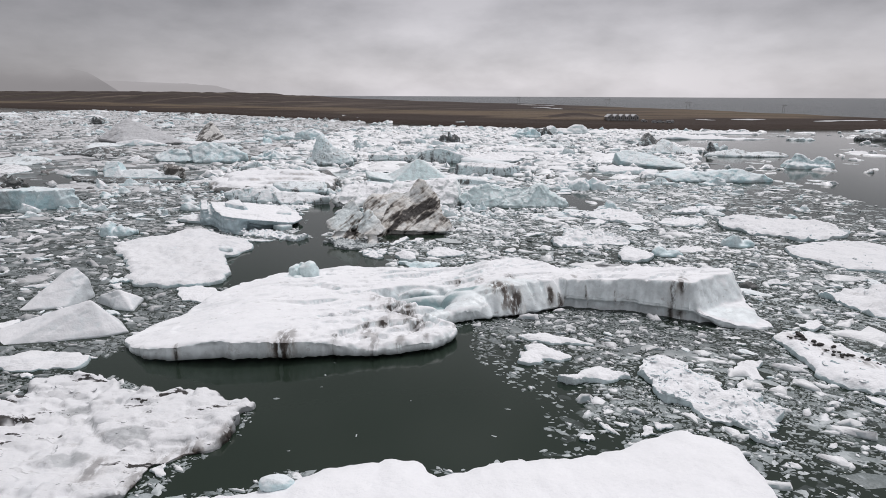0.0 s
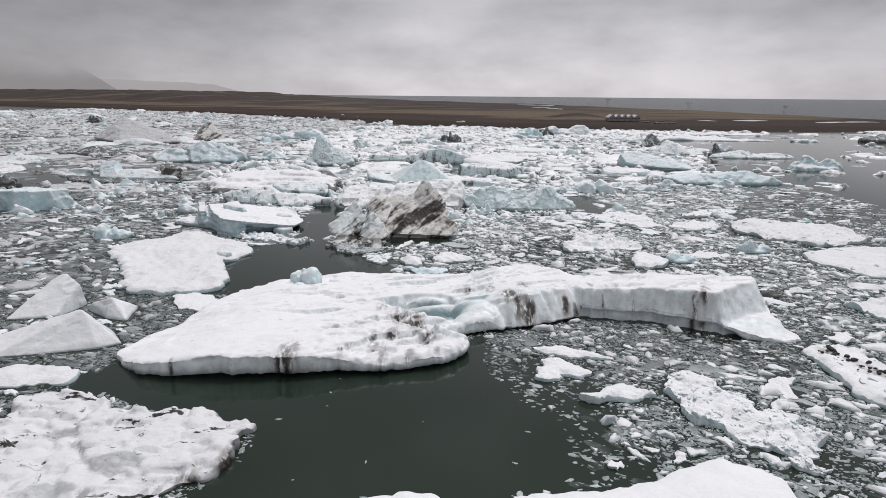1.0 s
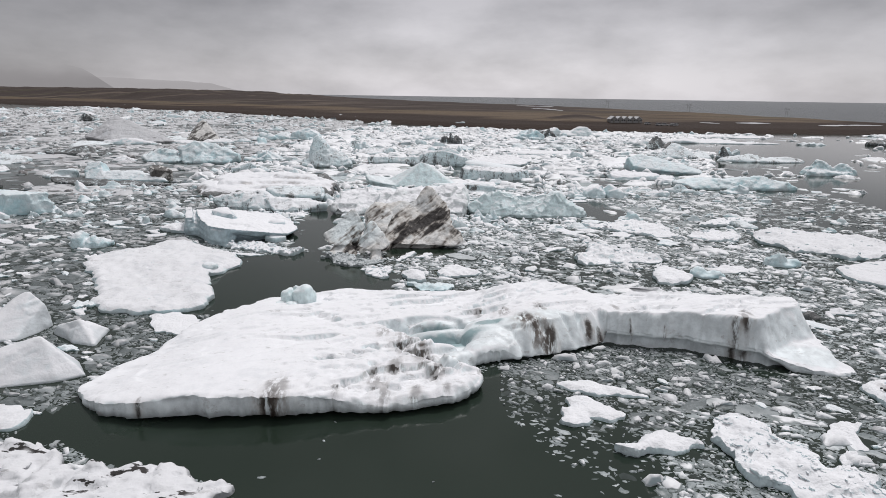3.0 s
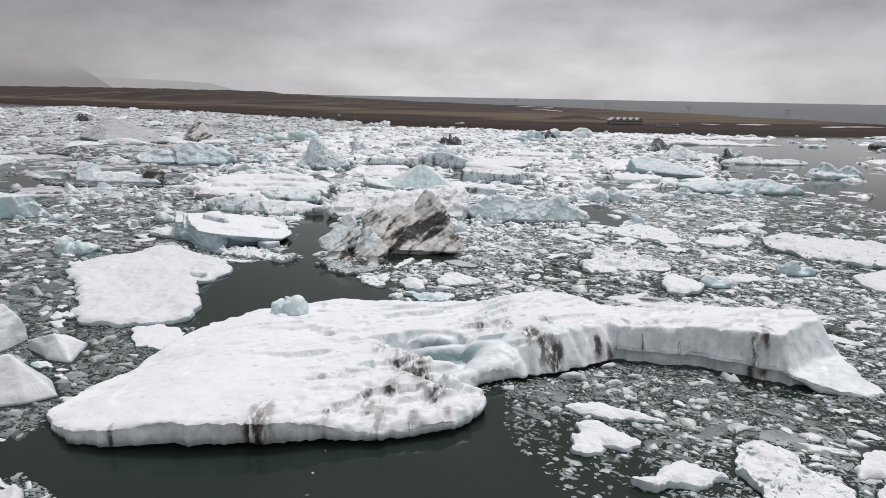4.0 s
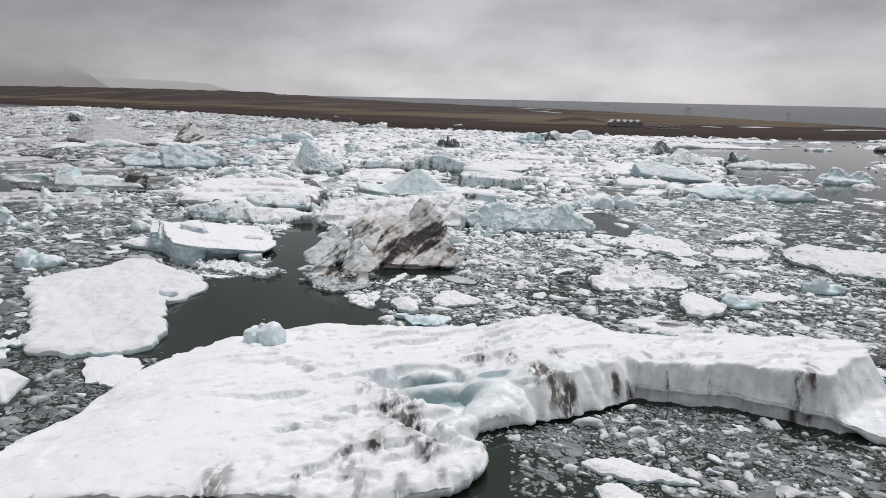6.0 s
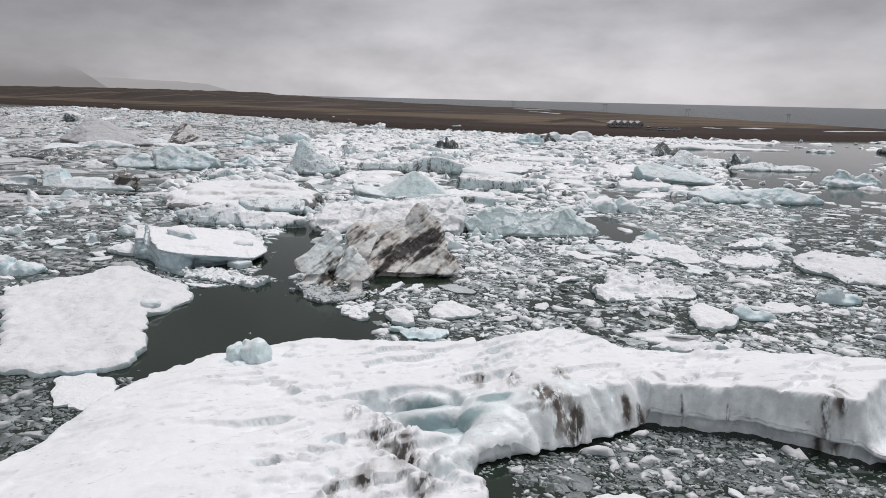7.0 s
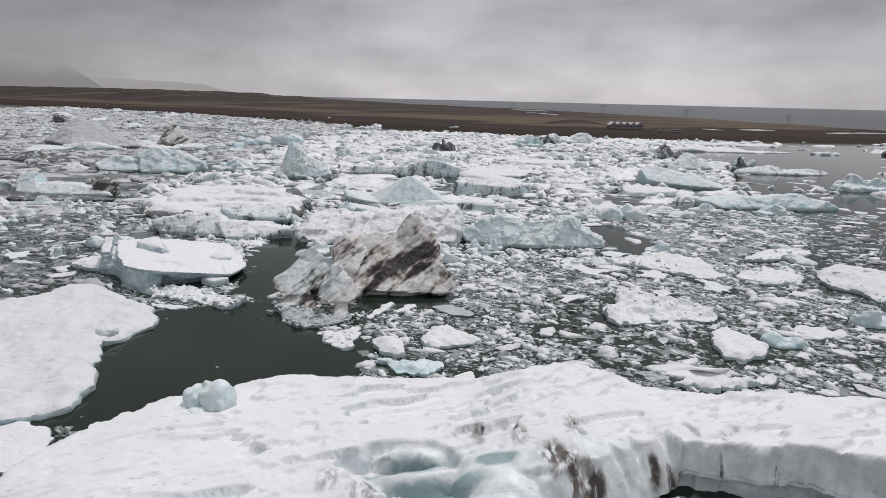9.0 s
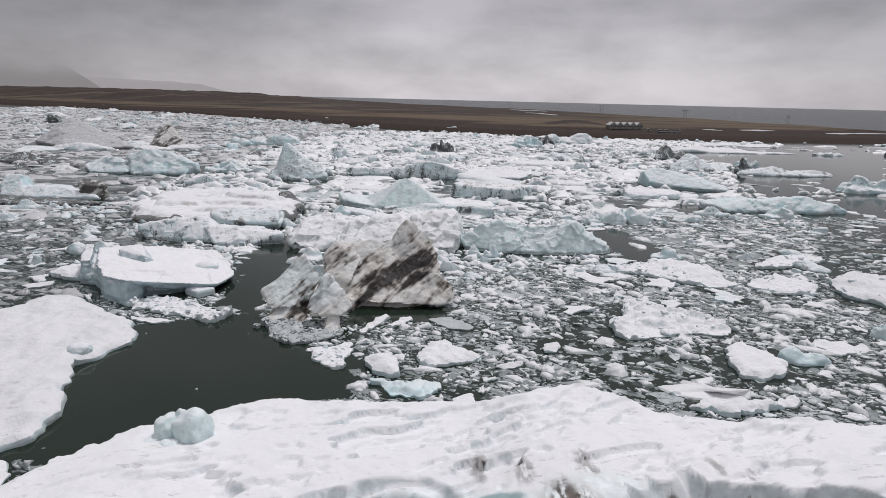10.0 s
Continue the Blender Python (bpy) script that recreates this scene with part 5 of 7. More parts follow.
DIRTY_BODY = [(-13.1, 84.6, 3.6), (-11.9, 84.6, 4.6), (-9.4, 84.4, 4.9), (-6.2, 84.4, 5.4), (-2.0, 84.2, 5.0), (-1.2, 83.6, 4.2), (-0.9, 82.2, 2.6), (-0.6, 80.0, 0.6), (-3.0, 78.3, 0.5), (-7.0, 78.0, 0.5), (-9.6, 78.4, 0.5), (-11.6, 79.8, 0.9), (-12.8, 82.2, 2.2)]
DIRTY_LEFT = [(-13.0, 84.3, 3.9), (-11.7, 84.5, 5.0), (-10.4, 84.5, 4.9), (-12.4, 81.5, 2.4), (-9.6, 79.6, 2.0), (-10.8, 80.0, 1.4), (-8.8, 82.0, 3.6)]
DIRTY_RIGHT = [(-3.4, 80.6, 2.7), (-2.4, 80.8, 3.0), (-1.2, 80.6, 3.0), (0.2, 80.5, 1.9), (0.6, 80.0, 1.0), (0.5, 79.0, 0.4), (-1.6, 78.2, 0.45), (-4.6, 78.1, 0.5), (-5.4, 79.2, 1.3)]
DIRTY_A = [(-13.9, 78.6, 5.15), (-13.6, 78.7, 5.1), (-12.9, 78.8, 4.0), (-12.3, 79.0, 2.8), (-14.9, 77.6, 4.3), (-16.0, 76.8, 3.2), (-17.2, 76.4, 2.3), (-17.1, 75.8, 1.55), (-15.6, 74.6, 1.3), (-14.2, 74.9, 1.3), (-12.8, 77.4, 1.4)]
DIRTY_B = [(-11.2, 76.2, 4.3), (-11.0, 76.2, 4.25), (-10.2, 75.7, 3.2), (-9.4, 75.3, 2.6), (-8.6, 74.8, 1.6), (-8.9, 74.3, 1.35), (-9.6, 73.5, 1.15), (-11.4, 73.4, 1.15), (-12.9, 74.6, 1.3), (-12.2, 75.5, 2.5), (-9.6, 76.8, 1.3)]
DIRTY_PIL = [(-10.6, 74.3, 1.4), (-9.9, 74.3, 1.4), (-10.2, 75.2, 1.4), (-10.4, 74.4, 0.6), (-9.3, 72.9, 0.05), (-10.9, 72.3, 0.05), (-10.0, 74.6, 0.05), (-11.2, 74.6, 0.05)]
DIRTY_NECK = [(-15.5, 76.4, 1.7), (-14.0, 76.2, 1.7), (-14.2, 78.0, 1.4), (-16.6, 73.9, 0.05), (-14.6, 73.0, 0.05), (-15.6, 72.8, 0.05), (-13.4, 77.8, 0.2), (-12.6, 74.6, 0.05)]
DIRTY_CORE = [(-15.4, 77.2, 1.3), (-12.0, 76.8, 1.2), (-9.6, 77.4, 1.0), (-8.6, 78.6, 1.0), (-13.0, 80.5, 1.6), (-15.6, 76.4, -0.3), (-12.2, 75.9, -0.3), (-9.4, 76.9, -0.3), (-8.4, 79.0, -0.3), (-13.5, 80.5, -0.3)]
DIRTY_SPIRE = [(-6.2, 84.6, 5.0), (-5.5, 84.8, 6.2), (-4.9, 84.9, 7.2), (-4.5, 84.9, 7.5), (-4.1, 84.9, 7.3), (-3.7, 84.8, 6.6), (-2.6, 84.6, 5.5), (-1.5, 84.2, 4.9), (-6.4, 82.6, 3.4), (-2.0, 82.4, 3.2), (-4.6, 82.8, 4.4)]
carved([DIRTY_BODY, DIRTY_LEFT, DIRTY_RIGHT, DIRTY_A, DIRTY_B, DIRTY_PIL, DIRTY_NECK, DIRTY_CORE, DIRTY_SPIRE], "jagged iceberg streaked with black volcanic ash", ICE_JAGGED, 0.11, 0.3, 53, 2.0, 0.9, group="peaked icebergs", lift=(1, 2, 3, 4, 5, 6, 7, 8), notch=0.6, inset=0.66, grooves=(38, 0.26, 0.95))
floe([(-17.0, 72.9), (-16.2, 73.6), (-15.4, 71.3), (-14.2, 70.4), (-12.3, 69.9), (-11.0, 70.8), (-9.4, 72.4), (-9.9, 73.0), (-11.4, 72.4), (-12.6, 72.6), (-13.6, 73.6), (-15.2, 74.8), (-16.4, 75.0)], 0.22, "wave-washed ice apron at the foot of a jagged berg", ICE_WET, lumps=0.3, rubble=(150, 0.12, 0.5), seed=58, cell=0.15, rough=0.5)
LAY_RIM = [(-30.5, 78.2, 2.3), (-33.2, 79.2, 2.5), (-36.0, 83.0, 2.7), (-38.4, 87.6, 2.9), (-36.6, 90.4, 2.3), (-33.6, 92.2, 1.8), (-27.9, 93.2, 1.25), (-24.9, 89.6, 1.0), (-22.9, 85.5, 0.72), (-23.4, 82.0, 0.85), (-25.9, 80.9, 1.1), (-28.4, 80.0, 1.55)]
LAY_TOP = LAY_RIM + [(-30.9 + 0.9 * (x + 30.9), 85.5 + 0.9 * (y - 85.5), max(0.3, z - 0.7)) for x, y, z in LAY_RIM]
LAY_WALL = [(-30.6, 78.4, 2.0), (-33.2, 79.4, 2.2), (-36.0, 83.2, 2.4), (-38.3, 87.5, 2.6), (-30.2, 77.7, -0.4), (-32.6, 79.2, -0.4), (-34.9, 81.6, -0.4), (-39.2, 86.6, -0.4), (-29.6, 80.0, 1.4), (-29.8, 79.6, -0.4), (-31.0, 84.0, 1.6), (-35.0, 88.0, -0.4)]
LAY_BASE = [(-31.0, 80.6, 1.5), (-28.0, 81.2, 1.1), (-24.6, 83.6, 0.7), (-25.6, 89.4, 0.7), (-30.0, 91.0, 1.2), (-36.0, 90.0, 1.8), (-31.0, 80.2, -0.4), (-28.0, 81.0, -0.4), (-24.6, 83.2, -0.4), (-25.4, 89.6, -0.4), (-36.0, 90.4, -0.4)]
LAY_HEAD = [(-40.3, 88.4, 3.1), (-39.0, 88.0, 3.2), (-37.2, 84.2, 2.5), (-38.4, 84.2, 2.3), (-40.6, 88.6, -0.4), (-38.6, 88.2, -0.4), (-36.8, 83.8, -0.4), (-38.5, 83.8, -0.4), (-37.8, 83.6, 1.4)]
carved([LAY_TOP, LAY_WALL, LAY_BASE, LAY_HEAD], "layered pale blue iceberg with a snowy top", ICE_LAYERED, 0.13, 0.42, 54, 1.8, 0.55, group="peaked icebergs", lift=(0, 1, 2, 3), layers=0.4)
TAKEN.append(foot_outline([(-40.6, 88.6), (-37.6, 83.6), (-30.2, 77.5), (-23.4, 82.0), (-22.9, 85.5), (-24.9, 89.6), (-27.9, 93.2), (-36.6, 90.6)]))
floe([(-43.2, 86.2), (-40.4, 84.6), (-38.8, 84.6), (-39.4, 86.4), (-40.9, 89.0), (-42.8, 88.6)], 0.7, "white wedge of snowy ice beside a layered berg", lumps=0.12, seed=59, cell=0.15, rough=0.25, rim=1.0)
LAY_BLK = [(-34.8, 85.4, 2.1), (-31.5, 84.4, 1.9), (-35.6, 86.5, 3.0), (-32.0, 84.9, 2.9), (-35.2, 87.3, 3.3), (-33.7, 87.9, 3.3), (-34.8, 87.1, 1.8), (-31.5, 86.1, 1.8)]
carved([LAY_BLK], "blue ice block on a layered berg", ICE_LAYERED, 0.13, 0.1, 55, 1.0, 0.7, name="ice_block", category="ice block", group="", lift=(0,))
LAY_LUMP = [(-25.8, 81.2, 0.7), (-25.3, 81.7, 0.8), (-23.5, 81.6, 0.5), (-23.7, 81.2, 0.0), (-24.7, 80.2, 0.0), (-26.6, 81.3, 0.0)]
carved([LAY_LUMP], "small white ice block beside a layered berg", ICE_PALE, 0.12, 0.1, 56, 0.7, name="ice_block", category="ice block")


def boulder(name, parts, material, label, category="ice boulder", seed=1, rough=0.12):
    """Rounded lumps (x, y, z, rx, ry, rz) grown into one body."""
    bm = bmesh.new()
    for k, (x, y, z, rx, ry, rz) in enumerate(parts):
        made = bmesh.ops.create_icosphere(bm, subdivisions=2 if name == "stone" else 4, radius=1.0)
        for v in made["verts"]:
            n = noise.noise(v.co * 1.3 + Vector((seed, k, 0))) + 0.4 * noise.noise(v.co * 3.1 + Vector((k, seed, 0)))
            q = v.co * (1 + rough * n)
            v.co = Vector((x + q.x * rx, y + q.y * ry, z + q.z * rz))
    for f in bm.faces:
        f.smooth = True
    me = bpy.data.meshes.new(name)
    bm.to_mesh(me)
    bm.free()
    me.materials.append(material)
    return tagged(new(name, me), label, category)


boulder("ice_boulder", [(-16.05, 55.9, 1.4, 0.75, 0.8, 1.0), (-14.55, 55.7, 1.5, 1.05, 0.9, 1.25), (-15.4, 56.3, 1.5, 0.5, 0.5, 1.0), (-15.5, 54.8, 1.1, 0.65, 0.5, 0.45), (-16.6, 55.2, 1.05, 0.55, 0.5, 0.4)], ICE_AQUA, "smooth rounded pale blue ice boulders on snow", seed=3, rough=0.2)
boulder("ice_boulder", [(-26.4, 86.8, 1.25, 1.3, 0.9, 0.5)], ICE_SMOOTH, "rounded grey ice lump on a layered berg", seed=8)
boulder("ice_boulder", [(-28.0, 67.0, 0.75, 0.9, 0.7, 0.5)], ICE_PALE, "small grey ice boulder on a snow raft", seed=5)
boulder("ice_boulder", [(-8.4, 23.7, 1.0, 0.9, 0.5, 0.4)], ICE_PALE, "small pale ice slab on snow", seed=6)

STONE = Mat("black_stone")
STONE = STONE.done(STONE.mix(STONE.noise(3.0), (0.015, 0.014, 0.013), (0.05, 0.045, 0.04)), 0.7)
stone_rng = random.Random(9)
for cx, cy, count, reach in ((30.4, 39.6, 16, 1.0), (28.9, 42.6, 9, 0.7), (31.6, 38.0, 8, 0.6), (29.5, 41.2, 7, 0.6)):
    for _ in range(count):
        s = stone_rng.uniform(0.08, 0.24)
        boulder("stone", [(cx + stone_rng.gauss(0, reach * 0.6), cy + stone_rng.gauss(0, reach * 0.6), 0.66, s, s * 0.7, s * 0.6)], STONE, "black volcanic stone lying on snow-covered ice", "stone", stone_rng.randint(1, 99), 0.4)["group"] = "stones on the floe"

# ---------- icebergs further out ----------
TRI_A = [(-14.1, 129.7, 1.6), (-14.3, 131.2, 1.1), (-9.0, 129.7, 4.2), (-9.1, 131.2, 2.9), (-7.2, 129.7, 5.3), (-7.3, 131.2, 3.7), (-5.8, 129.7, 5.0), (-5.9, 131.2, 3.5), (1.5, 127.5, -0.7), (0.5, 126.5, -0.8), (-8.7, 126.5, -0.1), (-12.8, 126.8, 0.4), (-12.9, 128.3, 0.3)]
TRI_B = [(-19.8, 131.0, 2.2), (-15.4, 131.0, 1.7), (-10.1, 131.0, 1.3), (-9.7, 126.5, -0.0), (-14.9, 127.0, 0.7), (-18.7, 129.0, 1.2)]
carved([TRI_A, TRI_B], "triangular pale blue tilted iceberg slab", ICE_AQUA, 0.2, 0.2, 61, 2.6, 0.6)
TRI_C = [(-18.3, 126.0, 0.5), (-14.4, 123.9, 0.7), (-10.2, 120.4, 0.5), (-9.2, 119.7, 0.0), (-12.7, 118.0, 0.0), (-17.3, 123.0, 0.0)]
carved([TRI_C], "low pale blue floe with a dark edge", ICE_PALE, 0.25, 0.2, 611, 1.5)
MASS_A = [(-21.2, 100.5, 1.5), (-21.4, 104.5, 1.4), (-19.2, 102.2, 2.8), (-19.4, 106.2, 2.5), (-15.4, 102.7, 3.5), (-15.5, 106.7, 3.2), (-13.0, 102.2, 3.2), (-13.1, 106.2, 2.8), (-14.1, 99.4, 1.2), (-14.3, 103.4, 1.1), (-16.7, 97.5, 0.3), (-20.3, 98.6, 0.7), (-20.5, 102.6, 0.7)]
carved([MASS_A], "pale blue broken iceberg with a snowy top", ICE_WHITE, 0.19, 0.8, 62, 1.6, 0.2)
MASS_C = [(-15.4, 102.6, 2.8), (-15.6, 106.6, 2.5), (-10.8, 103.1, 3.3), (-10.9, 107.1, 2.9), (-3.5, 103.1, 3.7), (-3.5, 107.1, 3.4), (-14.0, 98.6, 0.4), (-14.1, 102.6, 0.4), (-3.7, 98.6, 0.6), (-3.7, 102.6, 0.6), (-10.3, 98.4, 0.4), (-10.4, 102.4, 0.4), (-12.5, 98.8, 0.8), (-12.7, 102.8, 0.7)]
carved([MASS_C], "broad low iceberg with a bright snowy top", ICE_WHITE, 0.2, 0.8, 630, 1.6, 0.2)
MASS_B = [(-4.6, 102.4, 3.8), (-4.7, 106.4, 3.4), (-1.6, 103.0, 4.5), (-1.6, 107.0, 4.1), (1.2, 102.4, 4.3), (1.2, 106.4, 3.9), (2.1, 100.8, 2.7), (2.1, 104.8, 2.5), (0.8, 98.0, 0.7), (0.8, 102.0, 0.6), (-4.0, 98.0, 0.6), (-4.0, 102.0, 0.5)]
carved([MASS_B], "pale blue iceberg with a snowy top", ICE_WHITE, 0.19, 0.8, 63, 1.6, 0.2)
BLUE_A = [(1.9, 100.8, 1.6), (1.9, 103.8, 0.7), (4.6, 101.2, 3.2), (4.6, 104.2, 1.5), (7.8, 101.2, 4.1), (7.8, 104.2, 1.8), (8.7, 101.2, 3.8), (8.8, 104.2, 1.7), (13.0, 101.2, 3.2), (13.1, 104.2, 1.5), (12.7, 98.5, -0.3), (6.8, 98.7, -0.3), (2.3, 100.0, 0.2)]
BLUE_B = [(8.4, 101.0, 3.1), (8.5, 104.0, 1.4), (12.9, 101.0, 3.5), (13.0, 104.0, 1.6), (17.0, 100.8, 3.8), (17.2, 103.8, 1.7), (18.1, 100.5, 3.2), (18.3, 103.5, 1.4), (20.4, 100.0, 1.5), (20.6, 103.0, 0.7), (22.8, 100.5, -0.0), (20.3, 99.0, -0.3), (14.1, 98.0, -0.5), (8.4, 100.0, 0.3)]
carved([BLUE_A, BLUE_B], "broad pale blue crumbling iceberg", ICE_AQUA, 0.16, 0.8, 64, 1.7, 0.3)
berg(5, 97, 4.6, 1.6, 1.9, "small group of white ice pillars", ICE_PALE, [(-0.6, 0, 0.9, 0.4, 0.9), (0.5, 0, 1, 0.3, 0.9), (0.1, 0, 0.6, 0.3, 0.9)], seed=65)
berg(10, 144, 16.6, 8, 2.6, "flat-topped iceberg with vertical black ash streaks", ICE_STRIPED, [(0, 0, 1.6, 1.1, 1.2)], seed=66, flat=0.85, bumps=0.25)
CLIFF_A = [(-9.1, 167.6, 3.0), (-9.2, 171.1, 2.4), (-6.6, 167.6, 3.7), (-6.7, 171.1, 2.9), (-2.5, 167.6, 4.3), (-2.5, 171.1, 3.4), (-0.7, 167.6, 3.2), (-0.7, 171.1, 2.5), (4.1, 167.4, 2.1), (4.2, 170.9, 1.7), (9.5, 167.2, 0.7), (9.6, 170.7, 0.6), (9.5, 166.5, -0.2), (-0.6, 166.0, -0.4), (-8.9, 166.0, -0.3)]
CLIFF_B = [(-24.3, 167.9, 2.1), (-24.5, 171.4, 1.7), (-15.6, 167.9, 2.0), (-15.7, 171.4, 1.6), (-7.8, 167.9, 2.4), (-7.9, 171.4, 1.9), (-7.8, 166.5, -0.1), (-15.5, 167.0, 0.1), (-23.9, 167.1, 0.6), (-24.1, 170.6, 0.5)]
carved([CLIFF_A, CLIFF_B], "iceberg cliff with vertical dark streaks", ICE_STRIPED, 0.3, 0.35, 67, 1.8, 0.4)
CLIFF_C = [(4.3, 173.0, 0.8), (10.1, 176.0, 1.5), (17.5, 180.0, 2.1), (23.9, 173.0, 0.9), (19.8, 168.0, 0.3), (10.1, 167.0, -0.2)]
carved([CLIFF_C], "low snowy mound behind an ice cliff", ICE_SNOW, 0.4, 0.5, 670, 2.0, 0.4)
PEAK_A = [(-38.4, 162.6, 7.1), (-38.8, 165.6, 5.7), (-37.4, 163.2, 8.4), (-37.8, 166.2, 6.7), (-35.6, 163.2, 7.2), (-35.9, 166.2, 5.7), (-33.0, 162.0, 4.2), (-33.4, 165.0, 3.4), (-31.4, 159.0, 0.6), (-31.7, 162.0, 0.5), (-38.4, 159.0, 0.9), (-38.8, 162.0, 0.7), (-39.6, 161.4, 3.5), (-40.0, 164.4, 2.8)]
PEAK_B = [(-34.4, 162.4, 5.5), (-34.7, 165.4, 4.4), (-30.2, 161.8, 3.9), (-30.5, 164.8, 3.1), (-27.5, 159.4, 1.1), (-27.8, 162.4, 0.9), (-31.0, 158.5, 0.3), (-33.8, 158.8, 0.6), (-34.1, 161.8, 0.5)]
PEAK_C = [(-40.8, 160.6, 2.2), (-41.2, 163.6, 1.7), (-38.4, 161.8, 3.5), (-38.8, 164.8, 2.8), (-35.4, 160.6, 2.3), (-35.8, 163.6, 1.8), (-32.3, 158.5, 0.4), (-32.6, 161.5, 0.3), (-41.1, 159.0, 0.3)]
carved([PEAK_A, PEAK_B, PEAK_C], "steep tilted iceberg with a dirty crest", ICE_GREY, 0.25, 0.5, 68, 2.2, 0.4)
berg(0, 234, 9.3, 7, 4.6, "small black ash-covered iceberg", ICE_BLACK, seed=69)
DKPK_A = [(77.4, 228.0, 1.4), (78.2, 231.0, 1.1), (79.0, 228.6, 4.8), (79.8, 231.6, 3.8), (80.6, 228.6, 5.3), (81.4, 231.6, 4.2), (83.6, 227.4, 2.2), (84.5, 230.4, 1.8), (81.9, 225.0, 0.0), (74.8, 225.0, -0.1)]
DKPK_B = [(82.7, 227.4, 1.0), (83.5, 230.4, 0.8), (85.7, 228.0, 3.1), (86.6, 231.0, 2.5), (87.8, 228.0, 2.7), (88.7, 231.0, 2.1), (86.3, 225.0, 0.1), (81.5, 225.0, -0.2)]
carved([DKPK_A, DKPK_B], "jagged black ash-covered iceberg", ICE_BLACK, 0.3, 0.5, 70, 2.0, 0.3)
CONE_A = [(70.7, 200.0, -0.3), (75.0, 199.4, 5.1), (75.7, 202.4, 4.1), (76.8, 199.4, 4.8), (77.6, 202.4, 3.9), (81.4, 197.0, 1.2), (82.2, 200.0, 1.0), (82.8, 194.0, -0.2), (68.8, 195.0, -0.7)]
CONE_B = [(81.2, 200.0, 0.3), (85.0, 199.2, 2.3), (85.8, 202.2, 1.8), (86.9, 198.6, 1.7), (87.7, 201.6, 1.3), (87.1, 195.0, -0.1), (79.9, 195.0, -0.6)]
carved([CONE_A, CONE_B], "white cone-shaped iceberg with grey streaks", ICE_GREY, 0.3, 0.4, 71, 2.5, 0.5)
DKSLAB_A = [(47.7, 160.4, 3.8), (48.1, 163.4, 3.1), (50.8, 161.0, 4.6), (51.3, 164.0, 3.6), (55.4, 160.4, 3.9), (56.0, 163.4, 3.1), (66.4, 156.8, 1.1), (67.0, 159.8, 0.9), (66.2, 155.0, 0.1), (58.5, 155.6, 0.5), (59.1, 158.6, 0.4), (48.5, 157.4, 1.7), (49.0, 160.4, 1.4)]
carved([DKSLAB_A], "tilted blue iceberg slab with a dark edge", ICE_BLUE, 0.25, 0.35, 72, 2.0, 0.4)
berg(48, 148, 18, 10, 1.6, "broad low snow-covered iceberg", ICE_SNOW, seed=73, flat=0.8, plinth=0.5)
LONG_A = [(50.3, 132.8, 1.2), (50.8, 136.3, 1.0), (55.9, 133.2, 2.4), (56.4, 136.7, 1.9), (60.0, 132.8, 2.0), (60.6, 136.3, 1.6), (60.5, 131.0, -0.4), (53.6, 130.0, -0.9), (50.1, 133.0, -0.1)]
LONG_B = [(59.9, 132.4, 1.7), (60.5, 135.9, 1.4), (65.4, 132.8, 2.7), (66.1, 136.3, 2.1), (68.7, 132.8, 2.8), (69.4, 136.3, 2.2), (74.9, 132.0, 1.7), (75.6, 135.5, 1.4), (77.7, 132.0, 0.0), (70.7, 130.0, -0.6), (59.5, 131.0, -0.6)]
carved([LONG_A, LONG_B], "long pale blue iceberg ridge", ICE_BLUE, 0.28, 0.7, 74, 2.0, 0.4)
berg(50, 130, 5, 3, 1.3, "low black ash-covered ice lump", ICE_BLACK, seed=75)
berg(28.6, 120, 4.2, 4.5, 2.5, "blocky white cracked iceberg", ICE_SMOOTH, [(0, 0, 1.0, 1.2, 1.2), (0.3, 0, 0.8, 0.8, 1.0)], seed=76, bumps=0.4)
berg(32.4, 120, 3.6, 4.2, 2.8, "blocky white iceberg beside a crack", ICE_SMOOTH, [(0, 0, 1.0, 1.2, 1.2), (-0.3, 0, 0.9, 0.8, 1.0)], seed=176, bumps=0.35)
berg(24, 120, 5.4, 4.5, 2.2, "low white iceberg beside a block", ICE_SNOW, seed=77)
berg(64, 295, 32, 10, 5.0, "white iceberg ridge near the far shore", ICE_SNOW, [(-0.75, 0, 0.9, 0.3, 0.9), (0.15, 0, 1, 0.5, 0.9), (-0.3, 0, 0.6, 0.4, 0.9), (0.7, 0, 0.4, 0.5, 0.9)], seed=78)
berg(48, 285, 9, 7, 4.0, "dark ash-covered iceberg in pack", ICE_BLACK, seed=79)
berg(36, 269, 15, 9, 5.3, "teal iceberg near the far shore", ICE_BLUE, seed=80)
berg(32, 201, 26, 8, 1.1, "flat snow-covered floe with a dark edge", ICE_SNOW, [(0, 0, 1.4, 1.2, 1.2)], seed=81, flat=0.9)
berg(42, 222, 18, 8, 2.4, "grey ash-streaked iceberg in pack ice", ICE_GREY, seed=82)
berg(100, 209, 8.6, 4, 2.8, "small blue iceberg in open water", ICE_BLUE, seed=83)
berg(101, 190, 32, 9, 2.6, "long low snowy iceberg with dark patches", ICE_GREY, seed=84)
berg(92, 196, 6, 5, 4.2, "dark grey upright ice fin", ICE_BLACK, [(-0.2, 0, 1, 0.5, 0.7)], seed=85)
berg(103, 160, 14, 8, 4.0, "white and blue broken iceberg", ICE_PALE, seed=86)
berg(162, 260, 13, 5, 1.5, "low dark iceberg in open water", ICE_GREY, seed=87)


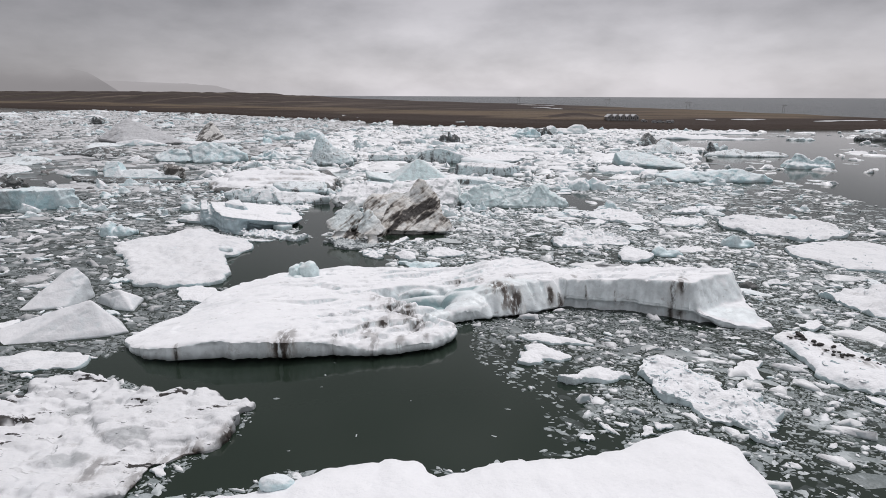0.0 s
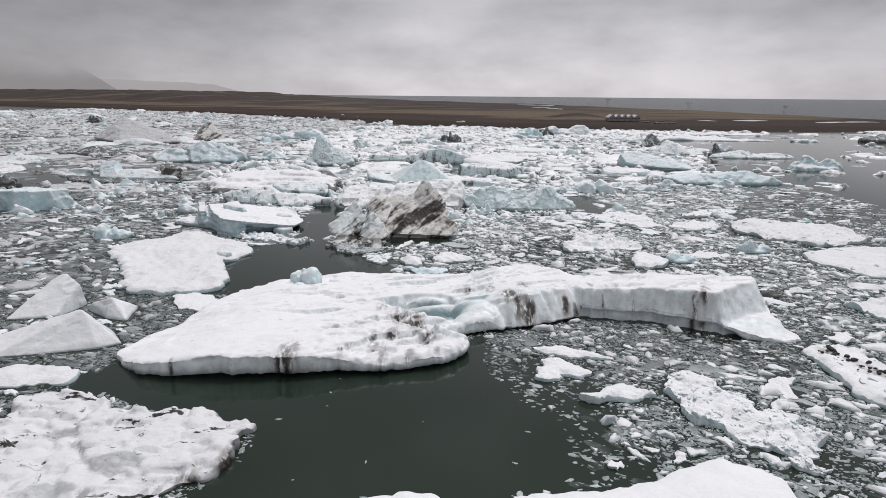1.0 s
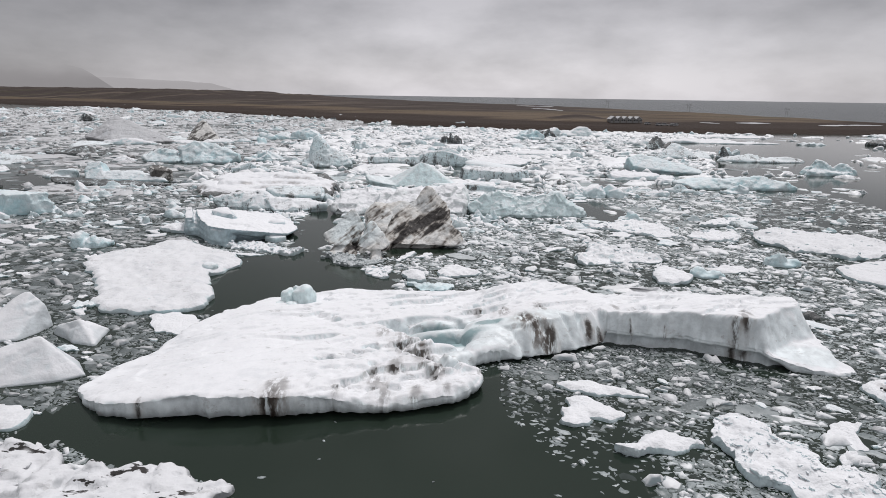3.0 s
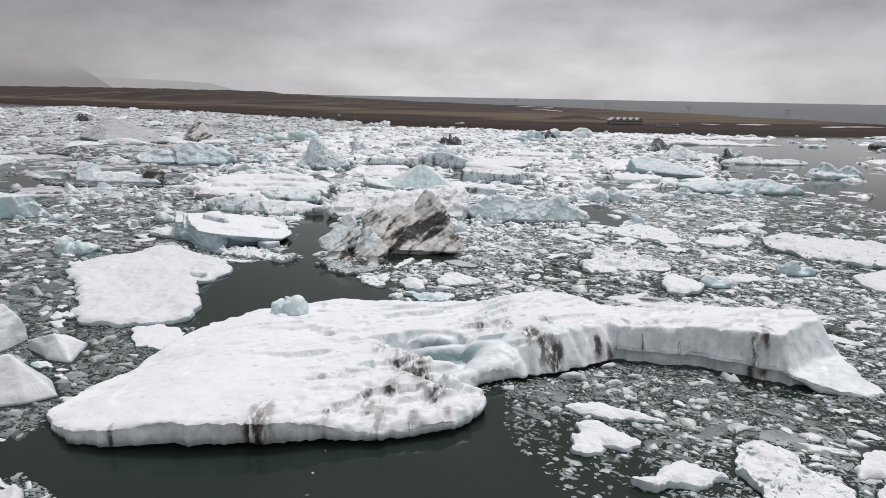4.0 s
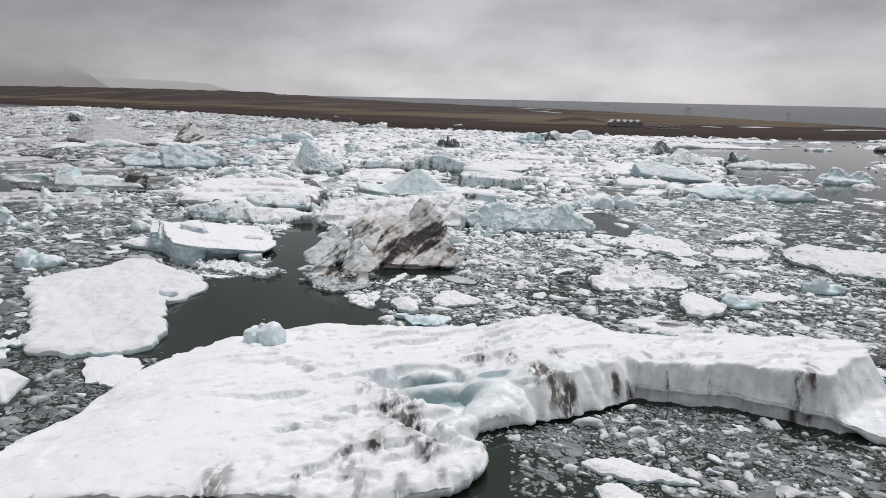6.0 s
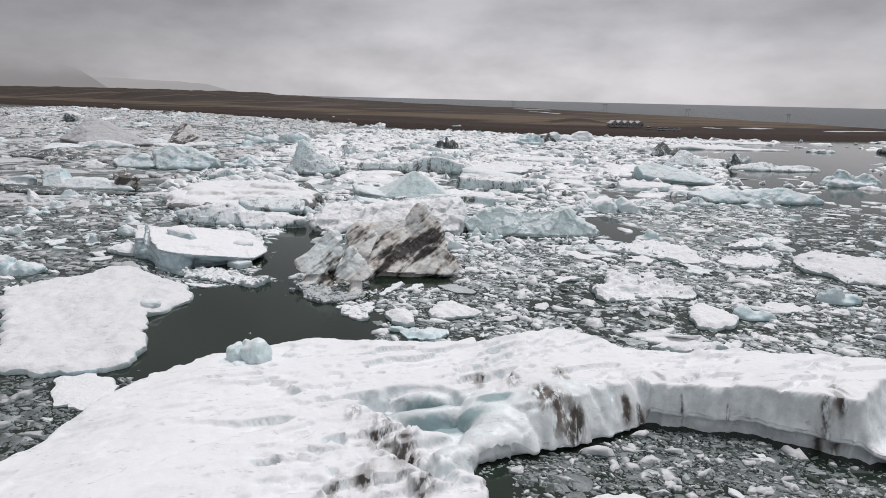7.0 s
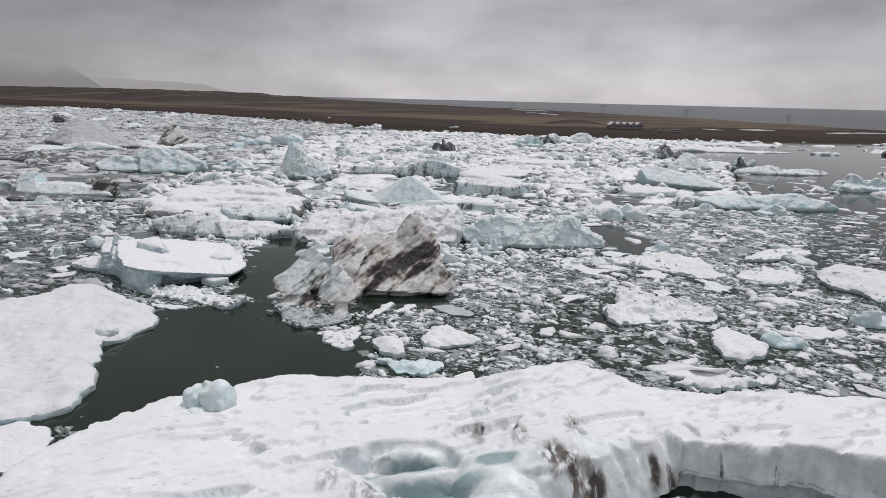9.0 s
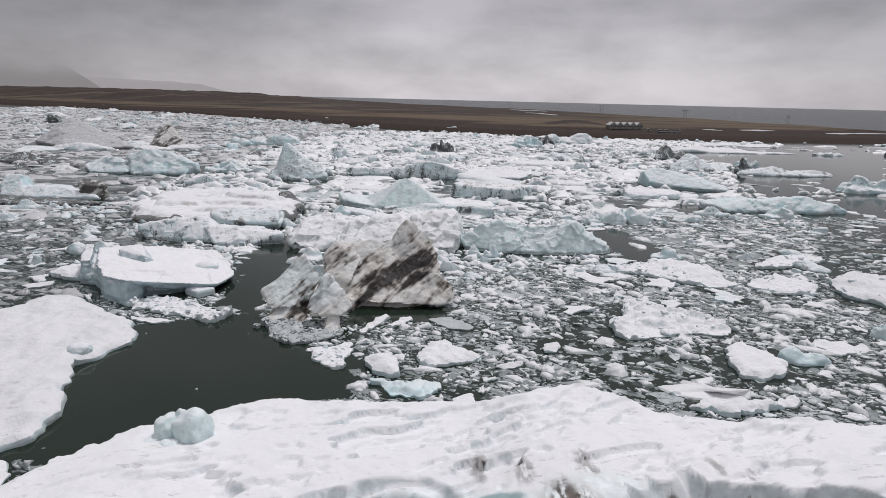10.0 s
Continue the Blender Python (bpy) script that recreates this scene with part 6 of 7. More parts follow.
def ledge_berg():
    """A broad berg of snow layers that step up and back in long ledges."""
    outline = [(-49.5, 113.6), (-43.0, 110.8), (-36.0, 109.8), (-33.0, 112.8), (-27.0, 114.6), (-24.4, 116.5), (-25.6, 122.0), (-30.0, 129.5), (-40.0, 132.0), (-48.0, 130.0), (-52.0, 123.0)]

    def top(x, y, d):
        v = 2.0 * smooth(y + 0.25 * (x + 38), 108, 128) + 2.6 * fbm(x * 0.06, y * 0.11, 88, 3) + 0.5 * fbm(x * 0.35, y * 0.5, 89, 3) - 1.0 * smooth(np.abs(x + 37), 8, 15)
        step = np.floor(v)
        z = 0.9 + 0.7 * (step + smooth(v - step, 0.0, 0.45) + 0.3 * (v - step)) + 0.2 * fbm(x * 0.25, y * 0.3, 90, 3)
        return np.maximum(z - 0.5 * (1 - np.clip(d / 1.2, 0, 1)) ** 2, 0.15)

    ice_body("iceberg", outline, top, ICE_STRATA, "layered snow-covered iceberg with dirty ledges", "iceberg", "grounded icebergs", 0.2, rough=0.9, wall=((0.3, 0.15), (0.5, -0.25), (0.7, 0.1), (1.0, -0.3)), wall_rough=0.2, seed=88)


ledge_berg()
LAYD_C = [(-28.5, 122.8, 3.3), (-28.8, 126.3, 2.7), (-27.1, 123.2, 3.4), (-27.4, 126.7, 2.7), (-26.0, 122.4, 2.5), (-26.2, 125.9, 2.0), (-24.3, 120.8, 1.4), (-24.5, 124.3, 1.1), (-24.9, 120.0, 0.7), (-25.1, 123.5, 0.6), (-27.1, 120.0, 0.6), (-27.4, 123.5, 0.5)]
carved([LAYD_C], "black ash-covered end of a layered iceberg", ICE_BLACK, 0.2, 0.5, 881, 1.6, 0.4)
LAYD_D = [(-35.1, 110.0, 2.4), (-35.4, 113.5, 1.9), (-32.6, 110.4, 2.6), (-32.9, 113.9, 2.1), (-25.3, 111.2, 2.6), (-25.6, 114.7, 2.1), (-24.5, 108.4, 1.5), (-24.8, 111.9, 1.2), (-31.2, 108.0, 1.5), (-31.5, 111.5, 1.2), (-34.0, 108.8, 1.6), (-34.4, 112.3, 1.3)]
carved([LAYD_D], "snowy ice block with dark hollows", ICE_GREY, 0.2, 0.5, 882, 1.6, 0.6, layers=0.5)
CREV_A = [(-42.2, 103.0, 1.6), (-42.6, 106.5, 1.3), (-39.0, 103.8, 2.6), (-39.4, 107.3, 2.0), (-33.7, 104.2, 2.8), (-34.1, 107.7, 2.2), (-31.6, 102.6, 1.6), (-31.9, 106.1, 1.3), (-31.9, 101.0, 0.0), (-40.7, 102.0, -0.0)]
CREV_B = [(-33.1, 102.5, 2.0), (-33.4, 106.0, 1.6), (-27.6, 102.1, 1.8), (-27.9, 105.6, 1.4), (-22.4, 101.3, 1.3), (-22.6, 104.8, 1.0), (-22.2, 101.5, 0.1), (-25.5, 100.0, -0.2), (-30.6, 99.5, -0.3)]
carved([CREV_A, CREV_B], "white iceberg with black crevasse streaks", ICE_CREV, 0.19, 0.8, 89, 2.2, 0.4)
BL22_A = [(-82.9, 132.0, 1.7), (-83.8, 135.5, 1.4), (-82.5, 133.2, 3.6), (-83.3, 136.7, 2.9), (-79.8, 133.2, 3.9), (-80.6, 136.7, 3.1), (-78.2, 131.2, 1.9), (-78.9, 134.7, 1.5), (-78.6, 130.0, 0.5), (-79.4, 133.5, 0.4), (-81.7, 130.0, 0.5), (-82.5, 133.5, 0.4)]
BL22_B = [(-80.2, 131.0, 1.3), (-81.0, 134.5, 1.1), (-76.4, 131.8, 2.1), (-77.2, 135.3, 1.7), (-71.0, 131.4, 2.0), (-71.7, 134.9, 1.6), (-67.0, 129.8, 0.8), (-67.7, 133.3, 0.7), (-62.5, 129.0, 0.3), (-74.9, 129.0, 0.0), (-80.7, 130.0, 0.2)]
carved([BL22_A, BL22_B], "pale blue iceberg on a dark shelf", ICE_PALE, 0.25, 0.4, 90, 1.8, 0.35)
berg(-66, 132, 5, 4, 3.2, "rounded brown dirty ice boulder", ICE_DIRTY, [(0, 0, 1.3, 1.1, 1.1)], seed=91, flat=0.9)
TEAL_A = [(-77.5, 166.0, 4.2), (-78.2, 169.5, 3.3), (-73.5, 166.8, 5.9), (-74.3, 170.3, 4.7), (-67.4, 166.8, 5.6), (-68.0, 170.3, 4.5), (-60.3, 164.4, 2.7), (-60.9, 167.9, 2.1), (-61.6, 162.0, 0.5), (-62.2, 165.5, 0.4), (-75.1, 162.0, 0.2)]
TEAL_B = [(-88.0, 165.8, 1.2), (-88.9, 169.3, 0.9), (-83.5, 167.0, 3.9), (-84.4, 170.5, 3.1), (-79.1, 166.2, 3.2), (-79.9, 169.7, 2.5), (-75.6, 163.0, 0.4), (-76.4, 166.5, 0.3), (-85.2, 163.0, -0.2)]
carved([TEAL_A, TEAL_B], "teal broken iceberg in pack ice", ICE_BLUE, 0.36, 1.0, 92, 2.4, 0.3)
TRI24_A = [(-105.0, 236.0, 3.7), (-102.0, 238.0, 7.7), (-100.7, 238.0, 8.4), (-95.6, 235.0, 4.4), (-90.4, 228.0, 1.0), (-104.0, 228.0, 0.3)]
carved([TRI24_A], "pyramid-shaped iceberg banded with ash", ICE_DIRTY, 0.3, 0.5, 93, 2.5, 0.5)
SLAB25_A = [(-135.6, 232.0, 8.2), (-133.6, 234.0, 9.8), (-117.8, 228.0, 3.9), (-104.0, 222.0, 0.6), (-128.4, 220.0, -0.1), (-143.0, 227.0, 1.6)]
carved([SLAB25_A], "large grey tilted iceberg slab", ICE_ASHY, 0.36, 0.6, 94, 3.0, 0.4)
berg(-116, 182, 24, 7, 2.6, "low black ash-covered ice rubble", ICE_BLACK, seed=95)
berg(-56, 173, 13, 8, 3.4, "white iceberg with a dark undercut", ICE_PALE, seed=96)
berg(-68, 252, 20, 9, 5.0, "tilted grey-blue iceberg slab", ICE_PALE, [(0.5, 0, 1, 0.8, 1), (-0.4, 0, 0.6, 0.6, 1)], seed=97)
berg(-229, 367, 12, 8, 5.5, "dark iceberg near the far shore", ICE_BLACK, seed=98)
berg(-74, 97, 13, 6, 3.6, "blue iceberg with a sheer face", ICE_BLUE, [(0, 0, 1.5, 1.2, 1.1)], seed=99, flat=0.85)
berg(-97, 120, 10, 6, 2.6, "dark ash-covered iceberg in pack", ICE_BLACK, seed=100)
berg(122, 263, 60, 10, 2.6, "long low white iceberg near the shore", ICE_SNOW, seed=101)
berg(204, 264, 30, 14, 4.7, "dark brown ash-covered ice mound", ICE_BLACK, seed=102)
berg(42, 122, 5.6, 3, 1.6, "small white iceberg in brash ice", ICE_SNOW, seed=103)
berg(61, 127, 7.6, 4, 2.0, "small white iceberg in brash ice", ICE_PALE, seed=104)
berg(-48, 78, 6.1, 4, 2.4, "small pale pointed iceberg", ICE_PALE, seed=105)
berg(-32, 208, 7.7, 5, 3.3, "small white iceberg in brash ice", ICE_SNOW, seed=106)
berg(-122, 219, 26, 8, 2.6, "low snowy iceberg below a grey slab", ICE_DIM_OLD, seed=108)
berg(-97, 224, 24, 8, 2.2, "low snowy iceberg in pack ice", ICE_SNOW, seed=109)
berg(28.2, 68.9, 4.4, 2.6, 1.2, "low teal ice block awash in brash", ICE_BARE, [(-0.4, 0.1, 1, 0.5, 0.7), (0.4, -0.2, 0.75, 0.6, 0.7)], seed=112)
berg(39.6, 73.6, 4.8, 2.6, 1.7, "teal ice block beside a flat floe", ICE_BARE, [(-0.3, 0, 1, 0.6, 0.8), (0.5, 0, 0.6, 0.5, 0.8)], seed=113)
berg(32.3, 56.6, 2.2, 1.3, 0.8, "small black ash-covered ice lump", ICE_BLACK, seed=111)
berg(144, 300, 50, 9, 1.6, "long flat snowy floe near the shore", ICE_SNOW, seed=107)

# ---------- drifting ice ----------
WATER_FRONT = [(-27.6, 38.3), (-24.0, 40.1), (-12.1, 40.4), (0.5, 44.7), (1.9, 46.2), (2.8, 43.9), (2.4, 41.4), (2.7, 38.9), (4.4, 34.8), (6.3, 32.0), (6.6, 27.9), (3.5, 26.3), (-5.8, 26.2), (-15.2, 23.4), (-12.4, 31.0), (-12.4, 32.6), (-22.7, 35.0), (-27.3, 36.6)]
WATER_CHANNEL = [(-26.1, 93.4), (-23.1, 104.9), (-18.2, 99.2), (-17.3, 75.9), (-13.0, 71.2), (-6.9, 67.3), (-6.9, 62.0), (-17.8, 58.1), (-22.6, 54.3), (-26.5, 55.8), (-27.5, 65.0), (-28.0, 71.5), (-26.0, 74.6), (-21.0, 73.6), (-18.6, 76.6), (-22.8, 79.0), (-23.0, 85.5), (-25.0, 90.0)]
WATER_FAR = [(141.6, 297.1), (202.6, 351.1), (275.5, 373.1), (135.3, 195.8), (112.4, 180.5), (72.2, 156.3), (82.7, 187.2)]
WATER_SIDE = [(73.7, 169.6), (79.7, 153.3), (97.8, 148.3), (82.4, 129.0), (78.7, 133.8), (74.5, 149.0)]
WATER_POOL = [(22.3, 112.4), (27.4, 114.7), (31.3, 100.2), (22.5, 94.4), (22.4, 100.9)]
WATER_LEE = [(-10.5, 78.5), (-8.6, 74.4), (-5.5, 75.4), (-1.5, 76.2), (0.6, 77.6), (0.0, 79.0)]
OPEN_WATER = [WATER_LEE, WATER_FRONT, WATER_CHANNEL, WATER_FAR, WATER_SIDE, WATER_POOL]
rng = np.random.default_rng(4)


class Cover:
    """A map of what the water carries, in square cells."""

    def __init__(self, x0, x1, y0, y1, cell):
        self.x0, self.y0, self.cell = x0, y0, cell
        self.full = np.zeros((int((x1 - x0) / cell), int((y1 - y0) / cell)), bool)
        gx, gy = np.meshgrid(x0 + cell * (np.arange(self.full.shape[0]) + 0.5), y0 + cell * (np.arange(self.full.shape[1]) + 0.5), indexing="ij")
        self.gx, self.gy = gx, gy

    def fill(self, poly, mask, wander=0.0):
        lo, hi = poly.min(0), poly.max(0)
        i0, j0 = max(0, int((lo[0] - self.x0) / self.cell)), max(0, int((lo[1] - self.y0) / self.cell))
        i1, j1 = int((hi[0] - self.x0) / self.cell) + 1, int((hi[1] - self.y0) / self.cell) + 1
        if i1 <= 0 or j1 <= 0 or i0 >= mask.shape[0] or j0 >= mask.shape[1]:
            return
        s = np.s_[i0:i1, j0:j1]
        x, y = self.gx[s], self.gy[s]
        if wander:
            x, y = x + wander * fbm(x * 0.35, y * 0.35, 91, 4), y + wander * fbm(x * 0.35, y * 0.35, 92, 4)
        mask[s] |= within(poly, x, y)

    def claim(self, x, y, rx, ry, turn, slack):
        """Takes an oval if little of it is taken yet."""
        r = max(rx, ry)
        i0, i1 = int((x - r - self.x0) / self.cell), int((x + r - self.x0) / self.cell) + 1
        j0, j1 = int((y - r - self.y0) / self.cell), int((y + r - self.y0) / self.cell) + 1
        if i0 < 0 or j0 < 0 or i1 > self.full.shape[0] or j1 > self.full.shape[1]:
            return False
        s = np.s_[i0:i1, j0:j1]
        dx, dy = self.gx[s] - x, self.gy[s] - y
        c, n = math.cos(turn), math.sin(turn)
        oval = ((dx * c + dy * n) / rx) ** 2 + ((dy * c - dx * n) / ry) ** 2 < 1
        if (self.full[s] & oval).sum() > slack * max(1, oval.sum()):
            return False
        self.full[s] |= oval
        return True


def scatter(cover, table, count, lo, hi, power, slack, chance):
    """Places for count pieces of half size lo to hi, the large ones first. table: how likely each cell of the water carries ice."""
    sizes = np.sort(lo * (1 - rng.random(count) * (1 - (lo / hi) ** power)) ** (-1 / power))[::-1]
    total = np.cumsum(table.ravel())
    rows = []
    for s in sizes:
        for pick in np.searchsorted(total, rng.random(chance) * total[-1]):
            i, j = divmod(int(pick), table.shape[1])
            if cover.full[i, j]:
                continue
            x, y = cover.x0 + cover.cell * (i + rng.random()), cover.y0 + cover.cell * (j + rng.random())
            ratio, turn = rng.uniform(0.32, 0.85), rng.uniform(0, 3.14) if rng.random() < 0.4 else rng.normal(-0.25, 0.4)
            if cover.claim(x, y, s, s * ratio, turn, slack):
                rows.append((x, y, s, ratio, turn))
                break
    return rows


OPEN = [np.array(p, float) for p in OPEN_WATER]
near_cover = Cover(-75, 80, -8, 128, 0.16)
far_cover = Cover(-420, 300, 112, 700, 1.0)
near_open, far_open = np.zeros_like(near_cover.full), np.zeros_like(far_cover.full)
for poly in TAKEN:
    near_cover.fill(poly, near_cover.full)
    far_cover.fill(poly, far_cover.full)
for poly in OPEN:
    near_cover.fill(poly, near_open, 1.3)
    far_cover.fill(poly, far_open)
near_cover.fixed, far_cover.fixed = near_cover.full.copy(), far_cover.full.copy()
lanes = fbm(near_cover.gx * 0.07, near_cover.gy * 0.12, 77, 4)
near_likely = np.clip(0.9 + 0.9 * lanes, 0.35, 1.0)
near_likely[near_cover.gx < -22] = 1.0
thin = np.zeros_like(near_open)
near_cover.fill(np.array([(3.3, 44.7), (6.0, 41.9), (7.3, 37.9), (10.9, 35.0), (10.5, 31.8), (10.0, 27.7), (8.2, 25.1), (-0.9, 24.9), (1.3, 34.4)], float), thin, 3.0)
near_likely[thin] *= 0.3
thin[:] = False
near_cover.fill(np.array([(18.8, 29.4), (22.4, 31.0), (30.5, 31.4), (22.7, 20.2), (15.3, 20.1)], float), thin, 3.0)
near_likely[thin] *= 0.55
near_likely *= np.where((near_cover.gx > 0.52 * near_cover.gy + 5 * lanes) & (near_cover.gy > 72), 0.3, 1.0)
near_likely[near_open] = 0.0018
near_likely[np.abs(near_cover.gx) > np.maximum(0.86 * near_cover.gy + 9, 26) + 6 * lanes] = 0
near_likely *= smooth(near_cover.gy + 5 * lanes, -5, 7)
far_likely = np.clip(0.9 + 0.8 * fbm(far_cover.gx * 0.02, far_cover.gy * 0.04, 78, 4), 0.3, 1.0)
far_likely *= np.where((far_cover.gx > 0.46 * far_cover.gy) & (far_cover.gy < 180), 0.3, 1.0)
far_likely[far_open] = 0.02
far_likely[far_cover.gy > along(SHORE, far_cover.gx) - 5] = 0
far_likely[np.abs(far_cover.gx) > 0.9 * far_cover.gy + 20] = 0
far_likely[(far_cover.gx > 95) & (far_cover.gy < 270)] *= 0.06
far_likely[(far_cover.gx < 20) & (far_cover.gy > 240)] = 1.0


def unit_floe(seed):
    """A small snowy floe of half width 1."""
    r = random.Random(seed)
    n = r.choice((8, 9, 11, 12))
    ring = [(math.cos(a) * q, math.sin(a) * q) for a, q in ((6.283 * (k + r.uniform(-0.4, 0.4)) / n, r.uniform(0.42, 1.15)) for k in range(n))]
    tip, tilt = r.uniform(-0.14, 0.14), r.uniform(-0.14, 0.14)

    def top(x, y, d):
        z = 0.2 + 0.12 * facets(x * 1.1, y * 1.7, seed + 4) + 0.14 * fbm(x * 1.1, y * 1.6, seed, 3) + 0.1 * (ridges(x * 0.9, y * 1.6, seed + 1, 3) - 0.5) + tip * x + tilt * y
        return np.maximum(z - 0.08 * (1 - np.clip(d / 0.12, 0, 1)) ** 2, 0.05)

    me, _ = sheet_mesh("ice_floe", ring, top, 0.11, rough=0.34, wall=((0.5, 0.02), (1.0, -0.1)), foot=-0.12, wall_rough=0.05, seed=seed)
    me.materials.append((ICE_PALE, ICE_SNOW, ICE_SNOW, ICE_DIM_OLD)[seed % 4])
    return me


SHADE = ("pale blue", "bright white", "snowy white", "dull white")
UNIT = [unit_floe(200 + k) for k in range(20)]
big_likely = near_likely.copy()
thin[:] = False
near_cover.fill(np.array([(2.5, 47.4), (5.0, 50.9), (12.7, 53.2), (21.9, 52.5), (26.6, 50.4), (22.0, 43.4), (19.1, 39.8), (1.0, 39.4)], float), thin, 1.0)
big_likely[thin] *= 0.12
for x, y, s, ratio, turn in scatter(near_cover, big_likely, 290, 0.7, 2.4, 1.6, 0.12, 40):
    k = rng.integers(20)
    ob = tagged(new("ice_floe", UNIT[k]), "small %s ice floe among brash ice" % SHADE[k % 4], "ice floe", "drifting floes")
    ob.matrix_world = pose(x, y, 0, 0, 0, math.degrees(turn)) @ Matrix.Diagonal((s, s * ratio, min(1.0, s * 0.8), 1))


near_front = np.where(near_cover.gy < 75, np.where(thin, 0.25, 1.0) * near_likely, 0)
for x, y, s, ratio, turn in scatter(near_cover, near_front, 300, 0.42, 0.8, 1.0, 0.15, 40):
    k = rng.integers(20)
    ob = tagged(new("floe_fragment", UNIT[k]), "%s fragment of a broken ice floe" % SHADE[k % 4], "ice fragment", "floe fragments")
    ob.matrix_world = pose(x, y, 0, 0, 0, math.degrees(turn)) @ Matrix.Diagonal((s, s * ratio, s * 0.9, 1))


def unit_berg(seed):
    """A small berg of half width 1."""
    r = random.Random(seed)
    peaks = [(r.uniform(-0.6, 0.6), r.uniform(-0.4, 0.4), r.uniform(0.4, 1.0), r.uniform(0.3, 0.7), r.uniform(0.4, 0.8)) for _ in range(r.choice((2, 3, 4)))]
    hulls = block_hulls(2.0, 1.6, 0.9, peaks, 0.18, r, r.choice((None, None, 0.7)))
    hulls = [[(x, y, max(z, -0.12)) for x, y, z in k] for k in hulls]
    me = carved_mesh("small_iceberg", hulls, 0.12, 0.14, seed, 0.6, 0.3)
    me.materials.append((ICE_SNOW, ICE_PALE, ICE_GREY, ICE_BLUE, ICE_GREY, ICE_PALE, ICE_STRIPED, ICE_BLACK)[seed % 8])
    return me


KIND = ("snowy", "pale blue", "grey-streaked", "teal", "ash-streaked", "pale blue", "dark-striped", "black ash-covered")
UNIT_BERG = [unit_berg(304 + k) for k in range(24)]
for x, y, s, ratio, turn in scatter(far_cover, far_likely, 290, 3.2, 14.0, 1.1, 0.3, 30):
    k = int(rng.integers(24))
    if k % 8 == 7 and x > -50 or k % 8 == 3 and rng.random() < 0.5:
        k -= k % 8
    ob = tagged(new("small_iceberg", UNIT_BERG[k]), "small %s iceberg in dense pack ice" % KIND[k % 8], "iceberg", "pack of small icebergs")
    ob.matrix_world = pose(x, y, 0, 0, 0, math.degrees(turn)) @ Matrix.Diagonal((s, s * ratio, s * rng.uniform(0.4, 1.1) * min(1.0, 3.8 / s), 1))


def joined_bergs(label, kinds, rows, seed):
    """Many small bergs of one material in one mesh."""
    r = random.Random(seed)
    verts, quads, base = [], [], 0
    for x, y, s, ratio, turn in rows:
        me = UNIT_BERG[r.choice(kinds)]
        v, f = np.zeros(len(me.vertices) * 3), np.zeros(len(me.polygons) * 4, np.int32)
        me.vertices.foreach_get("co", v)
        me.polygons.foreach_get("vertices", f)
        v = v.reshape(-1, 3) * (s, s * ratio, s * r.uniform(0.5, 1.1))
        c, n = math.cos(turn), math.sin(turn)
        verts.append(np.stack([x + v[:, 0] * c - v[:, 1] * n, y + v[:, 0] * n + v[:, 1] * c, v[:, 2]], 1))
        quads.append(f.reshape(-1, 4) + base)
        base += len(v)
    me = grid_mesh("ice_blocks", np.concatenate(verts), np.concatenate(quads))
    me.materials.append(UNIT_BERG[kinds[0]].materials[0])
    tagged(new("ice_blocks", me), label, "ice blocks", kind="stuff")


mid_likely = np.where((near_cover.gy > 88) & (near_cover.gy < 126), near_likely, 0) * np.where(near_cover.gx < -30, 0.7, np.where(near_cover.gx > 22, 0.3, 1.0))
mid_rows = scatter(near_cover, mid_likely, 240, 0.7, 2.4, 1.3, 0.3, 30)
far_blocks = scatter(far_cover, far_likely, 800, 1.3, 3.4, 1.2, 0.4, 20)
for k, (label, kinds) in enumerate((("small snowy ice blocks in pack ice", (0, 8, 16)), ("small pale blue ice blocks in pack ice", (1, 9, 17)), ("small grey-streaked ice blocks in pack ice", (2, 10, 18)))):
    joined_bergs(label, kinds, mid_rows[k::3] + far_blocks[k::3], 40 + k)


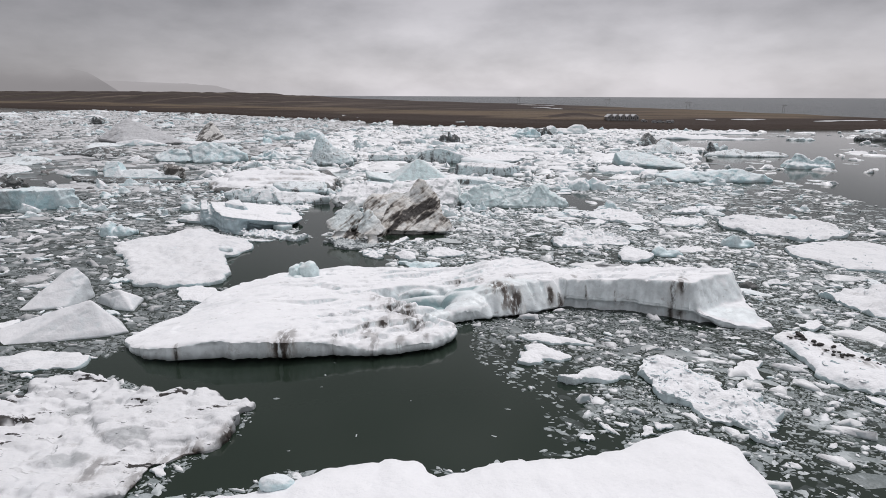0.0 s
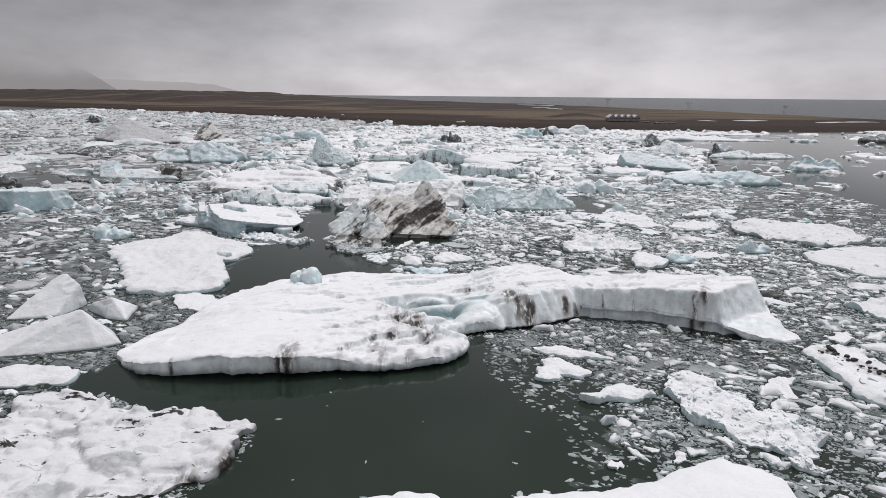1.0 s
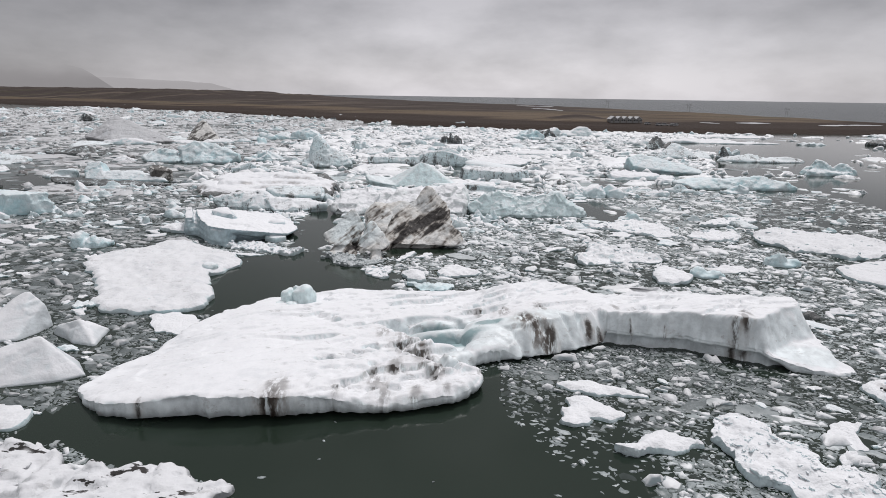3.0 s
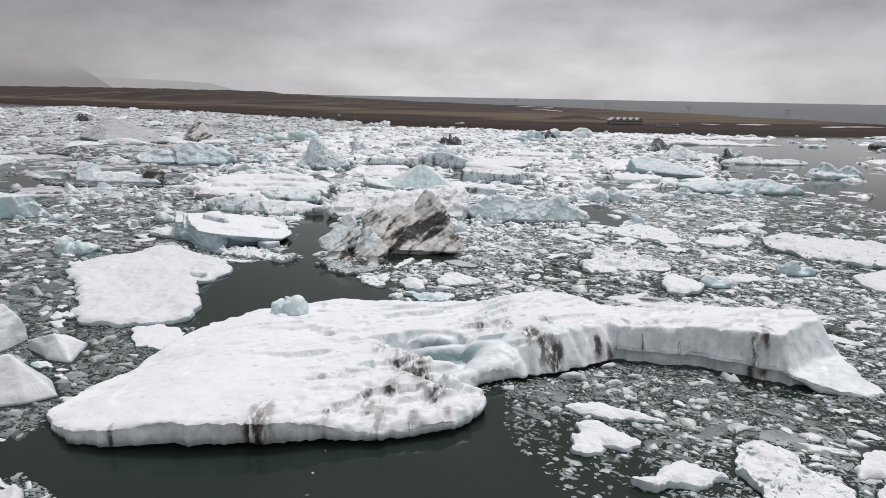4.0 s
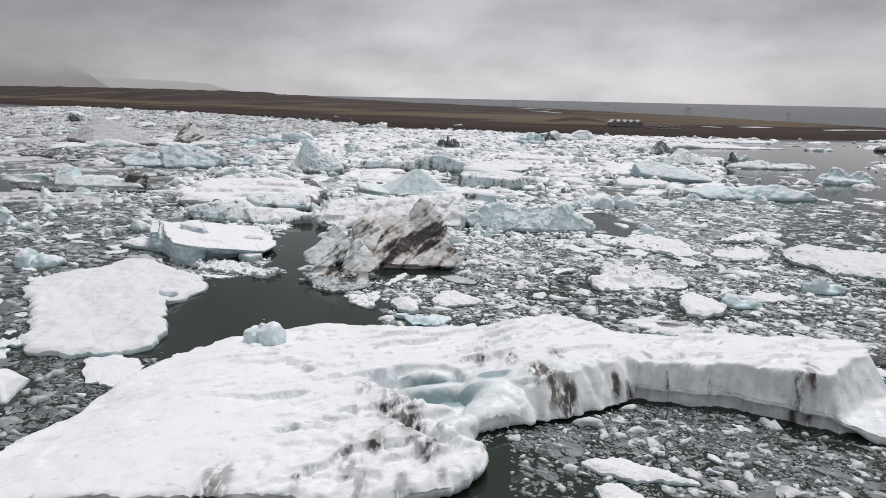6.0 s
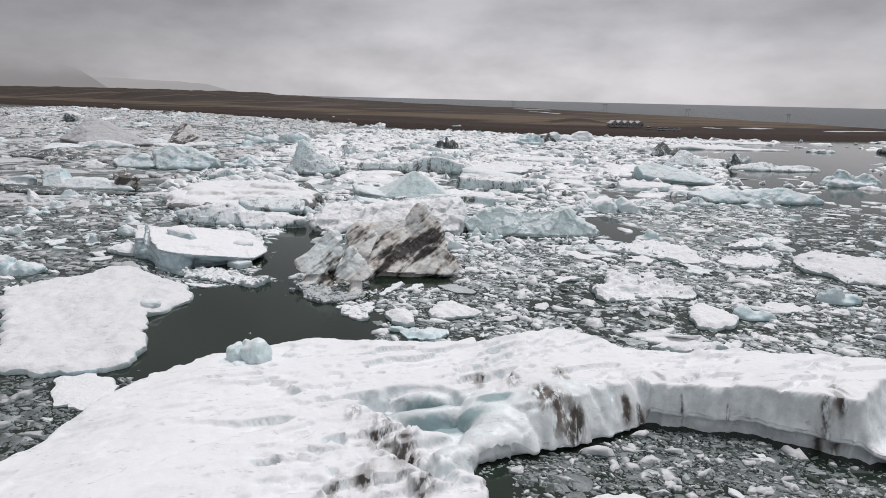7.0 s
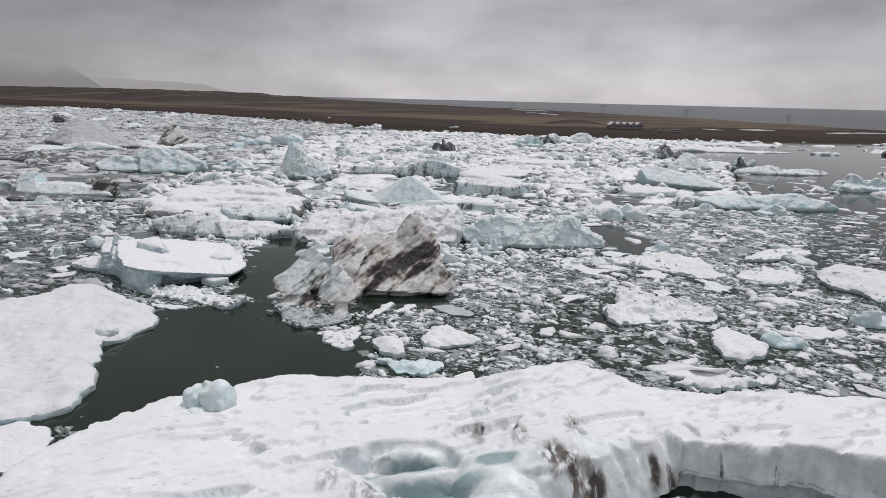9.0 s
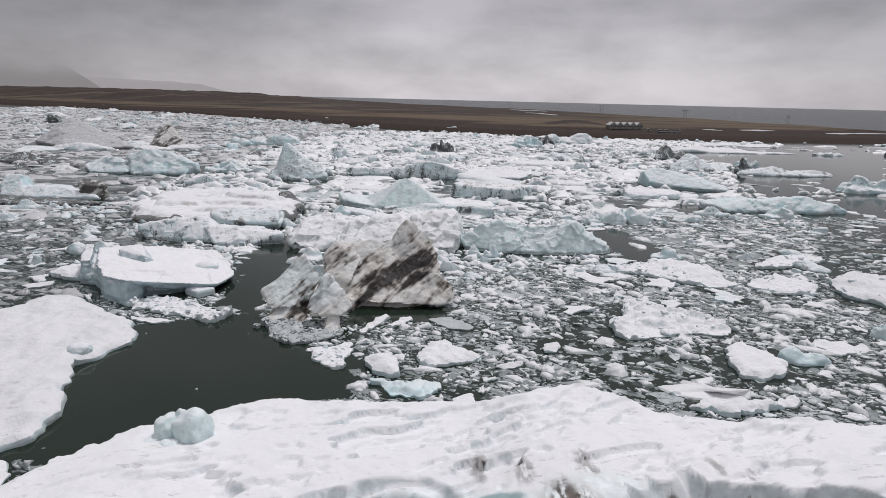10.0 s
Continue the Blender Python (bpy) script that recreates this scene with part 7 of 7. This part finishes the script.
def fragments(name, label, material, bounds, sizes, high, likely, cover, seed, dry=0.2, sides=11, deep=False):
    """Broken ice afloat: angular pieces of a loose mosaic, in layers from coarse to fine. Most lie awash, some stand dry.
    sizes: rows of (cell size, share of cells that carry a piece). deep: pieces that barely reach the surface."""
    x0, x1, y0, y1 = bounds
    r = np.random.default_rng(seed)
    mid, span = ((x0 + x1) / 2, (y0 + y1) / 2), math.hypot(x1 - x0, y1 - y0) / 2
    lean = -0.22
    all_verts, all_tris, base = [], [], 0
    taken = cover.full.copy()

    def cells(x, y):
        i = np.clip(((x - cover.x0) / cover.cell).astype(int), 0, likely.shape[0] - 1)
        return i, np.clip(((y - cover.y0) / cover.cell).astype(int), 0, likely.shape[1] - 1)

    for layer, (size, share) in enumerate(sizes):
        long = 1.4
        n, m = int(2 * span / (size * long)) + 1, int(2 * span / size) + 1
        cu, cv = np.meshgrid(np.arange(n) + 0.0, np.arange(m) + 0.0, indexing="ij")
        cu, cv = cu + r.uniform(-0.5, 0.5, cu.shape), cv + r.uniform(-0.5, 0.5, cu.shape)

        def place(u, v):
            a, e = (u - n / 2) * size * long, (v - m / 2) * size
            return mid[0] + a * math.cos(lean) - e * math.sin(lean), mid[1] + a * math.sin(lean) + e * math.cos(lean)

        inner = np.s_[2:-2, 2:-2]
        x, y = place(cu[inner], cv[inner])
        i, j = cells(x, y)
        crowd = np.clip(1 + 1.1 * fbm(x * 0.12 / max(size, 0.4), y * 0.2 / max(size, 0.4), seed + 63, 3), 0.25, 1.5)
        keep = (x > x0) & (x < x1) & (y > y0) & (y < y1) & ~taken[i, j] & (r.random(x.shape) < share * likely[i, j] * crowd)
        ii, jj = np.nonzero(keep)
        ii, jj = ii + 2, jj + 2
        u0, v0 = cu[ii, jj], cv[ii, jj]
        count = len(u0)
        turn = (np.arange(sides) + r.uniform(-0.42, 0.42, (count, sides))) * 2 * math.pi / sides
        c, e = np.cos(turn), np.sin(turn)
        reach = np.full((count, sides), 0.95)
        for a in (-2, -1, 0, 1, 2):
            for b in (-2, -1, 0, 1, 2):
                if a or b:
                    du, dv = (cu[ii + a, jj + b] - u0)[:, None], (cv[ii + a, jj + b] - v0)[:, None]
                    along_ray = c * du + e * dv
                    reach = np.where(along_ray > 0.02, np.minimum(reach, (du * du + dv * dv) / 2 / np.maximum(along_ray, 0.02)), reach)
        reach = reach * np.clip(r.lognormal(-0.12, 0.38, (count, 1)), 0.3, 1.9) * r.uniform(0.62, 1.12, (count, sides))
        # each piece stretched its own way
        way, pull = r.uniform(0, math.pi, (count, 1)), r.uniform(0.0, 0.75, (count, 1))
        pu, pv = c * reach, e * reach
        more = (pu * np.cos(way) + pv * np.sin(way)) * pull
        less = (pv * np.cos(way) - pu * np.sin(way)) * pull * 0.45
        pu, pv = pu + more * np.cos(way) + less * np.sin(way), pv + more * np.sin(way) - less * np.cos(way)
        px, py = place(u0[:, None] + pu, v0[:, None] + pv)
        bi, bj = cells(px, py)
        free = ~cover.fixed[bi, bj].any(1)
        px, py = px[free], py[free]
        count = len(px)
        cx, cy = px.mean(1), py.mean(1)
        wide = np.hypot(px - cx[:, None], py - cy[:, None]).mean(1)
        if layer == 0 and not deep:
            for f in (0.0, 0.35, 0.7):
                ti, tj = cells(cx[:, None] + f * (px - cx[:, None]), cy[:, None] + f * (py - cy[:, None]))
                taken[ti, tj] = True
        pick = r.random(count)
        lift = np.where(pick < 0.5, r.uniform(0.006, 0.035, count), np.where(pick < 1 - dry, r.uniform(0.03, 0.09, count), r.uniform(0.08, 0.24, count)))
        lift = lift * high * np.clip(wide / 0.35, 0.4, 1.8)
        if deep:
            lift = r.uniform(0.004, 0.012, count)
        tilt = r.normal(0, 0.3, (count, 2)) * (lift / wide)[:, None]
        inset = r.uniform(0.5, 0.92, (count, sides))
        tx, ty = cx[:, None] + inset * (px - cx[:, None]), cy[:, None] + inset * (py - cy[:, None])
        tz = lift[:, None] * r.uniform(0.35, 1.1, (count, sides)) + tilt[:, :1] * (tx - cx[:, None]) + tilt[:, 1:] * (ty - cy[:, None])
        tz = np.maximum(tz, 0.004)
        off = r.uniform(-0.4, 0.4, (count, 2)) * wide[:, None]
        top = np.stack([cx + off[:, 0], cy + off[:, 1], lift * r.uniform(0.7, 1.7, count)], 1)[:, None]
        foot = np.stack([px, py, np.full_like(px, -0.012 if deep else -0.04)], -1)
        verts = np.concatenate([foot, np.stack([tx, ty, tz], -1), top], 1)
        k = np.arange(sides)
        q = (k + 1) % sides
        tris = np.concatenate([np.stack([k, q, sides + q], 1), np.stack([k, sides + q, sides + k], 1), np.stack([sides + k, sides + q, np.full(sides, 2 * sides)], 1)])
        all_verts.append(verts.reshape(-1, 3))
        all_tris.append((tris[None] + (base + np.arange(count) * (2 * sides + 1))[:, None, None]).reshape(-1, 3))
        base += count * (2 * sides + 1)
    me = grid_mesh(name, np.concatenate(all_verts), np.concatenate(all_tris), not deep)
    me.materials.append(material)
    return tagged(new(name, me), label, "brash ice", kind="stuff")


fragments("sunken_ice", "dim grey-green ice just under the surface", FRAG_DEEP, (-62, 72, -6, 92), ((1.9, 0.4), (0.9, 0.5)), 1.0, near_likely, near_cover, 790, deep=True)
bay = np.zeros_like(near_open)
near_cover.fill(np.array([(0.5, 44.5), (2.5, 47.5), (11.0, 52.0), (24.0, 50.0), (30.0, 46.0), (25.0, 41.5), (17.0, 39.5), (9.0, 38.5), (3.0, 40.0)], float), bay, 3.0)
NEAR_SIZES = ((1.5, 0.2), (0.7, 0.5), (0.36, 0.75), (0.19, 0.75))
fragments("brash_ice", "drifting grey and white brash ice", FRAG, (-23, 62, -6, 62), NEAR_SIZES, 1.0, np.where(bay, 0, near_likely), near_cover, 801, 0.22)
fragments("brash_ice", "wet brash ice with shade painted in, beside an ice cliff", FRAG_SHADED, (-1, 32, 36, 54), ((1.3, 0.22), (0.6, 0.5), (0.32, 0.7), (0.18, 0.7)), 1.1, np.where(bay, near_likely, 0), near_cover, 811, 0.25)
fragments("brash_ice", "wet grey brash ice, dimmed in colour, between snowy floes", FRAG_DIM_WET, (-62, -23, 0, 62), ((1.7, 0.3), (0.85, 0.6), (0.42, 0.9), (0.24, 0.7)), 0.9, near_likely, near_cover, 821, 0.12)
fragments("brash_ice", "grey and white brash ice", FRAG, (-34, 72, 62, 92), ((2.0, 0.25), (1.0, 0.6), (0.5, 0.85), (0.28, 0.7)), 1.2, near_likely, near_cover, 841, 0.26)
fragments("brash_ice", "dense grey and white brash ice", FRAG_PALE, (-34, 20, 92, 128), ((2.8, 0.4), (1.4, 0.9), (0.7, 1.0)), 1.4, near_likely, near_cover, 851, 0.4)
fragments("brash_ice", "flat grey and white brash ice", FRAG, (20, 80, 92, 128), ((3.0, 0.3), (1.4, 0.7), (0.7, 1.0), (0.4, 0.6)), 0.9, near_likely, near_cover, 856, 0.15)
fragments("brash_ice", "wet grey brash ice, dimmed in colour, in dense pack", FRAG_DIM_WET, (-75, -34, 62, 128), ((2.2, 0.4), (1.1, 0.9), (0.6, 1.0)), 1.0, near_likely, near_cover, 861, 0.1)
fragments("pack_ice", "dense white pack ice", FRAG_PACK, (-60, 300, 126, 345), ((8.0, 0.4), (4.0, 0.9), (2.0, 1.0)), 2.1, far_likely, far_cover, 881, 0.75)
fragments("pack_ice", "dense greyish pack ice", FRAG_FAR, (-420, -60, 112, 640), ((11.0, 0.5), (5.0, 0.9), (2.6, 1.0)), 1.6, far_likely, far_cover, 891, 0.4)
